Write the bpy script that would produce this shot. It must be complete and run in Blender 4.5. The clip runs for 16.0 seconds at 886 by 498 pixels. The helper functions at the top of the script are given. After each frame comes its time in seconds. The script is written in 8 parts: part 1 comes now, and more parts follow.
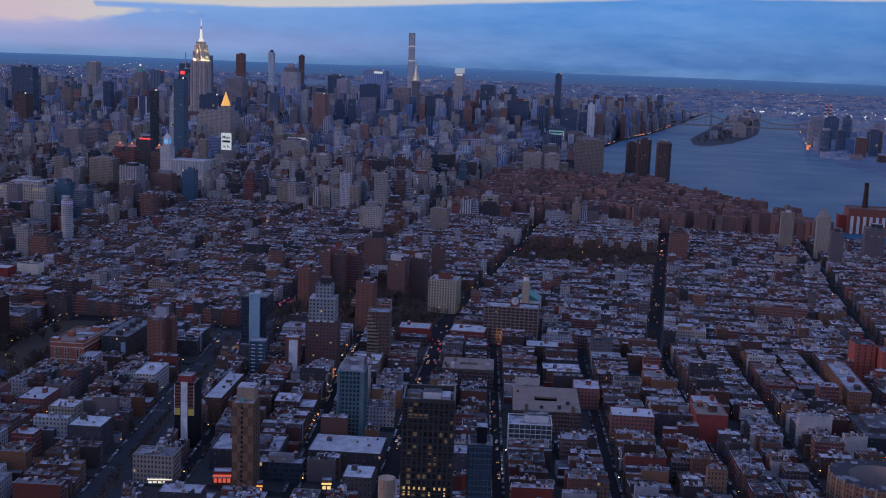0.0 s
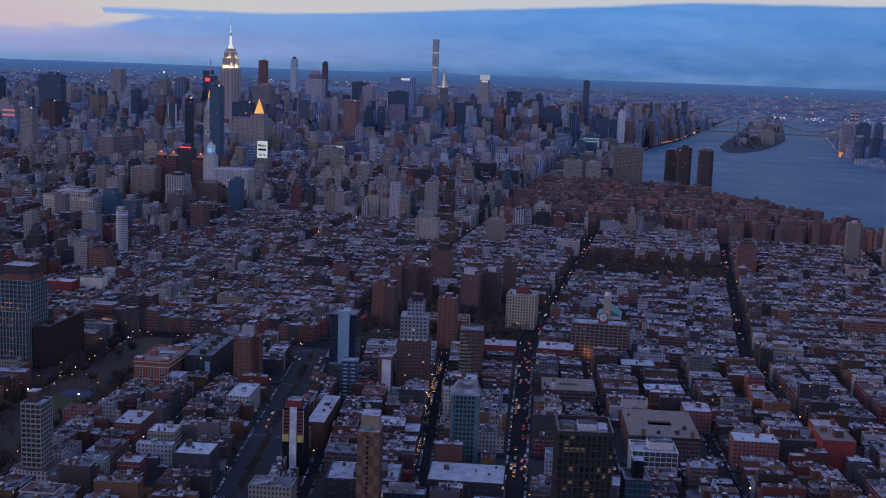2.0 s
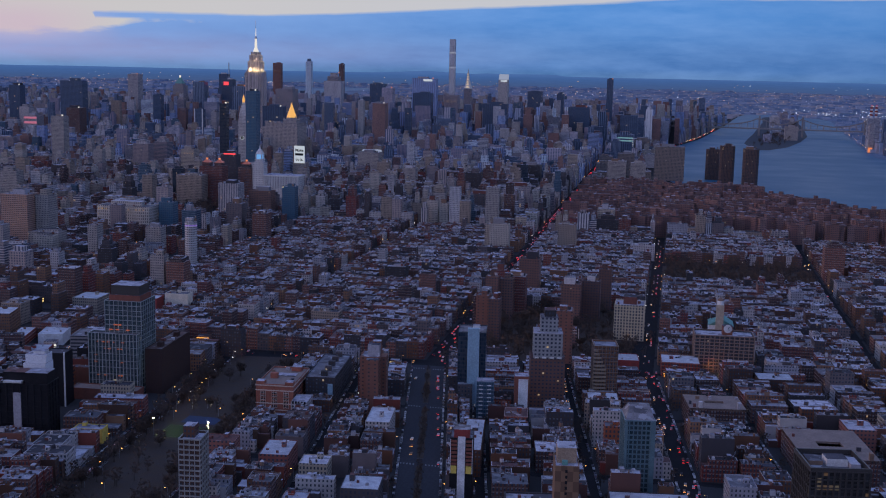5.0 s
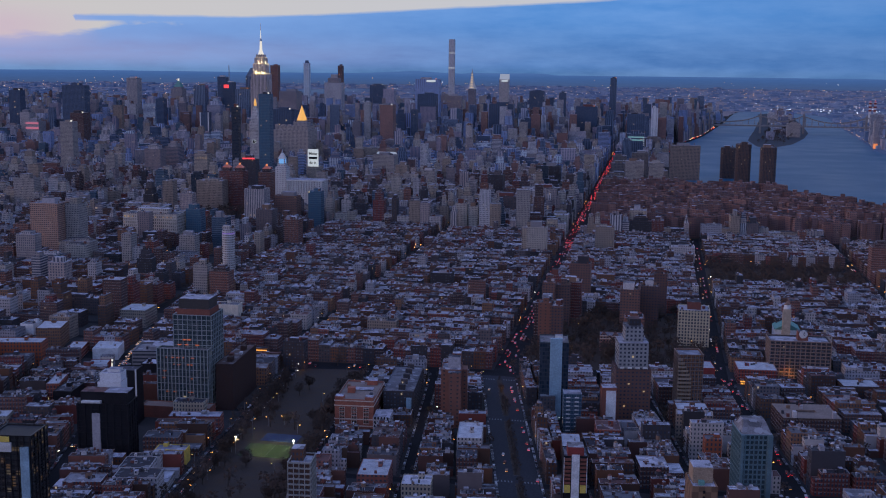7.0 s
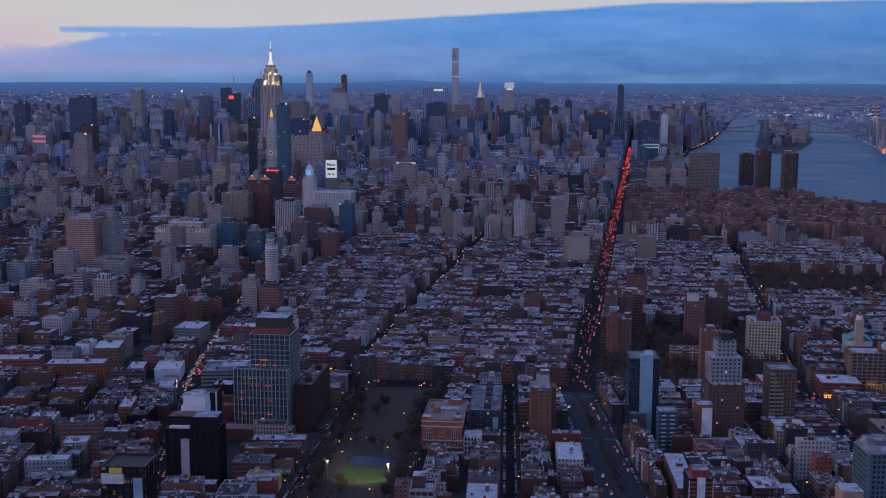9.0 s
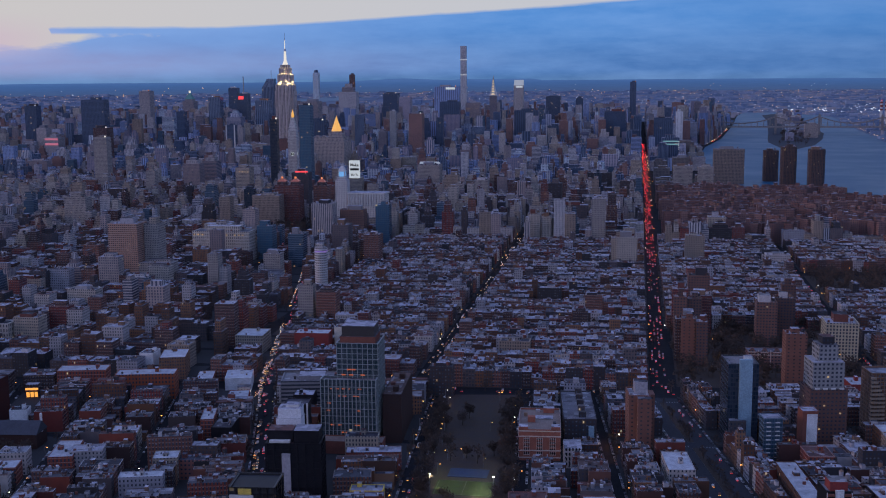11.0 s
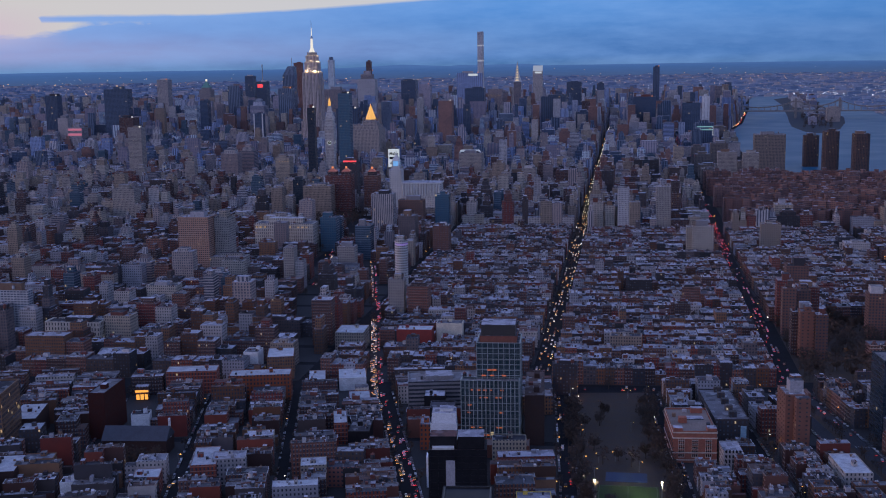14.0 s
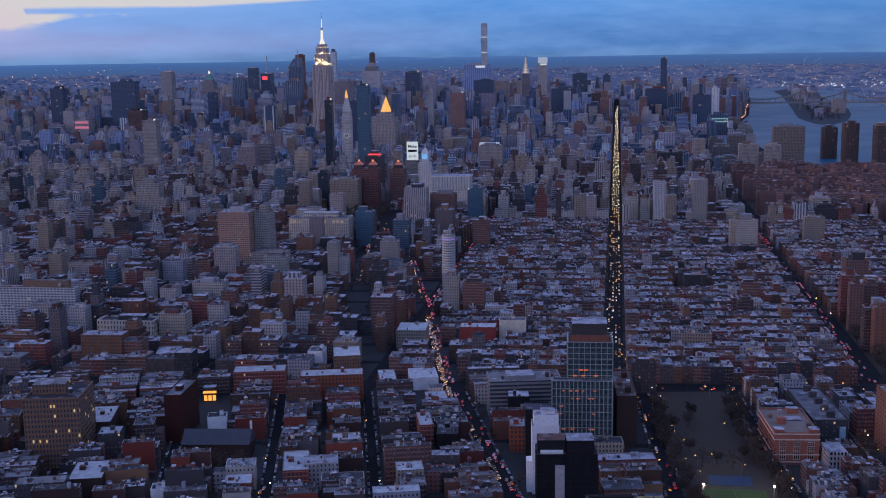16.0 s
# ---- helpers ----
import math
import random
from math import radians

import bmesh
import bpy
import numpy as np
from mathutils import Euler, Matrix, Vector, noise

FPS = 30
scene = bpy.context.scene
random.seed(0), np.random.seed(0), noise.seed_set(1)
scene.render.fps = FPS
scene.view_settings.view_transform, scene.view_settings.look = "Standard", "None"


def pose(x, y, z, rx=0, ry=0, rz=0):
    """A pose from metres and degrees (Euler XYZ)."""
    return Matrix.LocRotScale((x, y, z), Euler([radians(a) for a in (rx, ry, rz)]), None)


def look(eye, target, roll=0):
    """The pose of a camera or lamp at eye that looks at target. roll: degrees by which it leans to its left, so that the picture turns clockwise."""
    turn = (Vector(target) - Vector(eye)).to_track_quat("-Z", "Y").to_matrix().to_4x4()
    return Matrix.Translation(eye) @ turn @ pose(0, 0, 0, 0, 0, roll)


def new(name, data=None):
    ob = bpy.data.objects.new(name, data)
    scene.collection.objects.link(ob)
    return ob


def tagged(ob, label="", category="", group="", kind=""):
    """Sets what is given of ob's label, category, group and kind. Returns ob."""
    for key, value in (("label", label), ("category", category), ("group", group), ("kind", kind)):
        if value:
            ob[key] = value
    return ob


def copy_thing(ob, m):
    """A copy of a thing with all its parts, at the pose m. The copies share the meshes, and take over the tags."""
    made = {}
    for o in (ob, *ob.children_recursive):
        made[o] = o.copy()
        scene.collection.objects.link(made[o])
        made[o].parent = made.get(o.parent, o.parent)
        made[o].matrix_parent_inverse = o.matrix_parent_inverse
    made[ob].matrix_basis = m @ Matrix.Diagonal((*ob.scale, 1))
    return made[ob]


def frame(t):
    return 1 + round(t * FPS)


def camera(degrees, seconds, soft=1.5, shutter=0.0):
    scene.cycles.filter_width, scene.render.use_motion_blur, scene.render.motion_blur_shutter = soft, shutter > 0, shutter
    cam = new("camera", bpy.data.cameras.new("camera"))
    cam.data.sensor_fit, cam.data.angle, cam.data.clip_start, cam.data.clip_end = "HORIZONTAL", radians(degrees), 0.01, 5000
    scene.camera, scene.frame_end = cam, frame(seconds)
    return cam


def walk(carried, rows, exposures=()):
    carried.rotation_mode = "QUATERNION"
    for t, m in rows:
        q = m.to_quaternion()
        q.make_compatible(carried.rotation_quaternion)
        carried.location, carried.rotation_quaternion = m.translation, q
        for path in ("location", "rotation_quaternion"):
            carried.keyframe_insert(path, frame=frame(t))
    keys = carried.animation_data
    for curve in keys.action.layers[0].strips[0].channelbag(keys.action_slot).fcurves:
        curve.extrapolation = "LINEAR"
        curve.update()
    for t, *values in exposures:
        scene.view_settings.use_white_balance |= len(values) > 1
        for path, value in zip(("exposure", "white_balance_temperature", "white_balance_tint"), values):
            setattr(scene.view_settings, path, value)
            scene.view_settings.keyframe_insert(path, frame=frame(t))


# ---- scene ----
# The city is laid out at a quarter of life size (1 unit is 4 m), so that the far shore and the horizon lie within the lens's reach.
# x runs east across the avenues, y north along them.
cam = camera(42.07, 16.0, soft=1.05)
PATH = [
    (0.0, (33.85, -61.50, 72.99), (14.80, 35.32, 56.81), 2.11),
    (0.5, (28.39, -60.07, 72.98), (9.14, 36.73, 56.88), 2.16),
    (1.0, (22.96, -58.61, 72.98), (3.57, 38.17, 56.97), 2.18),
    (1.5, (17.57, -57.14, 72.96), (-2.02, 39.63, 57.10), 2.14),
    (2.0, (12.15, -55.71, 72.92), (-7.57, 41.06, 57.22), 2.05),
    (2.5, (6.77, -54.35, 72.88), (-13.08, 42.41, 57.30), 2.04),
    (3.0, (1.44, -53.08, 72.88), (-18.50, 43.66, 57.32), 1.89),
    (3.5, (-3.83, -51.94, 72.90), (-23.81, 44.79, 57.28), 1.73),
    (4.0, (-9.12, -50.96, 72.93), (-28.98, 45.80, 57.30), 1.49),
    (6.5, (-35.58, -46.40, 73.53), (-53.93, 50.61, 57.65), 0.81),
    (7.0, (-40.88, -45.62, 73.58), (-58.87, 51.48, 57.83), 0.62),
    (7.5, (-46.19, -44.90, 73.58), (-63.88, 52.29, 58.03), 0.50),
    (8.0, (-51.42, -44.06, 73.61), (-68.85, 53.21, 58.27), 0.37),
    (8.5, (-56.57, -43.17, 73.63), (-73.78, 54.16, 58.47), 0.23),
    (9.0, (-61.65, -42.28, 73.70), (-78.70, 55.11, 58.68), 0.08),
    (11.5, (-87.26, -38.22, 74.28), (-103.65, 59.23, 58.99), -0.55),
    (12.0, (-92.31, -37.51, 74.37), (-108.61, 59.95, 58.99), -0.60),
    (12.5, (-97.33, -36.90, 74.48), (-113.51, 60.56, 58.99), -0.73),
    (13.0, (-102.31, -36.30, 74.67), (-118.38, 61.14, 58.95), -0.78),
    (13.5, (-107.24, -35.67, 74.88), (-123.28, 61.73, 58.84), -0.87),
    (14.0, (-112.19, -34.96, 75.06), (-128.12, 62.39, 58.66), -0.93),
    (14.5, (-117.14, -34.19, 75.18), (-132.85, 63.14, 58.44), -1.01),
    (15.0, (-122.21, -33.32, 75.24), (-137.63, 64.00, 58.22), -1.03),
    (15.5, (-127.26, -32.42, 75.24), (-142.40, 64.94, 58.12), -0.99),
    (16.0, (-132.35, -31.52, 75.22), (-147.18, 65.88, 58.13), -0.97),
]
walk(cam, [(t, look(eye, target, roll)) for t, eye, target, roll in PATH], [(0.0, 0.0), (12.5, 0.0), (15.0, 0.13), (16.0, 0.17)])

# ---- world: dusk sky with a cloud deck that ends in a pale gap low in the west ----
world = bpy.data.worlds.new("dusk")
scene.world = world
world.use_nodes = True
wn, wl = world.node_tree.nodes, world.node_tree.links
wn.clear()


def wmath(op, a, b=None, c=None, clamp=False):
    n = wn.new("ShaderNodeMath")
    n.operation, n.use_clamp = op, clamp
    for i, v in enumerate((a, b, c)):
        if v is None:
            continue
        if isinstance(v, (int, float)):
            n.inputs[i].default_value = v
        else:
            wl.new(v, n.inputs[i])
    return n.outputs[0]


def wramp(fac, stops, mode="EASE"):
    n = wn.new("ShaderNodeValToRGB")
    n.color_ramp.interpolation = mode
    for i, (p, c) in enumerate(stops):
        e = n.color_ramp.elements[i] if i < 2 else n.color_ramp.elements.new(p)
        e.position, e.color = p, (*c, 1)
    wl.new(fac, n.inputs[0])
    return n.outputs[0]


def wmix(fac, a, b):
    n = wn.new("ShaderNodeMix")
    n.data_type = "RGBA"
    for k, v in ((0, fac), (6, a), (7, b)):
        if isinstance(v, (int, float)):
            n.inputs[k].default_value = v
        elif isinstance(v, tuple):
            n.inputs[k].default_value = (*v, 1)
        else:
            wl.new(v, n.inputs[k])
    return n.outputs[2]


coord = wn.new("ShaderNodeTexCoord")
split = wn.new("ShaderNodeSeparateXYZ")
wl.new(coord.outputs["Generated"], split.inputs[0])
dx, dy, dz = split.outputs
elev = wmath("MULTIPLY", wmath("ARCSINE", dz), 57.2958)          # degrees above the eye's level
azim = wmath("MULTIPLY", wmath("ARCTAN2", dx, dy), 57.2958)      # degrees east of the avenues
# streaky cloud noise, stretched along the horizon
comb = wn.new("ShaderNodeCombineXYZ")
wl.new(wmath("MULTIPLY", azim, 0.11), comb.inputs[0])
wl.new(wmath("MULTIPLY", elev, 0.75), comb.inputs[1])
cloud = wn.new("ShaderNodeTexNoise")
cloud.inputs["Scale"].default_value, cloud.inputs["Detail"].default_value, cloud.inputs["Roughness"].default_value = 1.0, 6.0, 0.55
wl.new(comb.outputs[0], cloud.inputs["Vector"])
streak = cloud.outputs["Fac"]
west = wmath("MULTIPLY_ADD", azim, -1 / 26.0, -6 / 26.0, clamp=True)   # 0 ahead, 1 towards the sunset
# the deck's own colour by height, bluer in the east
deck_e = wramp(wmath("MULTIPLY_ADD", elev, 0.1, 0.05, clamp=True),
               [(0.0, (0.040, 0.105, 0.245)), (0.06, (0.048, 0.130, 0.330)), (0.32, (0.062, 0.19, 0.47)), (0.8, (0.088, 0.215, 0.48))])
deck_w = wramp(wmath("MULTIPLY_ADD", elev, 0.1, 0.05, clamp=True),
               [(0.0, (0.085, 0.170, 0.330)), (0.09, (0.235, 0.25, 0.44)), (0.22, (0.17, 0.27, 0.53)), (0.8, (0.22, 0.31, 0.56))])
deck = wmix(west, deck_e, deck_w)
deck = wmix(wmath("MULTIPLY", wmath("MULTIPLY_ADD", streak, 2.6, -1.0, clamp=True), 0.38), deck, (0.20, 0.33, 0.60))
lump_at = wn.new("ShaderNodeCombineXYZ")
wl.new(wmath("MULTIPLY", azim, 0.42), lump_at.inputs[0])
wl.new(wmath("MULTIPLY", elev, 1.5), lump_at.inputs[1])
lump = wn.new("ShaderNodeTexNoise")
lump.inputs["Scale"].default_value, lump.inputs["Detail"].default_value, lump.inputs["Roughness"].default_value = 1.0, 7.0, 0.6
wl.new(lump_at.outputs[0], lump.inputs["Vector"])
mottle = wmath("MULTIPLY_ADD", lump.outputs["Fac"], 2.4, -0.9, clamp=True)
deck = wmix(wmath("MULTIPLY", mottle, 0.28), deck, (0.17, 0.32, 0.62))
deck = wmix(wmath("MULTIPLY_ADD", azim, 0.022, 0.02, clamp=True), deck, (0.035, 0.105, 0.27))
# pale gap above the deck's edge; the edge rises to the east
ragged = wmath("MULTIPLY_ADD", lump.outputs["Fac"], 0.36, -0.18)
west_end = wmath("MULTIPLY_ADD", azim, -1.4, -39.2, clamp=True)          # 1 past the deck's western tip
edge = wmath("ADD", 2.08, wmath("MULTIPLY", wmath("MULTIPLY_ADD", azim, 0.05, 1.0, clamp=True), 1.22))
edge = wmath("ADD", edge, wmath("MULTIPLY_ADD", streak, 0.3, -0.15))
edge = wmath("SUBTRACT", wmath("ADD", edge, wmath("MULTIPLY", ragged, 0.5)), wmath("MULTIPLY", west_end, 0.5))
gap = wmath("MULTIPLY", wmath("SUBTRACT", elev, edge), 7.0, clamp=True)
# a lower slot in the far west, between the heaped cloud and the thin streak above it
heap = wmath("ADD", 1.08, wmath("MULTIPLY", wmath("MULTIPLY_ADD", azim, 0.33, 9.45, clamp=True), 0.78))
heap = wmath("ADD", wmath("ADD", heap, wmath("MULTIPLY", wmath("MULTIPLY_ADD", azim, 0.25, 5.8, clamp=True), 0.7)), wmath("MULTIPLY", ragged, 2.6))
slot = wmath("MULTIPLY", wmath("SUBTRACT", elev, heap), 4.0, clamp=True)
lid = wmath("ADD", wmath("MULTIPLY_ADD", elev, -9.0, 17.6), wmath("MULTIPLY", west_end, 12.0))
slot = wmath("MULTIPLY", slot, wmath("MAXIMUM", 0.0, wmath("MINIMUM", 1.0, lid)))
gap = wmath("MAXIMUM", gap, slot)
top = wmath("SUBTRACT", 1.0, wmath("MULTIPLY_ADD", elev, 0.05, -0.5, clamp=True))
gapcol = wmix(west, (0.40, 0.41, 0.45), (0.435, 0.415, 0.415))
sky = wmix(wmath("MULTIPLY", gap, top), deck, gapcol)
# rosy break low in the far west
rose = wmath("MULTIPLY", wmath("MULTIPLY_ADD", azim, -0.25, -6.7, clamp=True), wmath("MULTIPLY", wmath("MULTIPLY_ADD", elev, 1.3, -0.7, clamp=True), wmath("MULTIPLY_ADD", elev, -0.9, 2.6, clamp=True)))
sky = wmix(wmath("MULTIPLY", rose, 0.7), sky, (0.44, 0.335, 0.415))
# overhead: plain grey-blue evening cloud
sky = wmix(wmath("MULTIPLY_ADD", elev, 0.04, -0.4, clamp=True), sky, (0.222, 0.318, 0.705))
# behind the flight the evening has already darkened low down
south = wmath("MULTIPLY", wmath("MULTIPLY_ADD", dy, -2.0, 0.2, clamp=True), wmath("MULTIPLY_ADD", elev, -0.03, 1.2, clamp=True))
sky = wmix(south, sky, (0.28, 0.325, 0.54))
# the east, turned from the sunset, is the dullest
east = wmath("MULTIPLY", wmath("MULTIPLY_ADD", dx, 2.4, -1.0, clamp=True), 0.75)
sky = wmix(east, sky, (0.085, 0.120, 0.260))
bg = wn.new("ShaderNodeBackground")
wl.new(sky, bg.inputs["Color"])
bg.inputs["Strength"].default_value = 1.37
out = wn.new("ShaderNodeOutputWorld")
wl.new(bg.outputs[0], out.inputs["Surface"])

# last glow of the set sun through the western gap
sun = new("sun", bpy.data.lights.new("sun", "SUN"))
sun.data.energy, sun.data.angle, sun.data.color = 0.62, radians(20), (1.0, 0.60, 0.46)
sun.matrix_world = look((0, 0, 0), (0.78, 0.30, -0.20))

# ---- materials ----
class Nodes:
    """Small builder for a node material."""
    def __init__(self, name):
        self.mat = bpy.data.materials.new(name)
        self.mat.use_nodes = True
        self.n, self.l = self.mat.node_tree.nodes, self.mat.node_tree.links
        self.bsdf = self.n["Principled BSDF"]

    def put(self, socket, v):
        if isinstance(v, (int, float)):
            socket.default_value = v
        elif isinstance(v, tuple):
            socket.default_value = (*v, 1) if len(v) == 3 and socket.type == "RGBA" else v
        else:
            self.l.new(v, socket)

    def math(self, op, a, b=None, c=None, clamp=False):
        n = self.n.new("ShaderNodeMath")
        n.operation, n.use_clamp = op, clamp
        for i, v in enumerate((a, b, c)):
            if v is not None:
                self.put(n.inputs[i], v)
        return n.outputs[0]

    def mix(self, fac, a, b, blend="MIX"):
        n = self.n.new("ShaderNodeMix")
        n.data_type, n.blend_type = "RGBA", blend
        self.put(n.inputs[0], fac), self.put(n.inputs[6], a), self.put(n.inputs[7], b)
        return n.outputs[2]

    def noise(self, scale, detail=3.0, vec=None, rough=0.55):
        n = self.n.new("ShaderNodeTexNoise")
        n.inputs["Scale"].default_value, n.inputs["Detail"].default_value, n.inputs["Roughness"].default_value = scale, detail, rough
        self.l.new(vec or self.where(), n.inputs["Vector"])
        return n.outputs["Fac"]

    def where(self):
        return self.n.new("ShaderNodeNewGeometry").outputs["Position"]

    def chance(self):
        """A random number for each object and each loose piece of a joined mesh."""
        a = self.n.new("ShaderNodeObjectInfo").outputs["Random"]
        b = self.n.new("ShaderNodeNewGeometry").outputs["Random Per Island"]
        return self.math("FRACT", self.math("ADD", a, b))

    def ramp(self, fac, stops, mode="LINEAR"):
        n = self.n.new("ShaderNodeValToRGB")
        n.color_ramp.interpolation = mode
        for i, (p, c) in enumerate(stops):
            e = n.color_ramp.elements[i] if i < 2 else n.color_ramp.elements.new(p)
            e.position, e.color = p, (*c, 1)
        self.l.new(fac, n.inputs[0])
        return n.outputs[0]

    def bump(self, height, strength=0.3, distance=0.05):
        n = self.n.new("ShaderNodeBump")
        n.inputs["Strength"].default_value, n.inputs["Distance"].default_value = strength, distance
        self.l.new(height, n.inputs["Height"])
        self.l.new(n.outputs[0], self.bsdf.inputs["Normal"])

    def set(self, **kw):
        for k, v in kw.items():
            self.put(self.bsdf.inputs[k.replace("_", " ")], v)
        return self.mat


def facade(name, colours, bay=0.62, storey=0.82, win=(0.46, 0.55), glass=(0.035, 0.045, 0.065), lit=0.004, trim=0.0, lintel=0.0, blinds=0.0, rough=0.85, glass_rough=0.25, metal=0.0, shine=0.38, spec=0.3, styles=False):
    """A wall in one of several tones, with rows of dark panes by its UVs (in units); a few of the panes are lit. styles: some buildings have upright strips or level bands of glass instead."""
    m = Nodes(name)
    uv = m.n.new("ShaderNodeSeparateXYZ")
    m.l.new(m.n.new("ShaderNodeUVMap").outputs[0], uv.inputs[0])
    pick = m.chance()
    u, v = m.math("DIVIDE", uv.outputs[0], bay), m.math("DIVIDE", uv.outputs[1], storey)
    if styles:
        u = m.math("MULTIPLY", u, m.math("MULTIPLY_ADD", m.math("FRACT", m.math("MULTIPLY", pick, 31.7)), 0.9, 0.6))
    fu, fv = m.math("FRACT", u), m.math("FRACT", v)
    in_u = m.math("LESS_THAN", m.math("ABSOLUTE", m.math("SUBTRACT", fu, 0.5)), win[0] / 2)
    in_v = m.math("LESS_THAN", m.math("ABSOLUTE", m.math("SUBTRACT", fv, 0.52)), win[1] / 2)
    if styles:
        style = m.math("FRACT", m.math("MULTIPLY", pick, 13.3))
        in_v = m.math("MAXIMUM", in_v, m.math("LESS_THAN", style, 0.30))
        in_u = m.math("MAXIMUM", in_u, m.math("GREATER_THAN", style, 0.80))
    inside = m.math("MULTIPLY", in_u, in_v)
    cell = m.n.new("ShaderNodeCombineXYZ")
    m.put(cell.inputs[0], m.math("FLOOR", u)), m.put(cell.inputs[1], m.math("FLOOR", v)), m.put(cell.inputs[2], m.math("MULTIPLY", pick, 97.0))
    white = m.n.new("ShaderNodeTexWhiteNoise")
    m.l.new(cell.outputs[0], white.inputs["Vector"])
    r = white.outputs["Value"]
    wall = m.ramp(pick, [(i / len(colours), c) for i, c in enumerate(colours)], "CONSTANT") if len(colours) > 1 else colours[0]
    grain = m.noise(0.55, 5.0)
    wall = m.mix(m.math("MULTIPLY_ADD", grain, 1.6, -0.4, clamp=True), m.mix(0.4, wall, (0.03, 0.028, 0.03)), wall)
    fine = m.noise(9.0, 2.0)
    wall = m.mix(m.math("MULTIPLY", fine, 0.10), wall, (0.16, 0.15, 0.15))
    if trim:
        ledge = m.math("LESS_THAN", fv, trim)
        wall = m.mix(m.math("MULTIPLY", ledge, 0.5), wall, (0.42, 0.40, 0.38))
    pane = m.mix(m.math("MULTIPLY", r, 0.4), glass, (0.10, 0.11, 0.13))
    blind = m.math("MULTIPLY", m.math("GREATER_THAN", m.math("FRACT", m.math("MULTIPLY", r, 37.0)), 0.74), m.math("GREATER_THAN", fv, 0.46))
    pane = m.mix(m.math("MULTIPLY", blind, blinds), pane, (0.30, 0.31, 0.33))
    if lintel:
        near_u = m.math("LESS_THAN", m.math("ABSOLUTE", m.math("SUBTRACT", fu, 0.5)), win[0] / 2 + 0.07)
        over = m.math("LESS_THAN", m.math("ABSOLUTE", m.math("SUBTRACT", fv, 0.52 + win[1] / 2 + 0.05)), 0.05)
        wall = m.mix(m.math("MULTIPLY", m.math("MULTIPLY", near_u, over), lintel), wall, (0.40, 0.37, 0.34))
    glow = m.math("MULTIPLY", inside, m.math("GREATER_THAN", r, 1 - lit))
    m.bump(m.math("SUBTRACT", 1.0, inside), 0.5, 0.04)
    warm = m.mix(m.math("FRACT", m.math("MULTIPLY", r, 913.0)), (1.0, 0.52, 0.16), (1.0, 0.80, 0.48))
    return m.set(Base_Color=m.mix(inside, wall, pane), Roughness=m.math("MULTIPLY_ADD", inside, glass_rough - rough, rough),
                 Metallic=metal, Specular_IOR_Level=spec, Emission_Color=warm, Emission_Strength=m.math("MULTIPLY", glow, shine))


def plain(name, colours, rough=0.85, scale=0.8, spread=0.5, metal=0.0, bump=0.2, spec=None, sheets=0.0):
    m = Nodes(name)
    pick = m.chance()
    base = m.ramp(pick, [(i / len(colours), c) for i, c in enumerate(colours)], "CONSTANT") if len(colours) > 1 else colours[0]
    big, small = m.noise(scale, 5.0), m.noise(scale * 9, 3.0)
    base = m.mix(m.math("MULTIPLY", m.math("MULTIPLY_ADD", big, 2.2, -0.6, clamp=True), spread), base, m.mix(0.7, base, (0.03, 0.03, 0.035)))
    base = m.mix(m.math("MULTIPLY", m.math("MULTIPLY_ADD", small, 3.2, -1.2, clamp=True), 0.5), base, m.mix(0.8, base, base, "ADD"))
    if sheets:                     # patched sheets laid side by side, some dark, some pale
        cells = m.n.new("ShaderNodeTexVoronoi")
        cells.distance = "CHEBYCHEV"
        cells.inputs["Scale"].default_value = 0.85
        m.l.new(m.where(), cells.inputs["Vector"])
        tone = m.n.new("ShaderNodeSeparateColor")
        m.l.new(cells.outputs["Color"], tone.inputs[0])
        base = m.mix(m.math("MULTIPLY", m.math("MULTIPLY_ADD", tone.outputs[0], 2.5, -1.2, clamp=True), sheets), base, m.mix(0.75, base, (0.03, 0.03, 0.034)))
        base = m.mix(m.math("MULTIPLY", m.math("MULTIPLY_ADD", tone.outputs[1], 4.0, -3.0, clamp=True), sheets * 0.5), base, (0.50, 0.51, 0.54))
    m.bump(small, bump, 0.03)
    return m.set(Base_Color=base, Roughness=rough, Metallic=metal, Specular_IOR_Level=spec if spec is not None else 0.12 if rough > 0.6 else 0.5)


def glow(name, colour, strength):
    m = Nodes(name)
    return m.set(Base_Color=(0.05, 0.05, 0.05), Emission_Color=colour, Emission_Strength=strength)


BRICK = facade("red_brown_brick", [(0.163, 0.032, 0.021), (0.067, 0.022, 0.017), (0.260, 0.052, 0.029), (0.098, 0.034, 0.027), (0.182, 0.066, 0.044), (0.047, 0.018, 0.015), (0.215, 0.030, 0.019), (0.114, 0.046, 0.035), (0.234, 0.082, 0.052), (0.143, 0.060, 0.046)], trim=0.04, lintel=0.6, blinds=0.35)
TAN = facade("tan_brick", [(0.212, 0.095, 0.047), (0.113, 0.044, 0.021), (0.288, 0.143, 0.078), (0.076, 0.031, 0.018), (0.169, 0.064, 0.028), (0.138, 0.067, 0.039)], bay=0.6, blinds=0.3)
GREY = facade("grey_masonry", [(0.103, 0.085, 0.088), (0.043, 0.036, 0.041), (0.168, 0.134, 0.136), (0.028, 0.026, 0.030), (0.080, 0.058, 0.055), (0.061, 0.054, 0.063)], bay=0.7, blinds=0.3)
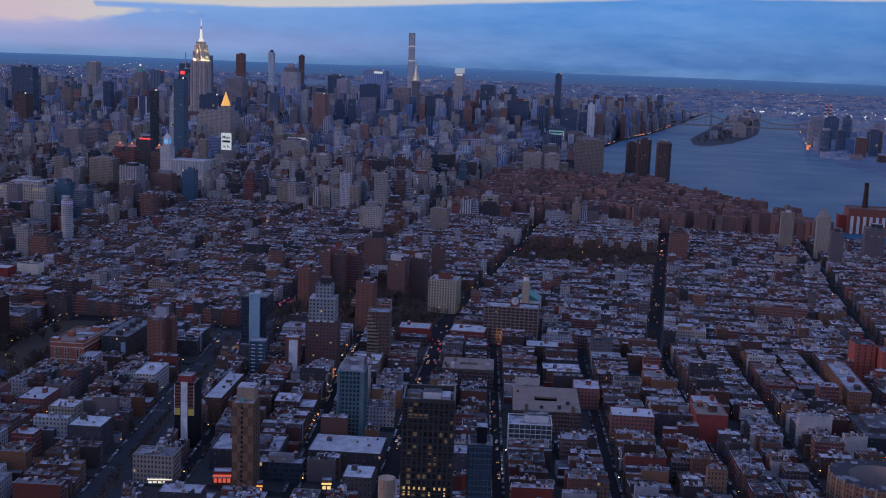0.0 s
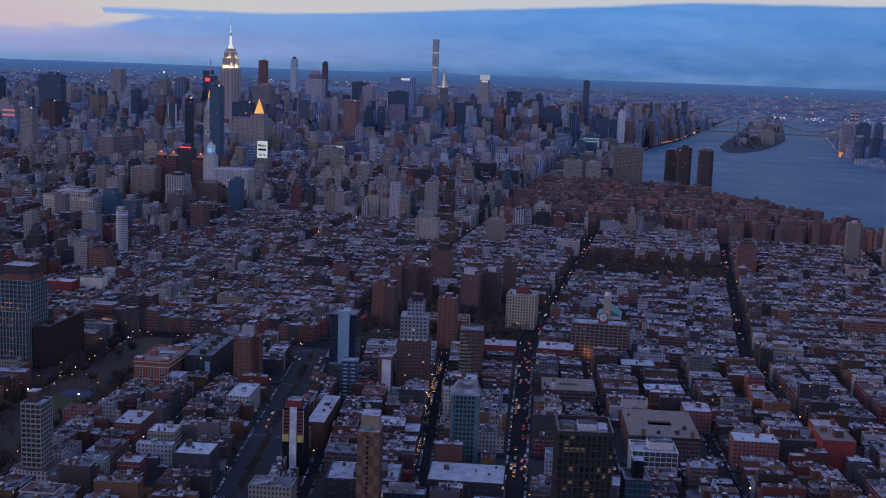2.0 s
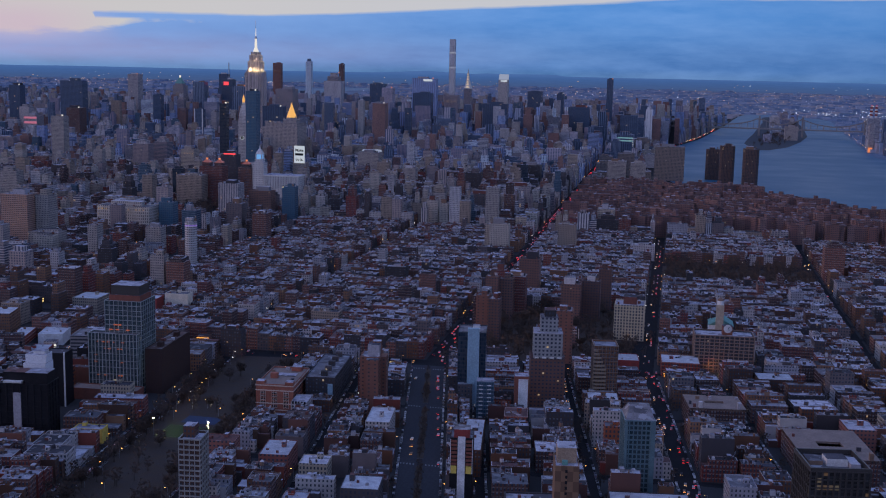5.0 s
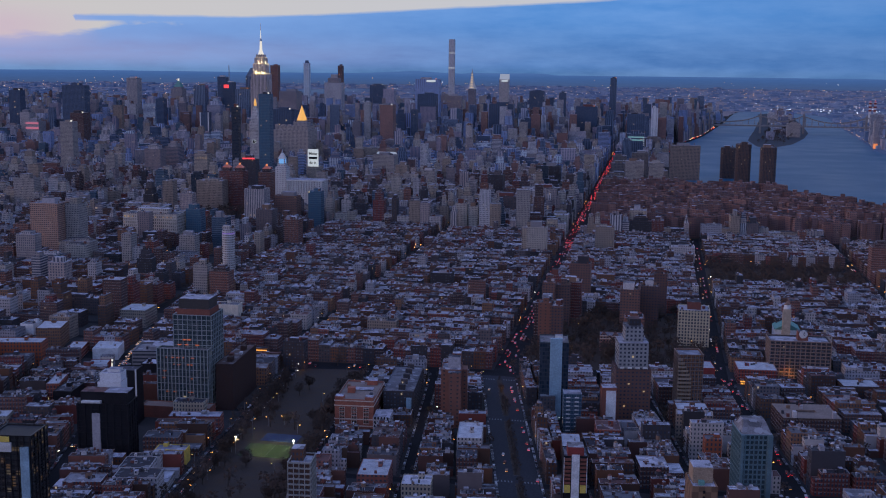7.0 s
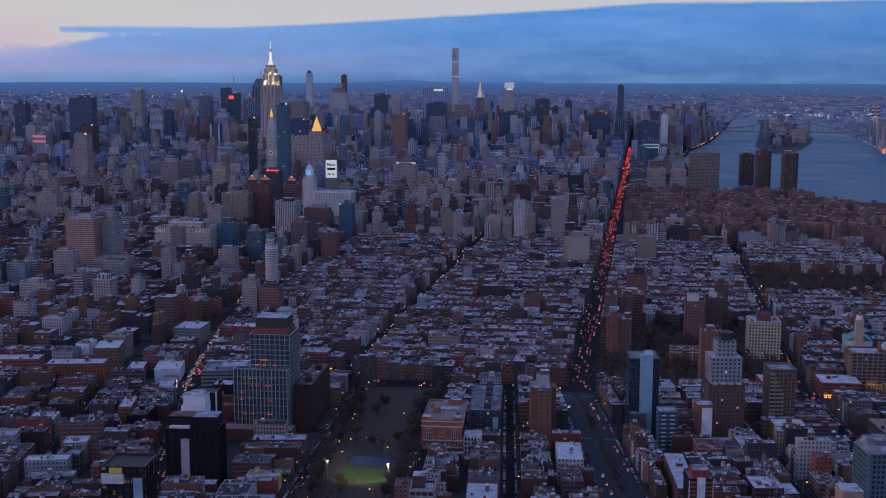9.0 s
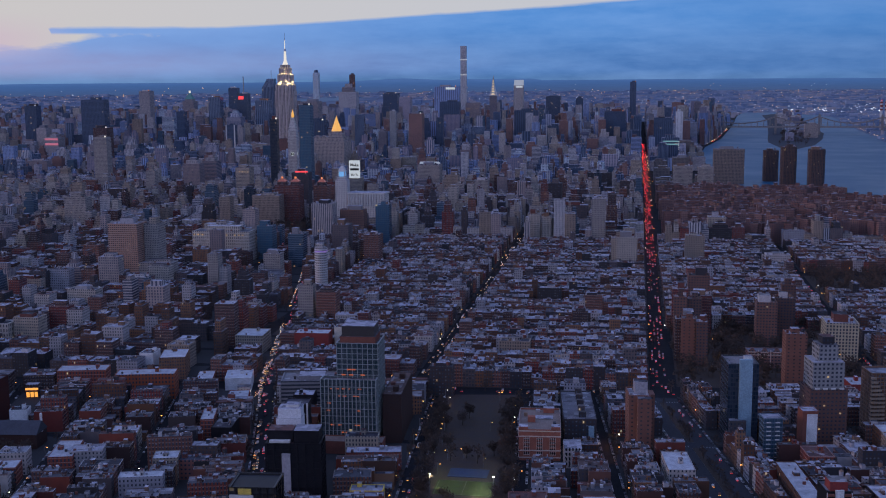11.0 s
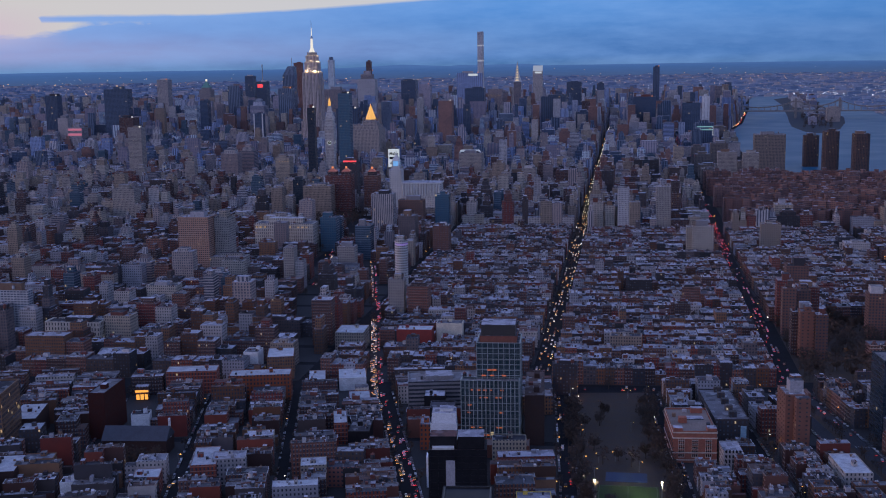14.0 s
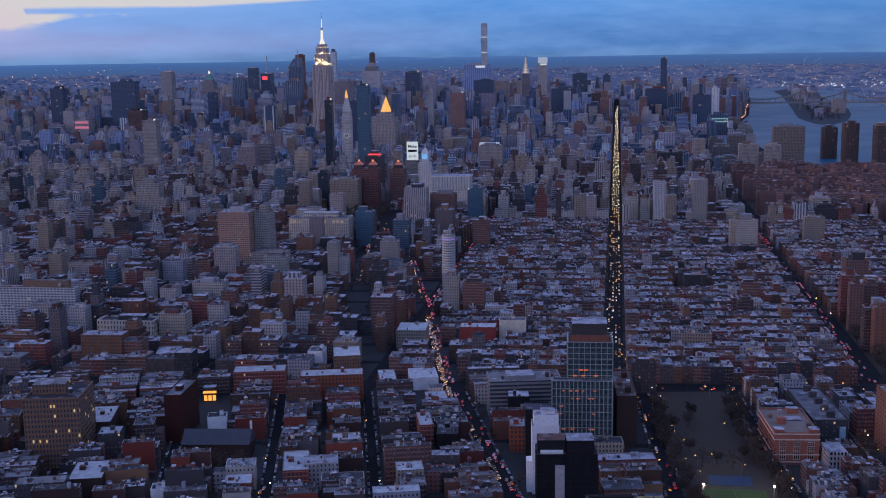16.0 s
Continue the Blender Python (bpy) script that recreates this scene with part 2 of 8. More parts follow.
WHITE = facade("white_painted_brick", [(0.520, 0.484, 0.484), (0.422, 0.396, 0.407), (0.534, 0.489, 0.464), (0.379, 0.376, 0.422)], bay=0.68, win=(0.4, 0.5), blinds=0.3)
DARK = facade("dark_curtain_wall", [(0.025, 0.045, 0.065), (0.040, 0.045, 0.055), (0.018, 0.034, 0.055)], bay=0.5, storey=0.9, win=(0.84, 0.72), glass=(0.012, 0.026, 0.046), rough=0.5, glass_rough=0.12, lit=0.003)
BLUE = facade("blue_glass_curtain_wall", [(0.10, 0.16, 0.22), (0.14, 0.19, 0.25), (0.07, 0.12, 0.17)], bay=0.5, storey=0.85, win=(0.86, 0.70), glass=(0.03, 0.07, 0.11), rough=0.4, glass_rough=0.1, lit=0.01)
# panes lifted towards blue to suit the haze over far towers
STONE = facade("limestone", [(0.535, 0.486, 0.467), (0.407, 0.346, 0.327), (0.600, 0.583, 0.596), (0.471, 0.378, 0.350), (0.321, 0.254, 0.246)], bay=0.78, storey=0.86, win=(0.46, 0.60), glass=(0.085, 0.092, 0.13), lit=0.004, blinds=0.3, styles=True)
# three walls for far towers, distance haze put into wall and pane colours
MIST = facade("haze_blue_stone", [(0.403, 0.521, 0.788), (0.578, 0.608, 0.722), (0.309, 0.420, 0.673), (0.537, 0.493, 0.525), (0.389, 0.311, 0.345), (0.697, 0.810, 0.880), (0.255, 0.348, 0.590), (0.470, 0.420, 0.477), (0.322, 0.276, 0.328), (0.617, 0.623, 0.656)], bay=1.25, storey=1.0, win=(0.46, 0.62), glass=(0.10, 0.13, 0.21), lit=0.006, styles=True)
HAZED_BLUE = facade("haze_blue_glass", [(0.121, 0.184, 0.287), (0.075, 0.127, 0.218), (0.172, 0.241, 0.345)], bay=1.3, storey=1.0, win=(0.66, 0.8), glass=(0.035, 0.06, 0.11), lit=0.005, rough=0.4, glass_rough=0.15, spec=0.5, styles=True)
HAZED_DARK = facade("hazy_dark_glass_wall", [(0.078, 0.128, 0.210), (0.102, 0.136, 0.186), (0.058, 0.112, 0.196)], bay=1.2, storey=1.0, win=(0.8, 0.74), glass=(0.040, 0.064, 0.110), rough=0.5, glass_rough=0.15, lit=0.005, styles=True)
PROJECT = facade("brown_estate_brick", [(0.200, 0.102, 0.080), (0.150, 0.076, 0.062), (0.235, 0.128, 0.098)], bay=0.8, storey=0.8, win=(0.5, 0.42), lit=0.006)
ROSY = facade("rosy_brown_estate_brick", [(0.290, 0.152, 0.128), (0.215, 0.115, 0.098), (0.345, 0.190, 0.160), (0.250, 0.120, 0.100)], bay=0.8, storey=0.8, win=(0.5, 0.42), lit=0.006)
ROOF = plain("tar_and_silver_roof", [(0.289, 0.283, 0.322), (0.122, 0.118, 0.134), (0.338, 0.330, 0.371), (0.036, 0.034, 0.042), (0.173, 0.158, 0.164), (0.324, 0.316, 0.365), (0.116, 0.056, 0.050), (0.424, 0.411, 0.459), (0.065, 0.062, 0.075), (0.231, 0.227, 0.262)], scale=0.5, spread=0.5, sheets=0.75)
CLUTTER = plain("rooftop_plant", [(0.231, 0.223, 0.238), (0.150, 0.059, 0.048), (0.490, 0.466, 0.476), (0.048, 0.046, 0.054), (0.204, 0.131, 0.095), (0.340, 0.328, 0.354)], scale=2.0)
ASPHALT = plain("asphalt", [(0.013, 0.013, 0.015)], scale=0.35, spread=0.4, spec=0.04)
PAVING = plain("concrete_paving", [(0.03, 0.029, 0.029)], scale=0.7, spread=0.6)
TAR_ROOF = plain("tarred_roof", [(0.075, 0.072, 0.080), (0.040, 0.038, 0.044), (0.130, 0.124, 0.134), (0.095, 0.060, 0.052), (0.200, 0.195, 0.215)], scale=0.5, spread=0.5, sheets=0.6)
COPING = plain("stone_and_metal_coping", [(0.36, 0.35, 0.36), (0.10, 0.09, 0.09), (0.26, 0.20, 0.17), (0.46, 0.45, 0.46), (0.16, 0.15, 0.16)], scale=2.0)

# ---- builders ----
class Shape:
    """Collects faces with their UVs and materials; done() makes one mesh object."""
    def __init__(self):
        self.v, self.f, self.m, self.uv, self.mats = [], [], [], [], []

    def slot(self, mat):
        if mat not in self.mats:
            self.mats.append(mat)
        return self.mats.index(mat)

    def face(self, ids, mat, uv=None):
        self.f.append(ids), self.m.append(self.slot(mat))
        self.uv += uv or [(0.0, 0.0)] * len(ids)

    def prism(self, foot, z0, z1, mat, cap=None, lip=0.0, u0=0.0, blank=(), coping=None):
        """Upright walls over a foot polygon (counter-clockwise). lip: a parapet of that width round a sunken roof. cap: the roof's material, or None for an open top. blank: sides without windows."""
        k, n = len(self.v), len(foot)
        self.v += [(x, y, z0) for x, y in foot] + [(x, y, z1) for x, y in foot]
        u = u0
        for i in range(n):
            j = (i + 1) % n
            length = math.dist(foot[i], foot[j])
            self.face((k + i, k + j, k + n + j, k + n + i), mat, [(u, 0.13)] * 4 if i in blank else [(u, z0), (u + length, z0), (u + length, z1), (u, z1)])
            u += length
        if lip:
            cx, cy = sum(p[0] for p in foot) / n, sum(p[1] for p in foot) / n
            low = z1 - lip * 1.3
            for z in (z1, low):
                for x, y in foot:
                    r = math.hypot(x - cx, y - cy)
                    s = 1 - 1.4 * lip / r
                    self.v.append((cx + (x - cx) * s, cy + (y - cy) * s, z))
            for i in range(n):
                j = (i + 1) % n
                self.face((k + n + i, k + n + j, k + 2 * n + j, k + 2 * n + i), coping or cap or mat)
                self.face((k + 2 * n + i, k + 2 * n + j, k + 3 * n + j, k + 3 * n + i), mat)
            if cap:
                self.face(tuple(range(k + 3 * n, k + 4 * n)), cap)
        elif cap:
            self.face(tuple(range(k + n, k + 2 * n)), cap)
        return self

    def box(self, x, y, w, d, z0, z1, mat, cap=None, lip=0.0, turn=0.0):
        return self.prism(rect(x, y, w, d, turn), z0, z1, mat, cap or mat, lip)

    def taper(self, foot, z0, top, z1, mat, cap=True):
        """Sloping walls from one polygon to another, or to a point."""
        k, n = len(self.v), len(foot)
        self.v += [(x, y, z0) for x, y in foot]
        if len(top) == 1:
            self.v.append((*top[0], z1))
            for i in range(n):
                self.face((k + i, k + (i + 1) % n, k + n), mat, [(0, z0), (1, z0), (0.5, z1)])
            return self
        self.v += [(x, y, z1) for x, y in top]
        for i in range(n):
            j = (i + 1) % n
            w = math.dist(foot[i], foot[j])
            self.face((k + i, k + j, k + n + j, k + n + i), mat, [(0, z0), (w, z0), (w, z1), (0, z1)])
        if cap:
            self.face(tuple(range(k + n, k + 2 * n)), mat)
        return self

    def flat(self, pts, z, mat):
        k = len(self.v)
        self.v += [(x, y, z) for x, y in pts]
        self.face(tuple(range(k, k + len(pts))), mat, [tuple(p) for p in pts])
        return self

    def tank(self, x, y, z, r, mat):
        """A rooftop water tank: barrel on legs under a conical lid."""
        for a in range(4):
            px, py = x + r * 0.7 * math.cos(a * 1.571 + 0.78), y + r * 0.7 * math.sin(a * 1.571 + 0.78)
            self.box(px, py, r * 0.18, r * 0.18, z, z + r * 1.3, mat)
        self.prism(ring(x, y, r, 8), z + r * 1.3, z + r * 3.2, mat, mat)
        self.taper(ring(x, y, r * 1.08, 8), z + r * 3.2, [(x, y)], z + r * 4.1, mat)
        return self

    def done(self, name, parent=None, at=(0, 0, 0), turn=0.0):
        me = bpy.data.meshes.new(name)
        me.from_pydata(self.v, [], self.f)
        for m in self.mats:
            me.materials.append(m)
        me.polygons.foreach_set("material_index", self.m)
        layer = me.uv_layers.new(name="UVMap")
        layer.data.foreach_set("uv", [c for p in self.uv for c in p])
        me.update()
        ob = new(name, me)
        ob.location, ob.rotation_euler = at, (0, 0, turn)
        ob.parent = parent
        return ob


def rect(x, y, w, d, turn=0.0):
    c, s = math.cos(turn), math.sin(turn)
    return [(x + px * c - py * s, y + px * s + py * c) for px, py in ((-w / 2, -d / 2), (w / 2, -d / 2), (w / 2, d / 2), (-w / 2, d / 2))]


def ring(x, y, r, n):
    return [(x + r * math.cos(2 * math.pi * i / n), y + r * math.sin(2 * math.pi * i / n)) for i in range(n)]


def in_view(x, y, margin=12.0):
    """Whether a place can come into view from anywhere on the flight."""
    return -136 - (y + 33) * 0.60 - margin < x < 36 + (y + 60) * 0.185 + margin and y > 97


SOLID = []    # places kept clear of the ordinary houses: (x, y, half width, half depth)


def keep_clear(x, y, w, d, pad=0.6):
    SOLID.append((x, y, w / 2 + pad, d / 2 + pad))


def is_clear(x, y, r):
    return all(abs(x - a) > w + r or abs(y - b) > d + r for a, b, w, d in SOLID)

# ---- ground, rivers and far shore ----
def sheet(name, pts, z, mat, label, category, kind="structure"):
    return tagged(Shape().flat(pts, z, mat).done(name), label, category, kind=kind)


# haze over the far land is mixed into its ground colour
far = Nodes("haze_tinted_suburbs")
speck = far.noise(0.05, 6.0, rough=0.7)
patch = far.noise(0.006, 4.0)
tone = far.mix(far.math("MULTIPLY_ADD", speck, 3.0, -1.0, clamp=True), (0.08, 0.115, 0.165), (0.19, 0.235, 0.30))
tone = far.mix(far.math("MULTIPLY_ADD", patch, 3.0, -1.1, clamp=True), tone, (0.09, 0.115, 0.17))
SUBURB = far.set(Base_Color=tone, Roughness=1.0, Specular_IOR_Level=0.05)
sheet("ground", [(-4500, -900), (3600, -900), (3600, 3400), (1700, 4500), (-1500, 4700), (-3600, 3300)], -0.06, SUBURB, "haze-tinted built-up land reaching to the horizon", "ground")

water = Nodes("river_water")
ripple = water.noise(0.25, 4.0)
swell = water.noise(0.02, 3.0)
water.bump(water.math("ADD", ripple, swell), 0.12, 0.4)
WATER = water.set(Base_Color=(0.020, 0.095, 0.165), Roughness=water.math("MULTIPLY_ADD", swell, 0.3, 0.32), IOR=1.33, Specular_IOR_Level=0.11)
WEST_BANK = [(150, 300), (128, 440), (118, 478), (90, 505), (78, 545), (66, 572), (50, 600), (31, 630), (8, 655), (-14, 690), (-27, 760), (-28, 990), (-18, 1100), (8, 1250), (30, 1440), (45, 1568), (62, 1747), (78, 1900), (92, 1990)]
EAST_BANK = [(360, 660), (215, 775), (187, 824), (180, 870), (170, 920), (163, 980), (155, 1032), (164, 1180), (173, 1290), (180, 1400), (188, 1500), (193, 1590), (206, 1720), (214, 1830), (204, 1900), (176, 1965)]


def bank_x(line, y):
    """Where a shore lies at that y."""
    for (xa, ya), (xb, yb) in zip(line, line[1:]):
        if ya <= y <= yb:
            return xa + (xb - xa) * (y - ya) / (yb - ya)
    return line[0][0] if y < line[0][1] else line[-1][0]


sheet("east_river", [(420, 300), *EAST_BANK, (130, 2025), *WEST_BANK[::-1]], -0.03, WATER, "calm blue-grey tidal river with faint ripples", "river", "structure")
sheet("hudson_river", [(-1500, 900), (-760, 900), (-820, 1200), (-870, 1400), (-900, 1900), (-880, 3400), (-1020, 3400), (-1100, 2000), (-1250, 1500)], -0.03, WATER, "pale strip of wide river beyond the west side", "river", "structure")
sheet("street_asphalt", [(-740, -160), (190, -160), *WEST_BANK, (-600, 2100), (-860, 1500), (-740, 800)], -0.015, ASPHALT, "dark asphalt of the streets and avenues", "road")
# the low ridge that closes the view; haze painted in as blue glow
HAZE = Nodes("glowing_haze_hills")
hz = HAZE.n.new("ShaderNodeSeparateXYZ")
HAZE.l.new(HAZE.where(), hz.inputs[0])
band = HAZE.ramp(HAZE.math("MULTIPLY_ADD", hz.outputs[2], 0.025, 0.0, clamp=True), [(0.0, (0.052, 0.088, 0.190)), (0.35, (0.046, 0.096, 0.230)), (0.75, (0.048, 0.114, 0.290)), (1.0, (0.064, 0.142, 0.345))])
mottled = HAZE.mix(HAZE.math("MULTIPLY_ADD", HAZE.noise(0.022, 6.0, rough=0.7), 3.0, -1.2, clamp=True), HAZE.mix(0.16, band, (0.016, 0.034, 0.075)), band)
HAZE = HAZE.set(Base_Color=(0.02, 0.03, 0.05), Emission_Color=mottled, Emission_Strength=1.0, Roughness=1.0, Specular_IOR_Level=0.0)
ridge = Shape()


def skyline(a):
    """How high the far hills stand, by the bearing in radians."""
    return 38 + 8 * max(0.0, -a - 0.2) + 1.6 * noise.noise((a * 7, 3, 0)) + 1.2 * noise.noise((a * 30, 7, 0)) + (6 if -0.175 < a < -0.10 else 0) + 10 * max(0.0, 1 - abs(a + 0.22) / 0.05)


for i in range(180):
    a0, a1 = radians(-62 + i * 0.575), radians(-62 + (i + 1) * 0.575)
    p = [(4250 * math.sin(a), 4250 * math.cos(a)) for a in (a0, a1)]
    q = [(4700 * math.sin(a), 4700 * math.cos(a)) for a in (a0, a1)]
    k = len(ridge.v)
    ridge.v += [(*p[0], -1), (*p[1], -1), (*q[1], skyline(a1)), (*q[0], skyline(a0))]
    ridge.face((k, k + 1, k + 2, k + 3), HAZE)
tagged(ridge.done("backdrop_hills"), "low hills along the horizon, haze painted as glow", "hills", kind="structure")

# ---- the street plan ----
GRID_W, STREETS_N = 0.05, 16.8


def houston(x):
    return 226 + 0.075 * (x + 50)


def north_street(k, x):
    """The middle of the k-th street north of the wide cross street."""
    return 226 + STREETS_N * k + GRID_W * (x + 50)


AVENUES = [-1020, -954, -888, -820, -752, -684, -614, -546, -478, -410, -342, -305, -268, -228, -187, -132.6, -76, -24, 32, 90, 140]
# streets south of it: where each meets it, and how far it leans
SOUTH = [(120, -.10), (104, -.10), (88, -.10), (69, -.12), (51, -.13), (34, -.14), (13, -.15), (-9, -.165), (-23.4, -.118), (-44, -.165), (-65, -.178), (-77, -.19), (-92, -.12), (-107, -.08),
         (-127, -.08), (-168, -.29), (-188, -.24), (-207, -.24), (-228, -.28), (-250, -.30), (-270, -.30), (-290, -.30), (-308, -.3), (-326, -.3), (-345, -.3)]
WIDE = {-77: 8.4, -168: 4.0, -127: 3.4, -107: 2.6, -132.6: 4.4, -76: 4.4, -187: 4.2, -24: 3.6, 32: 3.2, 90: 3.2, -23.4: 4.0}


def south_x(i, y):
    x0, lean = SOUTH[i]
    return x0 + lean * (y - houston(x0))


ROADS = [[(-135, 105), (-168, 217), (-187, 288), (-195.4, 334), (-216.2, 398), (-232, 452)], [(-188, 216), (-200, 262), (-213, 318), (-226, 395)]]


def on_road(x, y, r):
    """Whether a place lies on one of the slanting streets."""
    for line in ROADS:
        for (xa, ya), (xb, yb) in zip(line, line[1:]):
            k = max(0.0, min(1.0, ((x - xa) * (xb - xa) + (y - ya) * (yb - ya)) / ((xb - xa) ** 2 + (yb - ya) ** 2)))
            if math.hypot(x - xa - k * (xb - xa), y - ya - k * (yb - ya)) < r + 1.3:
                return True
    return False


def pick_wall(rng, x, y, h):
    # most far walls carry haze in their colours
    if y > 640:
        return rng.choices([MIST, STONE, HAZED_BLUE, HAZED_DARK, BLUE, TANH, ROSY, WHITE], [36, 16, 9, 7, 3, 13, 12, 4])[0]
    if h > 16:
        return rng.choices([TANH if y > 300 else TAN, GREY, DARK, BLUE, STONE, BRICK, WHITE], [28, 8, 5, 7, 38, 9, 5])[0]
    if h > 9:
        return rng.choices([TANH if y > 300 else TAN, GREY, BRICK, STONE, WHITE, BLUE], [33, 12, 18, 28, 6, 3])[0]
    if y < 226:
        return rng.choices([BRICK, TAN, GREY, WHITE], [46, 16, 35, 3] if x < -150 else [44, 24, 21, 11])[0]
    return rng.choices([BRICK, TAN, GREY, WHITE], [46, 21, 19, 14])[0] if y < 455 else rng.choices([BRICK, TANH, STONE, GREY, WHITE], [18, 28, 28, 14, 12])[0]


NEAR_LIMIT = 300.0
made = {"near": 0, "tall": 0}
WORDS = {"red_brown_brick": "red-brown brick", "tan_brick": "tan brick", "grey_masonry": "grey masonry", "white_painted_brick": "pale painted brick", "dark_curtain_wall": "dark glass",
         "blue_glass_curtain_wall": "blue glass", "limestone": "limestone", "pale_tan_brick": "pale tan brick", "haze_blue_stone": "haze-blue stone", "haze_blue_glass": "haze-blue glass", "hazy_dark_glass_wall": "dark blue glass", "brown_estate_brick": "dark brown brick", "rosy_brown_estate_brick": "rosy brown brick"}


def kind_of(w, d, h, wall, x):
    """What sort of building it is, by its size, its wall and its district."""
    if h > 6.6:
        return "apartment_block", "apartment block"
    if wall is WHITE or wall is GREY:
        return "town_building", "town building"
    if x < -170:
        return "loft_building", "loft building"
    if min(w, d) > 3.4:
        return "apartment_building", "apartment building"
    if wall is TAN:
        return "row_house", "row house"
    return ("tenement", "tenement") if h > 4.5 else ("walk_up", "walk-up")


def house(x, y, w, d, h, turn, wall, rng):
    """An ordinary town building standing alone: walls with a parapet, a roof, and what stands on the roof."""
    storeys = max(2, round(h / 0.82))
    name, what = kind_of(w, d, h, wall, x)
    party = (0, 2) if w > d and d < 3.0 and rng.random() < 0.75 else ()
    body, roofs = Shape(), Shape()
    mx, mw = 0.0, w
    if w > d and w > 3.0 and rng.random() < 0.55:      # a lower and narrower wing at the back
        share, low, end = rng.uniform(0.2, 0.42), h * rng.uniform(0.35, 0.88), rng.choice((-1, 1))
        mw, ww, wd = w * (1 - share), w * share, d * rng.uniform(0.5, 0.95)
        mx, wx, wy = -end * ww / 2, end * mw / 2, rng.choice((-1, 1)) * (d - wd) / 2
        body.prism(rect(wx, wy, ww - 0.01, wd - 0.02), -0.05, low, wall, TAR_ROOF if x < -150 else ROOF, 0.06, u0=rng.random() * 9, blank=party)
    body.prism(rect(mx, 0, mw, d), -0.05, h, wall, None, 0.075, u0=rng.random() * 9, blank=party, coping=COPING)
    roofs.flat(rect(mx, 0, mw - 0.16, d - 0.16), h - 0.12, TAR_ROOF if rng.random() < (0.2 if y > 228 and x > -185 else 0.88 if x < -150 else 0.55 if x < -50 else 0.36) else ROOF)
    ob = body.done(name, at=(x, y, 0), turn=turn)
    tagged(ob, f"{WORDS[wall.name]} {what}, about {storeys} storeys, flat roof", "building", what + "s")
    roofs.done("roof", ob)
    bw, bd = rng.uniform(0.5, 0.9), rng.uniform(0.7, 1.3)
    bx, by = mx + rng.uniform(-0.28, 0.28) * mw, rng.uniform(-0.2, 0.3) * d
    Shape().box(bx, by, bw, bd, h - 0.12, h + rng.uniform(0.35, 0.75), rng.choice([wall, CLUTTER]), ROOF).done("stair_bulkhead", ob)
    c, si = math.cos(turn), math.sin(turn)
    for _ in range(rng.randint(4, 9)):
        px, py = mx + rng.uniform(-0.42, 0.42) * mw, rng.uniform(-0.42, 0.42) * d
        CLUTTERED.box(x + px * c - py * si, y + px * si + py * c, rng.uniform(0.12, 0.55), rng.uniform(0.12, 0.8), h - 0.12, h + rng.uniform(0.05, 0.45), rng.choice([CLUTTER, CLUTTER, wall, ROOF]), turn=turn)
    if rng.random() < (0.5 if h > 6.5 else 0.06):
        Shape().tank(mx - (bx - mx), -by, h - 0.12, rng.uniform(0.3, 0.45), CLUTTER).done("water_tank", ob)
    made["near"] += 1


BLOCKS = {}
CLUTTERED = Shape()


def add_far(x, y, w, d, h, turn, wall, rng):
    """The same kind of building, joined with the others of its district."""
    s = BLOCKS.setdefault((int(y // 90), int(x // 120)), Shape())
    if h > 9 and rng.random() < 0.6:                   # set back in one or two tiers
        low, k = h * rng.uniform(0.55, 0.85), rng.uniform(0.55, 0.82)
        s.prism(rect(x, y, w, d, turn), -0.05, low, wall, ROOF, u0=rng.random() * 9)
        w, d = w * k, d * rng.uniform(k, 0.9)
        if rng.random() < 0.4:
            mid = low + (h - low) * rng.uniform(0.4, 0.7)
            s.prism(rect(x, y, w, d, turn), low, mid, wall, ROOF, u0=rng.random() * 9)
            low, w, d = mid, w * 0.72, d * 0.75
        s.prism(rect(x, y, w, d, turn), low, h, wall, ROOF, u0=rng.random() * 9)
    else:
        s.prism(rect(x, y, w, d, turn), -0.05, h, wall, ROOF, 0.10 if y < 620 else 0.0, u0=rng.random() * 9)
    if y < 900:
        top = h - 0.12
        s.box(x + rng.uniform(-.25, .25) * w, y + rng.uniform(-.25, .25) * d, rng.uniform(.2, .4) * min(w, 4), rng.uniform(.2, .35) * min(d, 4), top, h + rng.uniform(.3, .8), rng.choice([wall, CLUTTER]), ROOF)
        if y < 600:
            for _ in range(4):
                s.box(x + rng.uniform(-.42, .42) * w, y + rng.uniform(-.42, .42) * d, rng.uniform(.15, .5), rng.uniform(.15, .5), top, h + rng.uniform(.05, .35), CLUTTER)
        if h > 8 and rng.random() < 0.5:
            s.box(x, y, w * rng.uniform(.4, .7), d * rng.uniform(.4, .7), top, h + rng.uniform(.8, 2.2), wall, ROOF)
            if rng.random() < 0.4:
                s.tank(x + .3 * w, y - .3 * d, top, 0.45, CLUTTER)


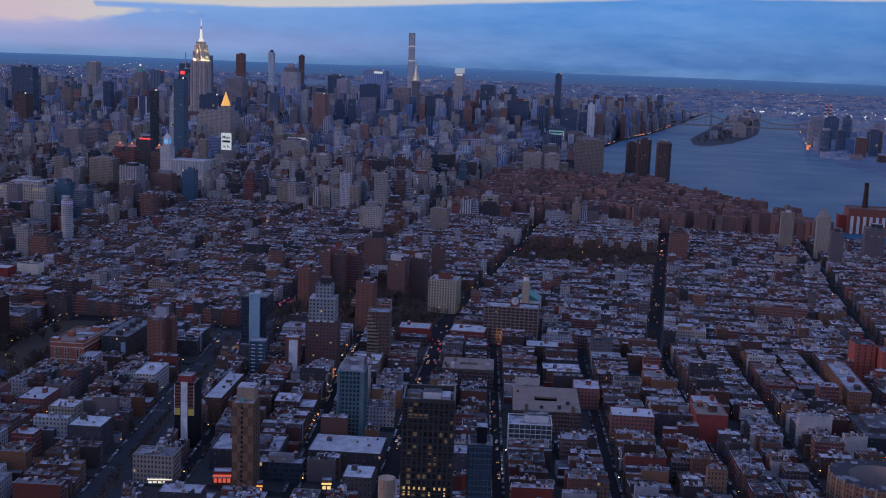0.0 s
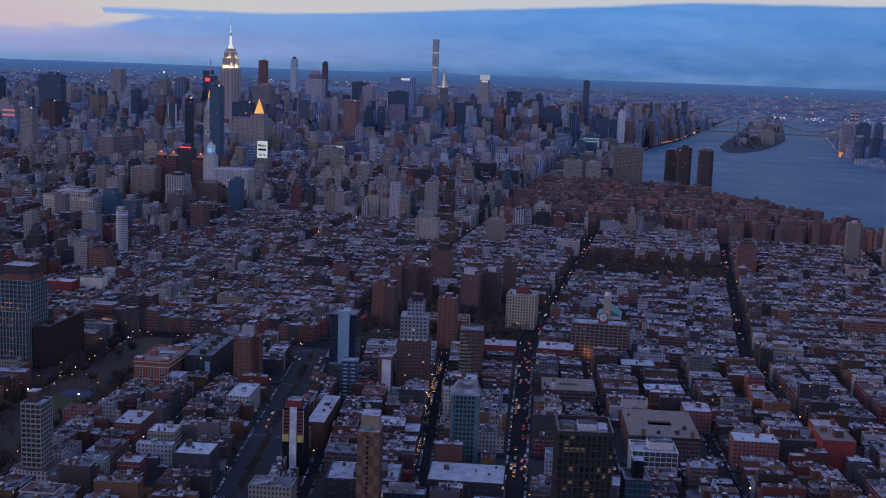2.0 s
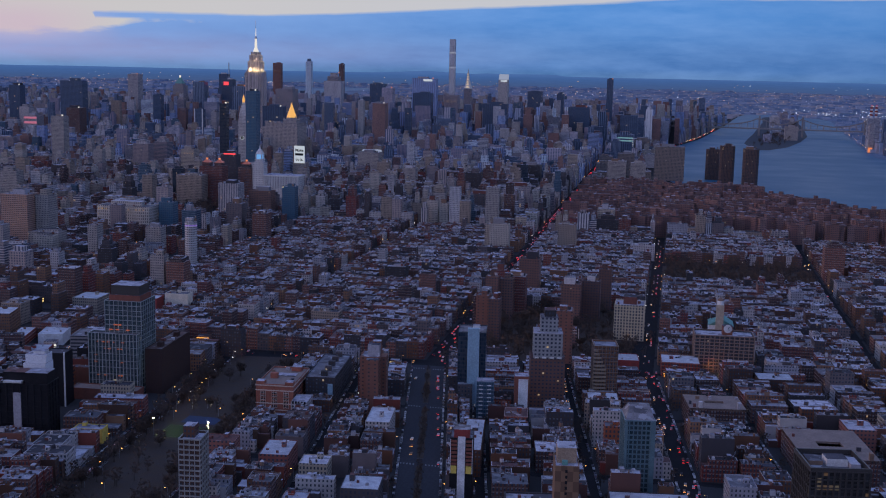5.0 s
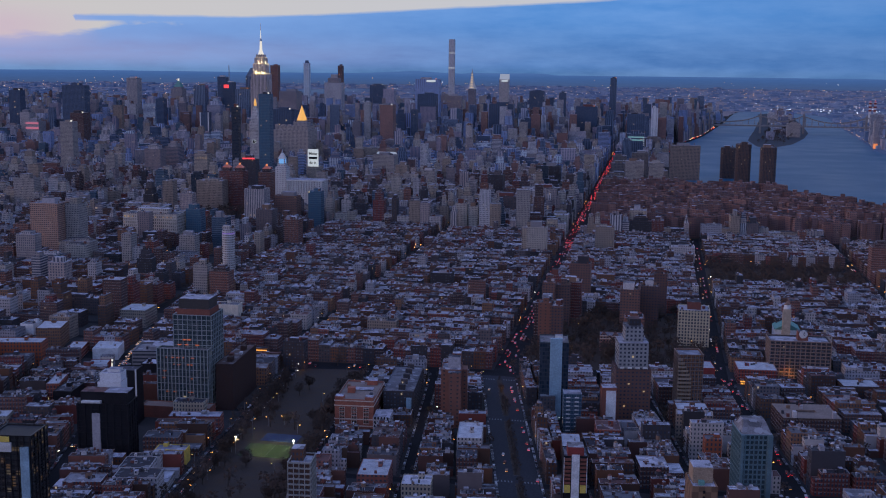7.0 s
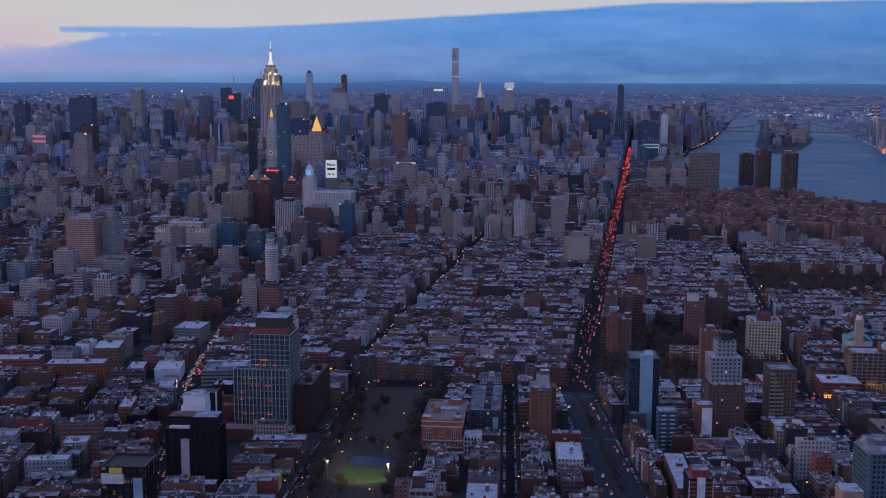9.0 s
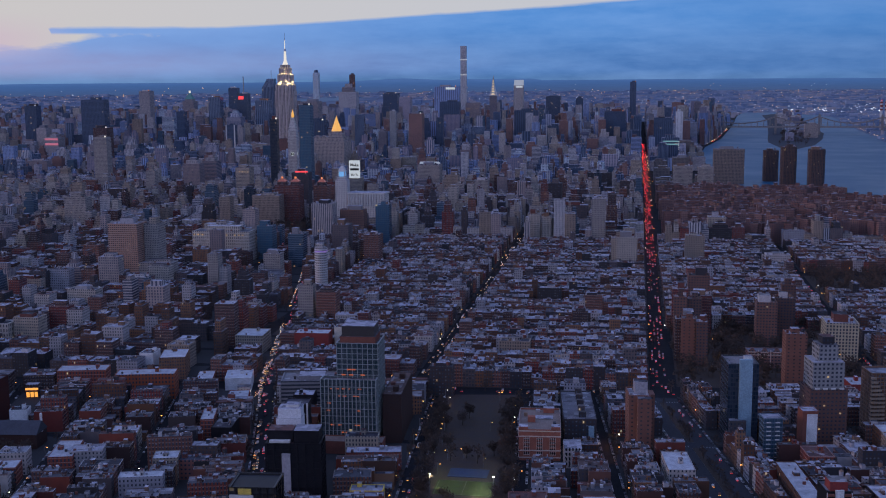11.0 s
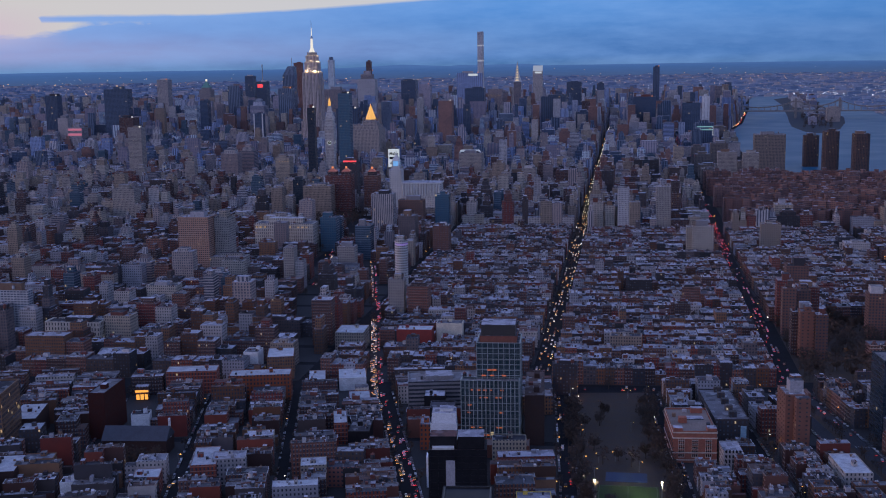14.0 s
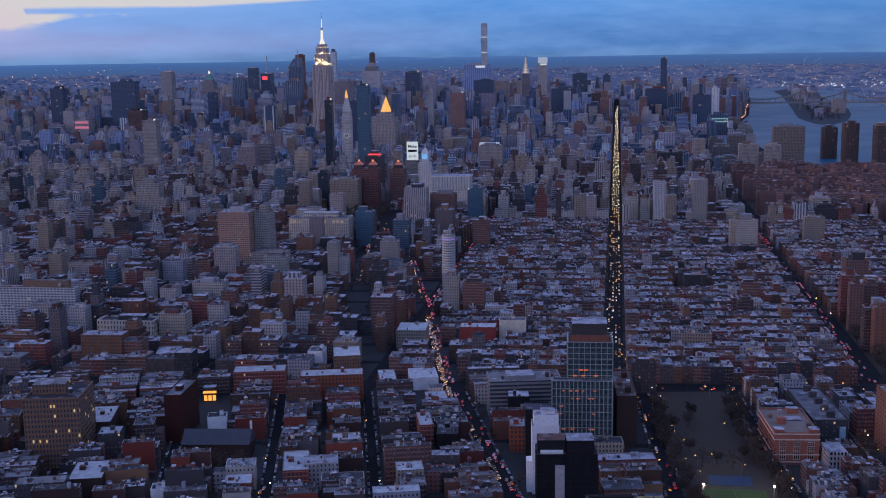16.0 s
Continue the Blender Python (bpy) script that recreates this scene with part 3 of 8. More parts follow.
def raise_one(x, y, w, d, h, turn, rng, wall=None):
    if not in_view(x, y) or not is_clear(x, y, min(w, d) / 2) or (y > 222 and on_road(x, y, min(w, d) * 0.5)):
        return
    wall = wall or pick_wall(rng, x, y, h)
    if h > 11 and y > 300 and made["tall"] < 255:
        made["tall"] += 1
        kind = "office_tower" if h > 22 else "apartment_tower" if h > 14 else "apartment_block"
        set_back = h > 13 and rng.random() < 0.55
        low = h * rng.uniform(0.5, 0.85) if set_back else h
        ob = Shape().prism(rect(0, 0, w, d), -0.05, low, wall, ROOF, 0.15, u0=rng.random() * 9).done(kind, at=(x, y, 0), turn=turn)
        if set_back:
            Shape().prism(rect(rng.uniform(-.08, .08) * w, rng.uniform(0, .1) * d, w * .72, d * .75), low - 0.2, h, wall, ROOF, 0.12).done("upper_tier", ob)
        tagged(ob, f"{WORDS[wall.name]} {kind.replace('_', ' ')}, about {round(h / 0.82)} storeys, flat roof", "tower", kind.replace("_", " ") + "s")
        k = rng.random()
        Shape().box(rng.uniform(-.1, .1) * w, 0, w * rng.uniform(.3, .6), d * rng.uniform(.3, .6), h - 0.2, h + (rng.uniform(.8, 2.0) if k < .6 else h * rng.uniform(.06, .16)), wall if k > .4 else CLUTTER, ROOF).done("plant_room", ob)
        return
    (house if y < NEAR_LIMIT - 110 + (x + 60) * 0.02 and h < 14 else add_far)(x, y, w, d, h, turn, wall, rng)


def height_at(x, y, rng):
    """Typical building heights, district by district, in units."""
    r = rng.random()
    even = 0.45 * noise.noise((x * 0.06, y * 0.035, 5.0))      # rows keep much the same height from house to house
    if x > -190 and y < 455:                       # tenements
        if y < 226:
            return 4.0 + even + rng.uniform(-0.22, 0.22) if r < 0.76 else rng.uniform(4.6, 5.8) if r < 0.86 else rng.uniform(5.8, 7.6) if r < 0.89 else rng.uniform(2.2, 3.3)
        return 4.1 + even + rng.uniform(-0.3, 0.3) if r < 0.88 else rng.uniform(4.8, 6.8) if r < 0.95 else rng.uniform(2.4, 3.4)
    if y < 226:                                     # lofts in the south-west
        return 4.3 + even + rng.uniform(-0.35, 0.35) if r < 0.74 else rng.uniform(5.0, 7.2) if r < 0.86 else rng.uniform(2.0, 3.3)
    if y < 455:
        return rng.uniform(3.4, 6.4) if r < 0.68 else rng.uniform(6.4, 9.5) if r < 0.94 else rng.uniform(9.5, 14)
    if y < 700:
        if x > -190:
            return rng.uniform(4.5, 8.0) if r < 0.55 else rng.uniform(8, 15) if r < 0.92 else rng.uniform(15, 21)
        return rng.uniform(3.8, 7.2) if r < 0.60 else rng.uniform(7.2, 11.5) if r < 0.91 else rng.uniform(11.5, 19)
    if y < 900:
        return rng.uniform(6, 11) if r < 0.55 else rng.uniform(11, 17) if r < 0.9 else rng.uniform(17, 25)
    if x > -70 and y < 1060:
        return rng.uniform(4, 9)
    if y < 1450:
        k = 1.0 if x > -620 else 0.7
        return k * (rng.uniform(9, 17) if r < 0.5 else rng.uniform(17, 26) if r < 0.86 else rng.uniform(26, 40))
    return rng.uniform(8, 18) if r < 0.8 else rng.uniform(18, 28)

# ---- landmarks and single towers ----
TEALGLASS = facade("teal_glass_curtain_wall", [(0.085, 0.165, 0.225)], bay=0.9, storey=0.95, win=(0.84, 0.76), glass=(0.050, 0.115, 0.175), rough=0.4, glass_rough=0.12, lit=0.003)
ESTATE = facade("smooth_red_brown_brick", [(0.235, 0.100, 0.070)], bay=1.3, storey=0.85, win=(0.30, 0.36), glass=(0.06, 0.045, 0.045), lit=0.004)
WORDS["smooth_red_brown_brick"] = "red-brown brick"
TANSTONE = facade("grey_tan_stone", [(0.47, 0.40, 0.36)], bay=0.95, storey=0.95, win=(0.42, 0.58), glass=(0.10, 0.10, 0.12), lit=0.006)
PALESTONE = facade("whitish_stone_small_windows", [(0.70, 0.67, 0.64)], bay=0.8, storey=0.95, win=(0.38, 0.5), glass=(0.13, 0.13, 0.16), lit=0.003)
WORDS.update({"teal_glass_curtain_wall": "teal glass", "whitish_stone_small_windows": "whitish stone"})
HOSPITAL = facade("grey_brown_hospital_brick", [(0.25, 0.20, 0.17), (0.20, 0.17, 0.16)], bay=0.9, storey=0.95, win=(0.5, 0.5), glass=(0.06, 0.06, 0.07), lit=0.012)
WORDS["grey_brown_hospital_brick"] = "grey-brown brick"
RIVERSIDE = facade("dark_brown_tower_brick", [(0.105, 0.062, 0.050)], bay=0.9, storey=0.9, win=(0.42, 0.7), glass=(0.03, 0.03, 0.035), lit=0.012)
BRICKT = facade("orange_brown_brick_grid", [(0.46, 0.26, 0.185)], trim=0.16, bay=0.75, storey=0.72, win=(0.5, 0.42), lit=0.01)
TANH = facade("pale_tan_brick", [(0.450, 0.376, 0.307), (0.360, 0.282, 0.224), (0.504, 0.455, 0.401), (0.396, 0.356, 0.330)], bay=0.65, win=(0.42, 0.5), lit=0.008)
SLABWHITE = facade("white_marble_slab", [(0.78, 0.79, 0.80)], bay=3.0, storey=1.0, win=(0.2, 0.4), glass=(0.2, 0.22, 0.25), lit=0.0)
BALCONIED = facade("pale_balconied_slab", [(0.52, 0.53, 0.55)], bay=1.0, storey=0.72, win=(0.70, 0.50), glass=(0.085, 0.105, 0.15), lit=0.012)
ARCHED = facade("cream_stone_tall_windows", [(0.62, 0.56, 0.49)], bay=0.86, storey=1.25, win=(0.34, 0.62), glass=(0.05, 0.055, 0.07), lit=0.006)
WORDS.update({"pale_balconied_slab": "pale concrete", "cream_stone_tall_windows": "cream stone"})
# floodlight on gilded roofs, masts and roof tiles is painted as their own glow
GOLD = glow("glowing_gilded_roof", (1.0, 0.50, 0.10), 0.85)
FLOOD = glow("floodlit_stone", (1.0, 0.74, 0.42), 0.75)
WHITE_FLOOD = glow("white_glowing_metal", (1.0, 0.93, 0.82), 0.8)
AMBER = glow("amber_roof_light", (1.0, 0.30, 0.10), 0.8)
EMBER = glow("amber_glow_roof_tiles", (1.0, 0.22, 0.09), 0.17)
RED_SIGN = glow("red_sign", (1.0, 0.06, 0.07), 1.1)
PINK_SIGN = glow("pink_light_band", (0.9, 0.25, 0.40), 0.45)
VIOLET = glow("violet_light_band", (0.45, 0.25, 1.0), 0.5)
CYAN = glow("blue_lit_lantern", (0.20, 0.50, 1.0), 0.7)
LIT_ROOMS = glow("lit_windows", (1.0, 0.62, 0.26), 0.55)
AMBER_ROOM = glow("amber_lit_rooms", (1.0, 0.22, 0.07), 0.40)
PALE_SIGN = glow("lit_white_board", (0.82, 0.90, 1.0), 0.58)
LIT_BAND = glow("dim_lit_storey", (0.8, 0.85, 1.0), 0.45)
# brightness of pale roof tops, put in as a weak glow
ROOF_GLOW = glow("glowing_white_roof", (0.62, 0.70, 0.90), 0.42)
TEAL_BAND = glow("teal_lit_storey", (0.35, 0.75, 0.85), 0.4)
INK = plain("black_print", [(0.02, 0.02, 0.02)])
STEEL = plain("dull_steel", [(0.36, 0.37, 0.39)], rough=0.45, metal=0.6)
COPPER = plain("green_copper", [(0.12, 0.26, 0.23)])


def tower(x, y, w, d, h, mat, top, label, turn=0.0, name="", category="tower"):
    """A single tall building: shaft with a parapet, roof, plant room, and what crowns it."""
    # distant towers swap to the wall colours with haze painted in
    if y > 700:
        mat = {GREY: MIST, TAN: STONE, BLUE: HAZED_BLUE, DARK: HAZED_DARK}.get(mat, mat)
    if mat is TAN:
        mat = TANH
    ch = 0.16 * w if "riverside tower" in label else 0
    foot = rect(0, 0, w, d) if not ch else [(-w / 2 + ch, -d / 2), (w / 2 - ch, -d / 2), (w / 2, -d / 2 + ch), (w / 2, d / 2 - ch), (w / 2 - ch, d / 2), (-w / 2 + ch, d / 2), (-w / 2, d / 2 - ch), (-w / 2, -d / 2 + ch)]
    if top == "round":
        foot = ring(0, 0, w / 2, 20)
    shaft = h if top not in ("step", "pyr") else h * (0.86 if top == "step" else 0.9)
    lip = min(0.22, w * 0.05)
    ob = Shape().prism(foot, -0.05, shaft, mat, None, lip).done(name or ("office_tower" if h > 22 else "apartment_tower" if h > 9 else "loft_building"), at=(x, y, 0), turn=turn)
    tagged(ob, label if len(label.split()) > 3 else label + " over its neighbours", category)
    s = 1 - 2.6 * lip / max(w, d)
    Shape().flat([(a * s, b * s) for a, b in foot], shaft - lip * 1.2, ROOF).done("roof", ob)
    if top == "step":
        Shape().box(0, 0, w * 0.66, d * 0.66, shaft - lip * 1.2, h * 0.94, mat, ROOF, lip).done("upper_tier", ob)
        Shape().box(0, 0, w * 0.36, d * 0.4, h * 0.94 - lip * 1.2, h, mat, ROOF, lip * 0.7).done("crown", ob)
    elif top == "pyr":
        Shape().box(0, 0, w * 0.7, d * 0.7, shaft - lip * 1.2, h * 0.94, mat, ROOF).done("upper_tier", ob)
        Shape().taper(rect(0, 0, w * 0.7, d * 0.7), h * 0.94, [(0, 0)], h * 1.1, COPPER).done("pyramid_roof", ob)
        Shape().box(0, 0, w * 0.12, w * 0.12, h * 1.07, h * 1.12, WHITE_FLOOD).done("beacon", ob)
    elif top == "pyr2":
        for i, sx in enumerate((-0.27, 0.27) if w > d * 1.3 else (0,)):
            pw = d * 0.55
            Shape().box(sx * w, 0, pw, pw, h - lip * 1.2, h + 1.6, mat, ROOF).done("turret", ob)
            Shape().taper(rect(sx * w, 0, pw, pw), h + 1.6, [(sx * w, 0)], h + 3.6, EMBER).done("pyramid_roof", ob)
            Shape().box(sx * w, -pw * 0.05, 0.8, 0.8, h + 2.6, h + 3.9, AMBER).done("roof_light", ob)
    else:
        ph = rng0.uniform(0.8, 2.2) if h > 9 else rng0.uniform(0.5, 0.9)
        Shape().box(rng0.uniform(-.12, .12) * w, rng0.uniform(-.05, .12) * d, w * rng0.uniform(.35, .6), d * rng0.uniform(.4, .65), shaft - lip * 1.2, h + ph, mat if rng0.random() < .5 else CLUTTER, ROOF).done("plant_room", ob)
        if h < 30:
            Shape().tank(w * 0.3, d * 0.28 * rng0.choice((-1, 1)), shaft - lip * 1.2, 0.42, CLUTTER).done("water_tank", ob)
            bits = Shape()
            for _ in range(6):
                bits.box(rng0.uniform(-.42, .42) * w, rng0.uniform(-.42, .42) * d, rng0.uniform(.2, .6), rng0.uniform(.2, .6), shaft - lip * 1.2, h + rng0.uniform(.05, .5), CLUTTER)
            tagged(bits.done("rooftop_clutter", ob), kind="stuff")
    if top == "edged":
        for sx in (-1, 1):
            Shape().box(sx * w / 2, -d / 2, 0.9, 0.5, -0.05, h + 0.3, PALE).done("pale_edge", ob)
    if top == "cap":
        Shape().taper(ring(0, 0, w * 0.42, 12), h - 0.1, ring(0, 0, w * 0.3, 12), h + 3.2, HAZED_DARK).done("rounded_cap", ob)
    if top == "wedge":
        Shape().taper(rect(0, 0, w * .98, d * .98), h - 0.1, [(-w * .49, d * .1), (w * .49, d * .1), (w * .49, d * .49), (-w * .49, d * .49)], h + 6, ROOF_GLOW).done("slanted_top", ob)
        Shape().box(w * 0.1, -d / 2 - 0.1, w * 0.7, 0.3, h - 2.4, h - 0.6, PALE_SIGN).done("lit_band", ob)
    if top == "hall":
        Shape().taper(rect(0, 0, w * .96, d * .8), h, rect(0, 0, w * .9, d * .1), h + 2.0, ROOF_GLOW).done("white_roof_hall", ob)
    if top == "teal":
        for z in (h - 3.0, h - 5.2):
            Shape().box(0.0, -d / 2 - 0.1, w * 0.9, 0.25, z, z + 0.8, TEAL_BAND).done("lit_storey", ob)
        for i in range(5):
            Shape().box(w / 2 - 0.6, -d / 2 - 0.15, 0.7, 0.2, h - 9 + i * 1.4, h - 8.3 + i * 1.4, LIT_BAND).done("lit_window", ob)
    if top == "mast":
        Shape().prism(ring(0, 0, 0.5, 6), h, h + 17, STEEL, STEEL).done("mast", ob)
        Shape().box(-w * 0.1, -d / 2 - 0.15, w * 0.5, 0.3, h - 6, h - 2.5, RED_SIGN).done("sign", ob)
    if top == "sign":
        Shape().box(0, -d / 2 - 0.12, w, 0.24, h * 0.72, h * 0.8, PINK_SIGN).done("light_band", ob)
        Shape().box(0, -d / 2 - 0.12, w, 0.24, h * 0.9, h * 0.97, PINK_SIGN).done("light_band", ob)
    if top == "lit":
        n = max(3, int(w / 1.6))
        for i in range(n):
            if rng0.random() < 0.55:
                Shape().box((i + .5) / n * w - w / 2, -d / 2 - 0.03, w / n * 0.34, 0.06, h * 0.86, h * 0.86 + 0.5, LIT_ROOMS).done("lit_window", ob)
    if top == "slope":
        k = Shape().taper(rect(0, 0, w * .96, d * .96), h - 0.2, [(-w * .1, -d * .3), (w * .48, -d * .3), (w * .48, d * .48), (-w * .1, d * .48)], h + 8, mat)
        k.done("slanted_top", ob)
        Shape().prism(ring(w * 0.2, 0, 0.25, 6), h + 7, h + 16, STEEL, STEEL).done("spire", ob)
    if top == "round":
        Shape().prism(ring(0, 0, w / 2 + 0.05, 20), h - 1.6, h - 1.0, VIOLET, VIOLET).done("light_band", ob)
        for i in range(int(h / 0.8)):
            Shape().prism(ring(0, 0, w / 2 + 0.12, 20), i * 0.8 + 0.3, i * 0.8 + 0.55, PALE, PALE).done("balcony", ob)
    if h > 30 and rng0.random() < 0.4:
        Shape().box(w * 0.35, -d * 0.3, 0.8, 0.8, h, h + 0.9, AMBER if rng0.random() < .4 else WHITE_FLOOD).done("roof_light", ob)
    keep_clear(x, y, w, d)
    return ob


PALE = plain("pale_concrete", [(0.55, 0.54, 0.53)], scale=1.2)
rng0 = random.Random(5)
tower(-608.3, 909.4, 11.0, 8.8, 47.6, DARK, "flat", "near-black glass office slab by the west yards")
tower(-531.4, 872.6, 20.7, 9.3, 53.5, DARK, "flat", "huge dark bronze-glass office slab with rooftop lights")
tower(-492.7, 805.7, 11.3, 11.3, 33.5, BRICK, "flat", "brown brick tower with a flat top")
tower(-414.9, 643.5, 8.7, 6.9, 35.3, TAN, "flat", "tall brown brick apartment slab")
tower(-560.3, 855.9, 11.8, 11.8, 23.2, WHITE, "sign", "pale block with a band of pink light near its top")
tower(-596.3, 904.6, 9.3, 9.3, 28.5, TAN, "flat", "greenish tan hotel tower")
tower(-579.3, 1085.7, 11.4, 11.4, 57.3, TAN, "flat", "brown stone tower rising over its neighbours")
tower(-491.7, 935.6, 11.1, 11.1, 43.0, GREY, "step", "grey tower with a rounded top")
tower(-564.9, 1166.2, 12.5, 12.5, 50.0, STONE, "pyr", "stone tower with a small lit pyramid")
tower(-467.7, 903.4, 6.9, 6.9, 42.4, DARK, "flat", "slim dark glass tower")
tower(-497.2, 1064.9, 12.2, 9.7, 51.2, BLUE, "flat", "tall dark blue glass tower")
tower(-528.1, 1204.9, 9.7, 9.7, 58.3, DARK, "flat", "dark tower behind the theatre district")
tower(-478.7, 1095.3, 10.7, 10.7, 54.1, DARK, "mast", "dark tower with a red sign and a tall mast")
tower(-434.4, 946.4, 12.7, 12.7, 41.9, GREY, "step", "grey stepped tower with a lit band")
tower(-393.4, 821, 6.6, 6.6, 34.7, DARK, "edged", "narrow dark tower with pale corner edges")
tower(-414.7, 965.0, 12.5, 10.0, 50.3, BLUE, "flat", "green-blue glass tower")
tower(-436.6, 1050, 11.5, 9.9, 61.0, BLUE, "slope", "pale lit glass tower with a slanted top and spire")
tower(-469.7, 1336, 6.8, 6.8, 74.5, GREY, "cap", "thin silver tower with a dark rounded cap")
tower(-511, 1337, 10.0, 8.0, 71.5, BRICK, "lit", "tall brown tower with a notched lit top")
tower(-407.7, 1268, 5.6, 5.6, 72.0, BRICK, "flat", "slim dark brown tower behind the stepped one")
tower(-305.5, 654.9, 4.5, 4.5, 46.0, DARK, "flat", "slim near-black glass tower")
tower(-280.7, 641, 7.0, 7.0, 55.0, TEALGLASS, "flat", "teal glass tower with a sheer face")
tower(-306.2, 752, 15.5, 8.0, 41.2, DARK, "flat", "near-black broad office block")
tower(-388, 1172, 19.0, 13.0, 62.5, STONE, "step", "broad pinkish stone tower stepping up to a narrow crown")
tower(-371.5, 968.2, 16.3, 16.3, 48.8, STONE, "flat", "wide tan stone tower")
tower(-355.1, 1238.0, 16.1, 16.1, 51.0, DARK, "flat", "dark tower with a lit top")
tower(-322.7, 1155.8, 11.7, 11.7, 48.3, GREY, "flat", "grey-green tower")
tower(-282.5, 902.4, 4.8, 4.8, 42.6, WHITE, "flat", "narrow pale tower")
tower(-248.7, 992, 17.0, 12.0, 47.7, DARK, "flat", "black glass office tower with a pale top edge")
tower(-243.8, 1106, 14.4, 11.0, 43.5, STONE, "lit", "stone office tower with lit arches near the top")
tower(-253.6, 855.2, 10.4, 10.4, 42.0, ROSY, "flat", "orange-brown brick office tower")
tower(-171.3, 1207.7, 15.4, 15.4, 47.4, DARK, "flat", "dark office tower")
tower(-143.4, 1203.8, 7.5, 7.5, 45.8, DARK, "flat", "slim dark tower")
tower(-100.8, 937.1, 17.6, 14.1, 40.8, DARK, "flat", "dark brown slab of flats")
tower(-177.6, 970, 21.0, 12.0, 40.5, DARK, "flat", "broad near-black tower with bands of windows")
tower(-149.1, 985.0, 10.0, 10.0, 35.7, BRICK, "flat", "red-brown tower")
tower(-151.7, 944.5, 12.5, 8.0, 28.3, DARK, "edged", "black slab with pale edges")
tower(-84.7, 1003.9, 7.9, 7.9, 31.8, DARK, "flat", "black slim tower")
tower(-60.6, 985.3, 15.3, 10.7, 33.3, DARK, "flat", "black slab by the river")
tower(-44.8, 1038, 6.0, 8.5, 36.8, SLABWHITE, "flat", "thin white slab tower by the river")
tower(11.4, 1504.2, 8.4, 8.4, 38.0, BLUE, "flat", "dark blue tower on the upper east side")
tower(-181.3, 815.5, 4.6, 4.6, 29.2, WHITE, "flat", "slim white tower")
tower(-57.5, 848, 13.0, 10.0, 23.9, BLUE, "teal", "blue glass hospital tower with teal-lit upper floors")
for hx, hy, hw, hd, hh in ((-66, 652, 10, 10, 9), (-64.5, 690, 12, 12, 8), (-66, 728, 10, 12, 11), (-66.5, 765, 9, 10, 13), (-46, 880, 14, 12, 19), (-40, 700, 12, 9, 9)):
    tower(hx, hy, hw, hd, hh, HOSPITAL, "flat", "grey-brown hospital block by the avenue")
tower(-52.8, 765.7, 11.4, 11.4, 15.2, HOSPITAL, "flat", "hospital block with lit lower floors")
tower(-23.0, 737.5, 19.6, 9.0, 22.8, HOSPITAL, "flat", "wide grey-brown hospital slab")
tower(-54.6, 675.4, 11.3, 6.8, 16.8, TAN, "flat", "tan brick slab")
tower(-41.4, 669.2, 9.1, 6.4, 16.6, TAN, "flat", "tan brick slab")
tower(-126.0, 459.6, 5.3, 5.3, 13.0, TAN, "flat", "tan brick tower")
tower(-120.3, 457.4, 3.9, 3.9, 12.0, TAN, "flat", "tan brick tower")
tower(-124.4, 557.5, 8.3, 8.3, 17.0, GREY, "flat", "grey concrete tower")
tower(-183.1, 592.8, 6.9, 5.5, 17.5, TAN, "flat", "tan brick tower")
tower(-165.6, 583.1, 7.7, 6.2, 15.9, TAN, "flat", "tan tower with two ribs")
tower(-103.0, 624.1, 13.8, 8.3, 16.6, GREY, "flat", "pale grey slab of flats")
tower(-96.0, 526.4, 11.4, 5.7, 14.0, WHITE, "flat", "pale hospital block")
tower(-110.7, 503.3, 12.4, 7.4, 12.0, GREY, "flat", "grey apartment block")
tower(-229.4, 404.5, 6.4, 5.4, 13.6, TEALGLASS, "flat", "dark teal glass apartment tower")
tower(-245.6, 399.7, 23.6, 8.9, 12.0, ARCHED, "lit", "long cream loft building with tall windows")
tower(-259.4, 340.5, 10.8, 8.5, 22.6, BRICKT, "flat", "big tan-brown brick tower block with banded floors")
tower(-251.2, 345.0, 5.2, 7.0, 22.0, TAN, "flat", "darker tan brick wing of a tower block")
tower(-208.2, 347.4, 6.0, 4.8, 11.5, TAN, "flat", "tan corner tower")
tower(-178.6, 287.4, 4.6, 3.7, 12.0, TAN, "flat", "brown brick tower")
tower(-172.0, 286.7, 6.1, 4.9, 12.0, BRICK, "step", "dark brick tower with a stepped top")
tower(-180.8, 466.2, 4.5, 4.5, 12.0, WHITE, "flat", "slim white tower")
tower(-211.4, 387.3, 5.9, 5.9, 13.0, BLUE, "flat", "blue-grey glass block")
tower(-197.1, 401.1, 6.8, 6.8, 15.0, GREY, "flat", "blue-grey apartment tower")
tower(-181.7, 388.4, 6.0, 6.0, 13.0, BRICK, "flat", "dark red brick block")
tower(-314.9, 320.7, 4.6, 4.6, 11.0, TAN, "flat", "brown brick apartment block")
tower(-344.1, 368.8, 4.0, 4.0, 16.0, TAN, "step", "stone apartment tower with a stepped crown")
tower(-332.4, 415.4, 5.1, 5.1, 14.0, TAN, "flat", "tan block")
tower(-346.0, 473.3, 10.9, 6.5, 16.7, TAN, "flat", "wide tan apartment block")
tower(-311.5, 614.2, 8.4, 8.4, 19.3, TAN, "lit", "block with lit top storeys")
tower(-85.4, 393.9, 7.7, 3.9, 12.5, TAN, "flat", "pale brick apartment slab")
tower(-94.2, 301.0, 5.2, 2.1, 8.2, BRICK, "gable", "orange brick church building")
tower(-60.0, 405.9, 7.2, 5.0, 12.0, TAN, "flat", "tan apartment block")
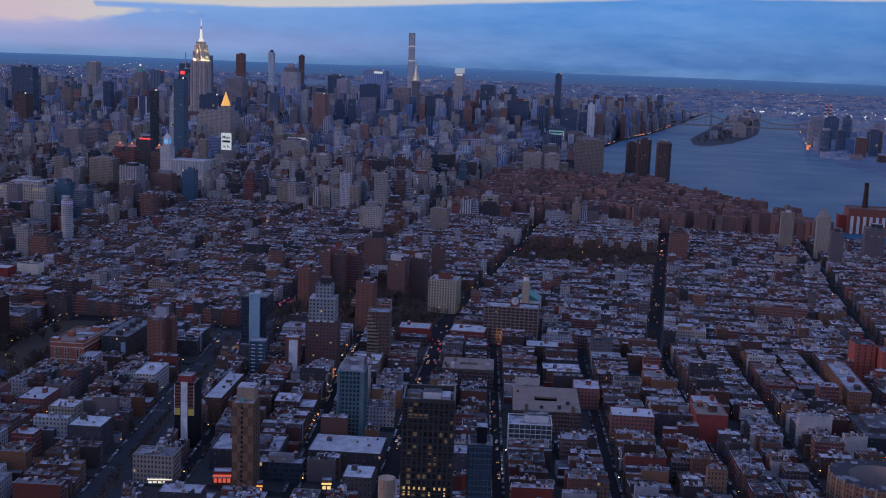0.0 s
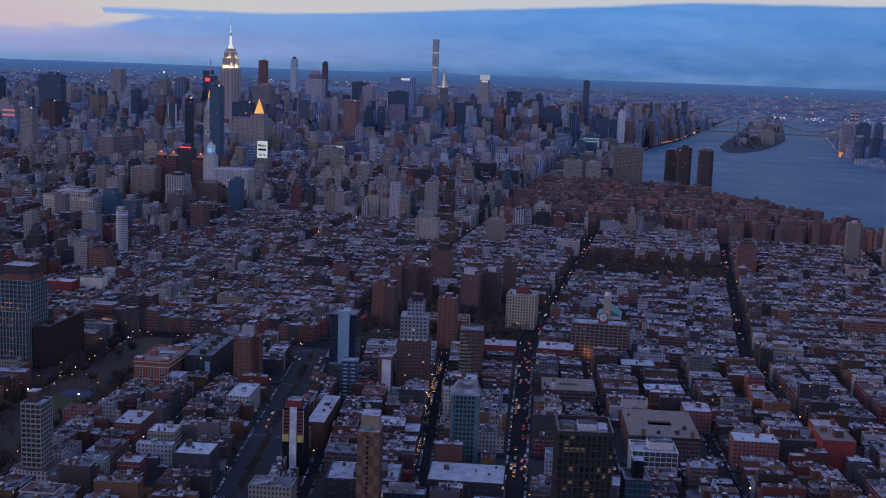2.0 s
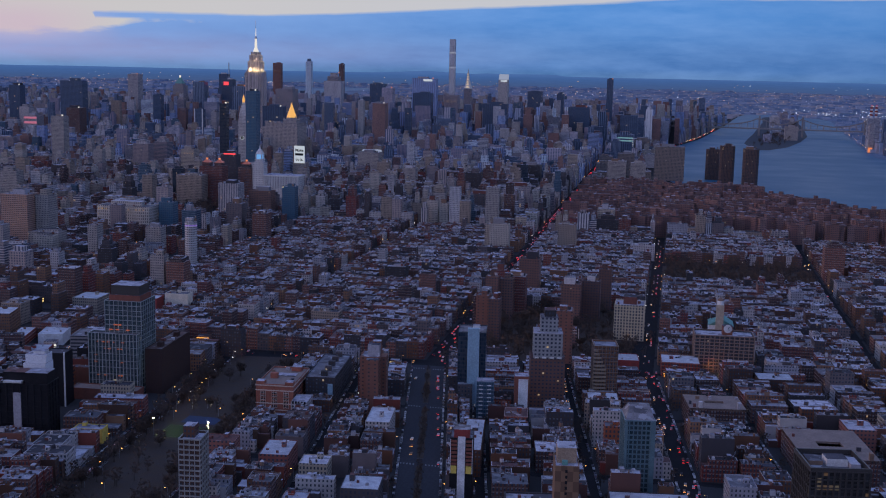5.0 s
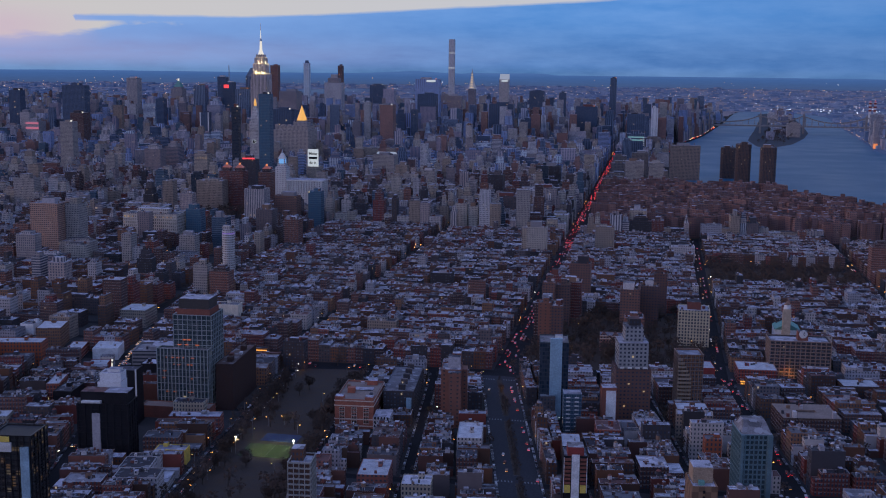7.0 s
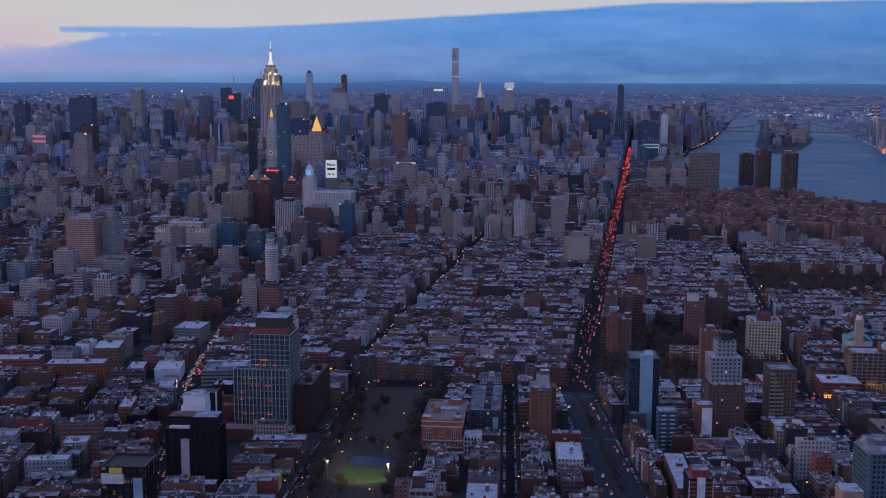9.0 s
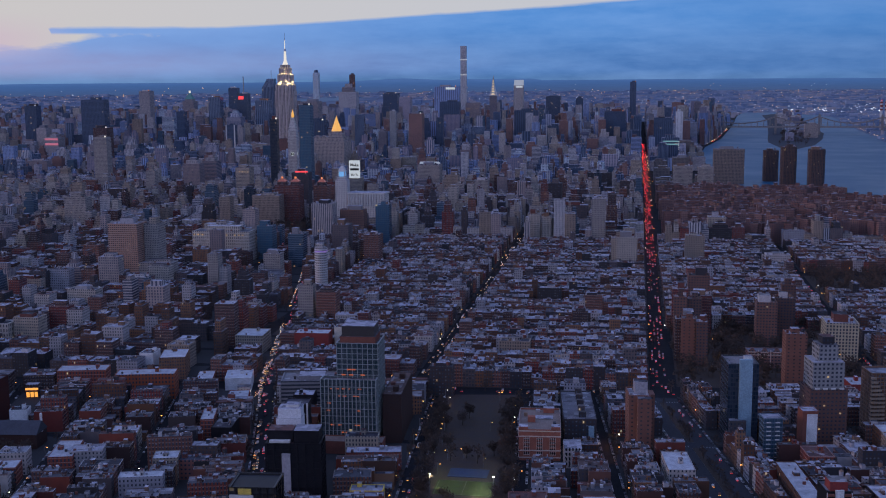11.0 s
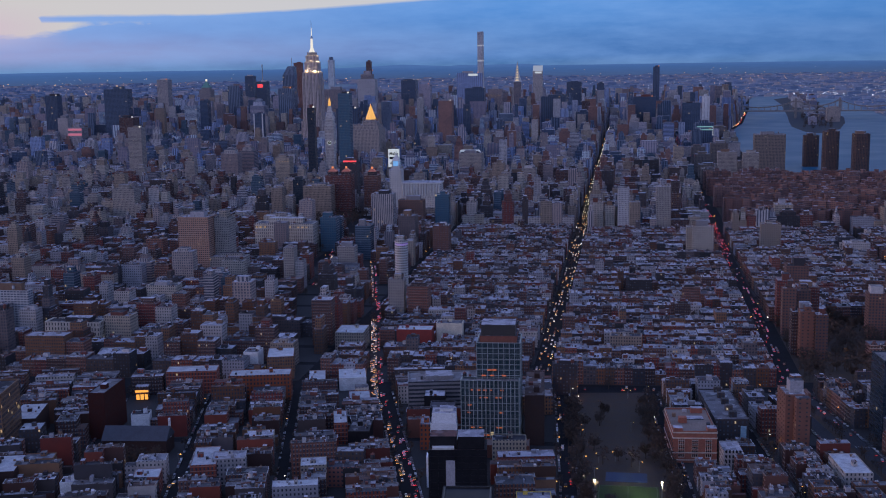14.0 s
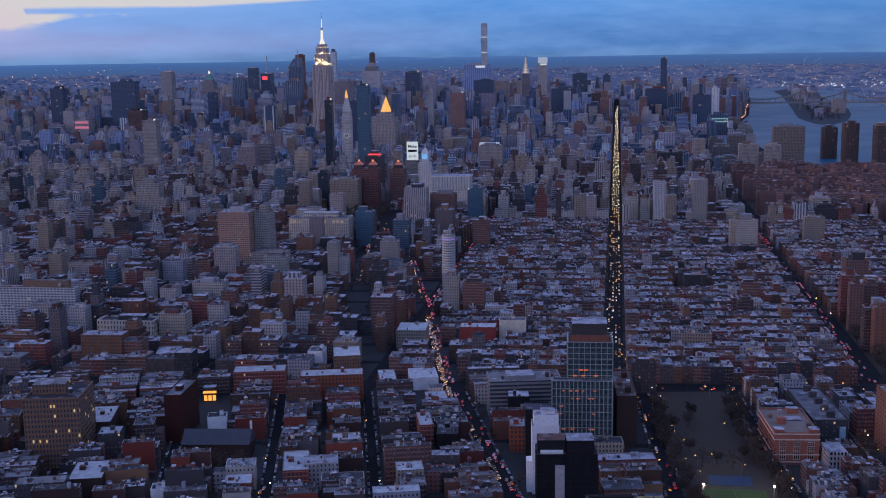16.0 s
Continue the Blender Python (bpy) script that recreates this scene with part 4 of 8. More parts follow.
tower(6, 758, 9.6, 9.6, 20.5, RIVERSIDE, "flat", "dark brown brick riverside tower of many storeys")
tower(14, 730, 9.6, 9.6, 25.0, RIVERSIDE, "flat", "dark brown brick riverside tower of many storeys")
tower(27.5, 704, 9.6, 9.6, 25.0, RIVERSIDE, "flat", "dark brown brick riverside tower of many storeys")
tower(-250.2, 503.8, 12.5, 7.5, 20.2, BRICK, "pyr2", "red-brown apartment tower with a lit pyramid cap")
tower(-236.8, 515.5, 7.0, 7.0, 18.9, BRICK, "pyr2", "red-brown apartment tower with a lit pyramid cap")
tower(-343.3, 644.6, 9.1, 9.1, 24.2, STONE, "step", "pale stepped stone office tower")
tower(-250.3, 446.0, 5.7, 5.7, 15.0, STONE, "flat", "stone loft tower")
tower(-258.5, 495.9, 13.5, 8.1, 16.0, TAN, "flat", "stone loft block with a cornice")
tower(-347.9, 625.9, 10.4, 8.3, 24.0, STONE, "step", "stone tower with stepped shoulders")
tower(-414.9, 902.6, 5.2, 5.2, 28.8, WHITE, "flat", "slim tower with a white cap")
tower(-287.0, 369.3, 6.3, 5.0, 10.0, BRICK, "flat", "red-brown loft block")
tower(-243.2, 330.2, 7.8, 3.9, 9.0, TAN, "flat", "pale corner loft block")
tower(-249.1, 339.4, 14.8, 5.9, 9.0, TAN, "lit", "long loft building with ribbon windows and a roof pavilion")
tower(-280.5, 316.8, 6.1, 3.7, 9.0, GREY, "flat", "grey loft block")
tower(-264.7, 321.4, 5.1, 3.1, 9.0, BRICK, "flat", "bright red brick loft block")
tower(-252.5, 293.1, 9.6, 4.8, 8.0, TAN, "flat", "tan loft block with tall windows")
tower(-257.6, 245.6, 15.4, 5.0, 7.6, ARCHED, "flat", "long white stone building with rows of arched windows")
tower(-245.8, 247.8, 7.2, 5.0, 9.0, TAN, "flat", "tan loft block with lit top windows")
tower(-108.5, 318.5, 7.0, 4.9, 7.0, GREY, "flat", "grey apartment block with a pale side wall")
tower(-48.2, 464.1, 7.3, 7.3, 12.0, TAN, "flat", "tan apartment tower")
tower(-69.5, 289.5, 4.4, 4.4, 13.0, BRICK, "flat", "brown brick estate tower")
tower(-63.9, 286.2, 5.7, 5.7, 12.0, BRICK, "flat", "brown brick estate tower")
tower(-68.6, 254.6, 3.4, 4.4, 12.0, ESTATE, "flat", "red-brown brick estate tower")
tower(-65.3, 253.6, 3.0, 4.2, 11.4, PROJECT, "flat", "brown brick wing of an estate tower")
tower(-63.2, 312.8, 6.4, 5.7, 13.0, PROJECT, "flat", "brown brick estate tower")
tower(-69.8, 277.7, 3.6, 3.2, 13.0, PROJECT, "flat", "brown brick estate tower")
tower(-66.0, 280.3, 4.0, 3.6, 12.0, PROJECT, "flat", "dark brown brick estate tower")
tower(-46.9, 278.4, 5.5, 5.0, 12.0, PROJECT, "flat", "brown brick estate tower")
tower(-41.6, 284.6, 5.3, 4.3, 12.0, PROJECT, "flat", "brown brick estate tower")
tower(-38.5, 299.9, 3.9, 3.5, 13.0, PROJECT, "flat", "dark brick estate tower")
tower(-69.0, 258.4, 5.6, 4.5, 11.0, BRICK, "flat", "red-brown estate tower")
tower(-88.5, 395.9, 5.5, 5.5, 12.0, TAN, "flat", "pale brick apartment tower")
tower(38.0, 378.4, 7.0, 7.0, 14.0, BRICK, "step", "red brick apartment tower by the park")
tower(81.1, 423.5, 5.1, 4.6, 17.0, TAN, "flat", "pale grey apartment tower")
tower(94.2, 415.1, 5.1, 5.1, 20.0, TAN, "step", "tan brick tower with a stepped crown")
tower(95.9, 386.1, 4.5, 3.6, 15.0, GREY, "flat", "grey apartment tower")
tower(112.2, 405.8, 7.3, 5.8, 15.0, GREY, "flat", "grey apartment slab")
tower(-31.2, 404.4, 7.7, 3.1, 5.0, TAN, "flat", "cream low building")
tower(40.3, 240.4, 9.9, 5.0, 6.0, TAN, "flat", "cream school block with a recessed band")
tower(67.5, 279.8, 14.5, 4.3, 6.0, BRICK, "flat", "long dark low block")
tower(77.0, 377.1, 7.6, 4.5, 6.0, TAN, "flat", "cream walk-up")
tower(-144.4, 502.3, 4.6, 4.6, 7.0, WHITE, "flat", "white flats")
tower(-185.1, 326.8, 4.1, 4.1, 17.0, WHITE, "round", "white cylinder tower of curved balconies with a violet top")
tower(-214.7, 438.9, 9.1, 8.1, 19.0, STONE, "flat", "tan stone apartment tower")
tower(-205.4, 645.2, 13.4, 10.7, 19.0, TAN, "flat", "tan twin tower")
tower(-171.6, 597.2, 11.7, 7.0, 12.0, GREY, "flat", "grey slab")
tower(-106.1, 547.5, 11.0, 6.6, 11.0, GREY, "flat", "pale apartment block")
tower(-92.5, 534.3, 20.5, 8.2, 12.0, GREY, "flat", "long pale hospital block")
tower(-168.2, 524.4, 5.3, 5.3, 10.0, TAN, "flat", "tan block")
tower(-255.0, 420.0, 11.6, 5.8, 12.0, TAN, "flat", "tan loft block")
tower(-110.6, 327.2, 5.0, 4.0, 6.0, GREY, "flat", "pale grey infill block")
tower(-97.3, 284.9, 4.2, 3.8, 8.0, BRICK, "step", "orange brick church tower block")
tower(-29.9, 400.8, 8.9, 5.4, 6.0, WHITE, "flat", "cream walk-up")
tower(-126.0, 217.3, 5.4, 3.2, 7.0, GREY, "flat", "pale grey corner block")
tower(-292.5, 264.5, 23.5, 2.8, 11.6, BALCONIED, "flat", "long white slab of flats with many windows")
tower(-292.1, 248.2, 4.5, 2.3, 9.0, BALCONIED, "flat", "pale blue-grey slab of flats")
tower(-276.6, 256.6, 4.9, 3.9, 8.0, WHITE, "flat", "pale block of flats")
tower(-282.5, 236.1, 9.8, 3.9, 5.5, BRICK, "flat", "low red-brown loft row")
tower(-284.0, 314.2, 12.5, 5.0, 7.0, TAN, "flat", "tan loft row with cornice")
tower(-112.7, 253.5, 7.9, 4.0, 5.0, TAN, "flat", "grey walk-up with tall windows")
tower(-196.8, 234.7, 5.9, 4.7, 6.0, TAN, "flat", "tan corner loft")
tower(-207.0, 264.0, 13.0, 5.2, 5.0, GREY, "flat", "green netted building under repair")
tower(-205.4, 453, 10.9, 6.0, 14.6, PROJECT, "flat", "dark red-brown brick block before the colonnade")
tower(-191.8, 453, 6.0, 5.0, 17.0, TEALGLASS, "flat", "narrow teal glass apartment tower")
tower(-31.6, 182.5, 7.2, 3.6, 5.5, TAN, "flat", "cream cornice loft building")


# the tall stepped tower with the lit crown and the needle
def stepped_skyscraper(x, y):
    stone = facade("pale_warm_limestone", [(0.70, 0.58, 0.53)], bay=1.15, storey=1.0, win=(0.42, 0.9), glass=(0.15, 0.13, 0.14), lit=0.012)
    ob = tagged(Shape().box(0, 0, 13.6, 11.6, -0.05, 65.0, stone, ROOF).done("stepped_skyscraper", at=(x, y, 0)), "tall limestone skyscraper with floodlit crown and a white needle", "skyscraper")
    Shape().box(0, 0, 30, 15, -0.05, 6, stone, ROOF).done("base", ob)
    Shape().box(0, 0, 22, 13.4, 5.9, 19, stone, ROOF).done("lower_tier", ob)
    Shape().box(0, 0, 18.5, 9.6, 18.9, 27, stone, ROOF).done("lower_tier", ob)
    Shape().box(0, 0, 15.6, 8.0, 26.9, 60, stone, ROOF).done("side_wing", ob)
    tiers = ((65.0, 73.0, 11.0, 9.2), (73.0, 78.0, 8.8, 7.4), (78.0, 80.6, 6.6, 5.8))
    for z0, z1, w, d in tiers:
        Shape().box(0, 0, w, d, z0 - 0.1, z1, stone, ROOF).done("upper_tier", ob)
        for i in range(5):
            Shape().box((i - 2) * w / 4.6, -d / 2 - 0.12, 0.5, 0.28, z0 - 0.05, z1 + 0.35, stone).done("pier", ob)
            Shape().box((i - 2) * w / 4.6, -d / 2 - 0.75, 0.9, 0.3, z0, z0 + 0.45, FLOOD).done("floodlight_bank", ob)
        for i in range(3):
            Shape().box(w / 2 + 0.75, (i - 1) * d / 3, 0.3, 0.9, z0, z0 + 0.45, FLOOD).done("floodlight_bank", ob)
    for i in range(7):
        Shape().box(-5.7 + i * 1.9, -5.9, 0.5, 0.3, 19, 65.4, stone).done("pier", ob)
    # floodlights standing on the setbacks, washing the upper tiers
    for lx, ly, lz, power in ((-3.0, -5.7, 65.5, 950), (3.0, -5.7, 65.5, 950), (6.7, 0.0, 65.5, 950), (0.0, -4.6, 73.4, 900), (5.4, 0.0, 73.4, 900)):
        lamp = new("crown_floodlight", bpy.data.lights.new("crown_floodlight", "POINT"))
        lamp.data.energy, lamp.data.color, lamp.data.shadow_soft_size = power, (1.0, 0.74, 0.40), 0.5
        lamp.location = (x + lx, y + ly, lz)
    Shape().taper(ring(0, 0, 2.5, 12), 80.5, ring(0, 0, 1.25, 12), 84.0, WHITE_FLOOD).done("mast_base", ob)
    Shape().taper(ring(0, 0, 1.15, 12), 84.0, ring(0, 0, 0.85, 12), 91.5, WHITE_FLOOD).done("mooring_mast", ob)
    Shape().taper(ring(0, 0, 1.2, 12), 91.4, ring(0, 0, 0.4, 12), 93.6, STEEL).done("mast_cap", ob)
    Shape().taper(ring(0, 0, 0.36, 8), 93.5, ring(0, 0, 0.2, 8), 100.0, WHITE_FLOOD).done("antenna", ob)
    Shape().taper(ring(0, 0, 0.2, 8), 100.0, ring(0, 0, 0.12, 8), 105.8, STEEL).done("antenna", ob)
    keep_clear(x, y, 31, 17)


stepped_skyscraper(-361.5, 862)


# the tower with the steel sunburst crown
def crowned_skyscraper(x, y):
    ob = tagged(Shape().box(0, 0, 6.4, 6.4, -0.05, 52, STONE, ROOF).done("crowned_skyscraper", at=(x, y, 0)), "slim stone skyscraper with a lit steel sunburst crown", "skyscraper")
    Shape().box(0, 0, 10, 10, -0.05, 22, STONE, ROOF).done("base", ob)
    w, z = 7.2, 51.9
    for i in range(6):
        w2, z2 = w * 0.78, z + 2.4
        Shape().taper(rect(0, 0, w, w), z, rect(0, 0, w2, w2), z2, STEEL).done("crown_tier", ob)
        Shape().taper(rect(0, -w / 2 + 0.15, w * 0.62, 0.3), z + 0.9, [(0, -w2 / 2 - 0.02)], z2 + 0.1, FLOOD).done("lit_triangle", ob)
        w, z = w2, z2
    Shape().taper(ring(0, 0, w / 2, 6), z, [(0, 0)], 71.0, STEEL).done("spire", ob)
    keep_clear(x, y, 10, 10)


crowned_skyscraper(-215.6, 1039)


# the pencil-thin white tower
def pencil_tower(x, y):
    grid = facade("white_square_grid", [(0.66, 0.66, 0.68)], bay=1.1, storey=1.1, win=(0.45, 0.45), lit=0.0)
    ob = tagged(Shape().box(0, 0, 6.7, 6.7, -0.05, 104, grid, ROOF).done("pencil_tower", at=(x, y, 0)), "very slim pale concrete tower with a square window grid", "skyscraper")
    for z in (87.5, 70.0):
        Shape().box(0, 0, 6.8, 6.8, z, z + 1.1, LIT_BAND).done("lit_storey", ob)


pencil_tower(-285.6, 1320)
tower(-87.2, 1137, 6.2, 6.2, 62.8, DARK, "flat", "sleek near-black glass tower standing alone")
tower(-214, 1258, 10.4, 10.4, 58.5, WHITE, "wedge", "pale tower with a slanted lit top")
tower(-264.7, 1073, 24, 9, 60.0, GREY, "flat", "broad grey office slab with a white rooftop sign")
tagged(Shape().box(0, 0, 9, 0.3, 0, 2.0, PALE_SIGN).done("rooftop_sign", at=(-261, 1068.3, 57.3)), "white illuminated sign near the roof edge", "sign")


# the campanile with the clock
def clock_campanile(x, y):
    ob = tagged(Shape().box(0, 0, 5.6, 5.6, -0.05, 35.5, PALESTONE, ROOF).done("clock_campanile", at=(x, y, 0)), "slender pale campanile with a clock and gilded cupola", "tower")
    Shape().box(0, 0, 6.2, 6.2, 31, 32, PALESTONE, ROOF).done("cornice", ob)
    Shape().box(0, 0, 4.8, 4.8, 35.4, 38.0, PALESTONE, ROOF).done("loggia", ob)
    Shape().taper(rect(0, 0, 5.0, 5.0), 38.0, rect(0, 0, 1.5, 1.5), 46.5, PALESTONE).done("pyramid_roof", ob)
    Shape().prism(ring(0, 0, 0.95, 8), 46.4, 48.2, GOLD, GOLD).done("cupola", ob)
    Shape().taper(ring(0, 0, 0.95, 8), 48.2, [(0, 0)], 51.8, GOLD).done("finial", ob)
    clock_face(ob, 0, -2.83, 23.5, 1.25, 0.0)
    clock_face(ob, 2.83, 0, 23.5, 1.25, math.pi / 2)
    keep_clear(x, y, 6, 6)


def clock_face(parent, x, y, z, r, turn, lit=True):
    """A round dial with two pointers, standing against a wall."""
    dial = Shape()
    n = 16
    for k, (rad, off) in enumerate(((r, 0.0), (r * 0.8, -0.05))):
        mat = (PALE_SIGN if lit else PALE) if k == 0 else INK if lit else PALE
        pts = [(rad * math.cos(2 * math.pi * i / n), rad * math.sin(2 * math.pi * i / n)) for i in range(n)]
        b = len(dial.v)
        dial.v += [(px, off, pz) for px, pz in pts] + [(px, off + 0.1, pz) for px, pz in pts]
        dial.face(tuple(range(b, b + n))[::-1], mat)
        for i in range(n):
            dial.face((b + i, b + (i + 1) % n, b + n + (i + 1) % n, b + n + i), mat)
    ob = dial.done("clock_face", parent, (x, y, z), turn)
    for a, ln in ((0.6, 0.7), (2.4, 0.5)):
        p = Shape().box(0, 0, r * 0.1, 0.04, 0, r * ln, PALE_SIGN if lit else INK).done("pointer", ob, (0, -0.09, 0))
        p.rotation_euler = (0, a, 0)
    return ob


clock_campanile(-297.9, 669.5)


# the gilded pyramid
def gilded_pyramid_tower(x, y):
    ob = tagged(Shape().box(-5.0, 0, 25, 21, -0.05, 28.6, TANSTONE, ROOF).done("gilded_pyramid_tower", at=(x, y, 0)), "broad stone block under a floodlit golden pyramid roof", "skyscraper")
    Shape().box(-5.0, 0, 23, 17, 28.5, 31.2, TANSTONE, ROOF).done("upper_tier", ob)
    for sx in (-15.5, -11.2, -6.5):
        Shape().box(sx, -8.0, 2.2, 1.6, 31.1, 32.3, TANSTONE, ROOF).done("dormer", ob)
    Shape().box(0, 0, 9.6, 9.6, 31.1, 33.4, TANSTONE, ROOF).done("shoulder", ob)
    Shape().prism(ring(0, 0, 4.0, 8), 33.3, 34.8, TANSTONE, ROOF).done("drum", ob)
    Shape().taper(ring(0, 0, 3.8, 8), 34.7, ring(0, 0, 0.5, 8), 43.8, GOLD).done("pyramid_roof", ob)
    Shape().taper(ring(0, 0, 0.45, 6), 43.7, [(0, 0)], 45.6, GOLD).done("finial", ob)
    for a in range(4):
        px, py = 4.2 * (-1) ** a, 4.0 * (-1) ** (a // 2)
        Shape().taper(rect(px, py, 1, 1), 33.3, [(px, py)], 36.2, TANSTONE).done("pinnacle", ob)
    keep_clear(x - 5, y, 26, 22)


gilded_pyramid_tower(-284.6, 727)


# the lantern tower over the long colonnaded block
def lantern_tower(x, y):
    ob = tagged(Shape().box(0, 0, 5.6, 5.6, -0.05, 24.5, PALESTONE, ROOF).done("lantern_tower", at=(x, y, 0)), "pale stone clock tower with a blue-lit lantern", "tower")
    Shape().box(0, 0, 3.9, 3.9, 24.4, 26.0, PALESTONE, ROOF).done("upper_tier", ob)
    Shape().box(0, 0, 2.6, 2.6, 25.9, 28.4, CYAN, ROOF).done("lantern", ob)
    for sx, sy in ((-1, -1), (1, -1), (1, 1), (-1, 1)):
        Shape().box(sx * 1.5, sy * 1.5, 0.45, 0.45, 25.9, 28.5, PALESTONE).done("column", ob)
    Shape().taper(rect(0, 0, 3.6, 3.6), 28.4, rect(0, 0, 1.0, 1.0), 31.0, PALE).done("roof_cap", ob)
    Shape().taper(rect(0, 0, 0.8, 0.8), 31.0, [(0, 0)], 33.2, STEEL).done("finial", ob)
    clock_face(ob, 0, -2.83, 22.4, 0.85, 0.0, False)
    clock_face(ob, 2.83, 0, 22.4, 0.85, math.pi / 2, False)
    keep_clear(x, y, 6, 6)
    wing = tagged(Shape().box(0, 0, 17.8, 9, -0.05, 18.0, PALESTONE, ROOF, 0.3).done("colonnaded_building", at=(x + 11.9, y + 1.5, 0)), "long white stone building with a colonnade under its cornice", "building")
    Shape().box(0, 0, 18.4, 9.6, 17.9, 18.6, PALE, ROOF).done("cornice", wing)
    for i in range(14):
        Shape().prism(ring(-8.4 + i * 16.8 / 13, -4.75, 0.32, 8), 12.6, 17.8, PALE, PALE).done("column", wing)
    keep_clear(x + 11.9, y + 1.5, 19, 9)


lantern_tower(-218.6, 486)


# the white advertising board on a roof
def advertising_board(x, y):
    block = tower(x, y + 3, 9, 6, 9.7, TAN, "flat", "tan brick block that carries an advertising board")
    ob = tagged(Shape().box(0, 0, 6.9, 0.4, 0, 11.0, PALE_SIGN).done("advertising_board", at=(x, y, 9.6)), "large white lit board with black lettering", "sign")
    for word, z, size in (("Make", 7.4, 2.5), ("do it.", 1.6, 2.3)):
        cu = bpy.data.curves.new("lettering", "FONT")
        cu.body, cu.size, cu.align_x, cu.extrude, cu.offset = word, size, "CENTER", 0.02, 0.05
        cu.materials.append(INK)
        t = new("lettering", cu)
        t.parent, t.location, t.rotation_euler = ob, (0, -0.24, z), (math.pi / 2, 0, 0)
    Shape().box(0, -0.22, 5.4, 0.06, 4.8, 6.2, INK).done("dark_bar", ob)
    keep_clear(x + 7, y - 22, 14, 38)
    keep_clear(x + 24, y - 62, 20, 44)
    keep_clear(x + 38, y - 116, 20, 36)


advertising_board(-254.2, 653)
tagged(Shape().box(0, 0, 6.6, 0.3, 0, 0.7, RED_SIGN).done("rooftop_sign", at=(-250.8, 527, 24.1)), "red illuminated sign along a roof edge", "sign")
tower(-251.5, 530, 9, 6, 23.9, GREY, "flat", "grey stone block under a red rooftop sign")
tower(-208.2, 660, 13, 7, 17.5, WHITE, "hall", "pale block with a bright white roof hall")

# ---- the single buildings nearest the flight ----
TEALWALL = plain("teal_metal_frame", [(0.090, 0.155, 0.175)], rough=0.5)
DARKFRAME = plain("dark_bronze_frame", [(0.035, 0.03, 0.028)], rough=0.5)
PALEFRAME = plain("pale_window_frame", [(0.25, 0.285, 0.285)], rough=0.5)
PLAIN_BRICK = plain("plain_red_brown_brick", [(0.20, 0.075, 0.055)], scale=1.0)
PLAIN_BLUE = plain("pale_blue_panel", [(0.22, 0.34, 0.42)], rough=0.55, scale=0.4)
PLAIN_WHITE = plain("white_render", [(0.64, 0.64, 0.65)], scale=0.6)
GALLERY_WHITE = plain("bright_white_panels", [(0.60, 0.61, 0.64)], scale=0.6, spread=0.08)
PLAIN_CREAM = plain("cream_render", [(0.62, 0.56, 0.46)], scale=0.6)
PLAIN_TAN = plain("tan_render", [(0.33, 0.24, 0.17)], scale=0.6)
BALCONY = plain("brown_balcony_fronts", [(0.235, 0.165, 0.135)], scale=1.0)
BALCONY_PALE = plain("grey_balcony_fronts", [(0.30, 0.29, 0.27)], scale=1.0)
SANDSTONE = plain("sandstone", [(0.40, 0.33, 0.25)], scale=1.2)
YELLOW = plain("yellow_panel", [(0.62, 0.46, 0.10)])
BEIGE = plain("beige_roof_deck", [(0.19, 0.145, 0.125)], scale=0.4)
REDPAINT = plain("red_paint", [(0.235, 0.048, 0.042)], scale=0.8)
DARKRED = plain("dark_red_painted_brick", [(0.055, 0.015, 0.012)], scale=1.0)
DARKBROWN = plain("dark_brown_brick", [(0.05, 0.028, 0.024)], scale=1.0)
BLANK = plain("black_panel", [(0.010, 0.010, 0.013)], rough=0.5, spec=0.12)
PANES = facade("greenish_window_wall", [(0.07, 0.10, 0.11)], bay=0.7, storey=0.85, win=(0.9, 0.85), glass=(0.025, 0.05, 0.06), lit=0.003, rough=0.4, glass_rough=0.08)
DIMROOMS = facade("dark_window_wall", [(0.02, 0.02, 0.022)], bay=0.75, storey=0.9, win=(0.8, 0.7), glass=(0.026, 0.023, 0.020), lit=0.20, shine=0.06, rough=0.4, glass_rough=0.1)


def gridded(name, x, y, w, d, h, turn, label, glass, frame_mat, bays, storeys, pier=0.12, slab=0.14, z0=-0.05):
    """A building with a glass core behind real piers and floor edges."""
    ob = tagged(Shape().prism(rect(0, 0, w, d), z0, h, glass, None, 0.2).done(name, at=(x, y, 0), turn=turn), label, "tower")
    Shape().flat(rect(0, 0, w - 0.3, d - 0.3), h - 0.25, ROOF).done("roof", ob)
    nd = max(2, round(bays * d / w))
    posts, edges = Shape(), Shape()
    for i in range(bays + 1):
        for sy in (-1, 1):
            posts.box(-w / 2 + i * w / bays, sy * (d / 2 + 0.05), pier, 0.2, z0, h + 0.02, frame_mat)
    for i in range(1, nd):
        for sx in (-1, 1):
            posts.box(sx * (w / 2 + 0.05), -d / 2 + i * d / nd, 0.2, pier, z0, h + 0.02, frame_mat)
    for k in range(storeys + 1):
        z = max(0, z0) + k * (h - max(0, z0)) / storeys
        for sy in (-1, 1):
            edges.box(0, sy * (d / 2 + 0.03), w + 0.1, 0.15, z - slab / 2, z + slab / 2, frame_mat)
        for sx in (-1, 1):
            edges.box(sx * (w / 2 + 0.03), 0, 0.15, d + 0.1, z - slab / 2, z + slab / 2, frame_mat)
    tagged(posts.done("pier_grid", ob), kind="stuff")
    tagged(edges.done("floor_edge_grid", ob), kind="stuff")
    keep_clear(x, y, w, d)
    return ob


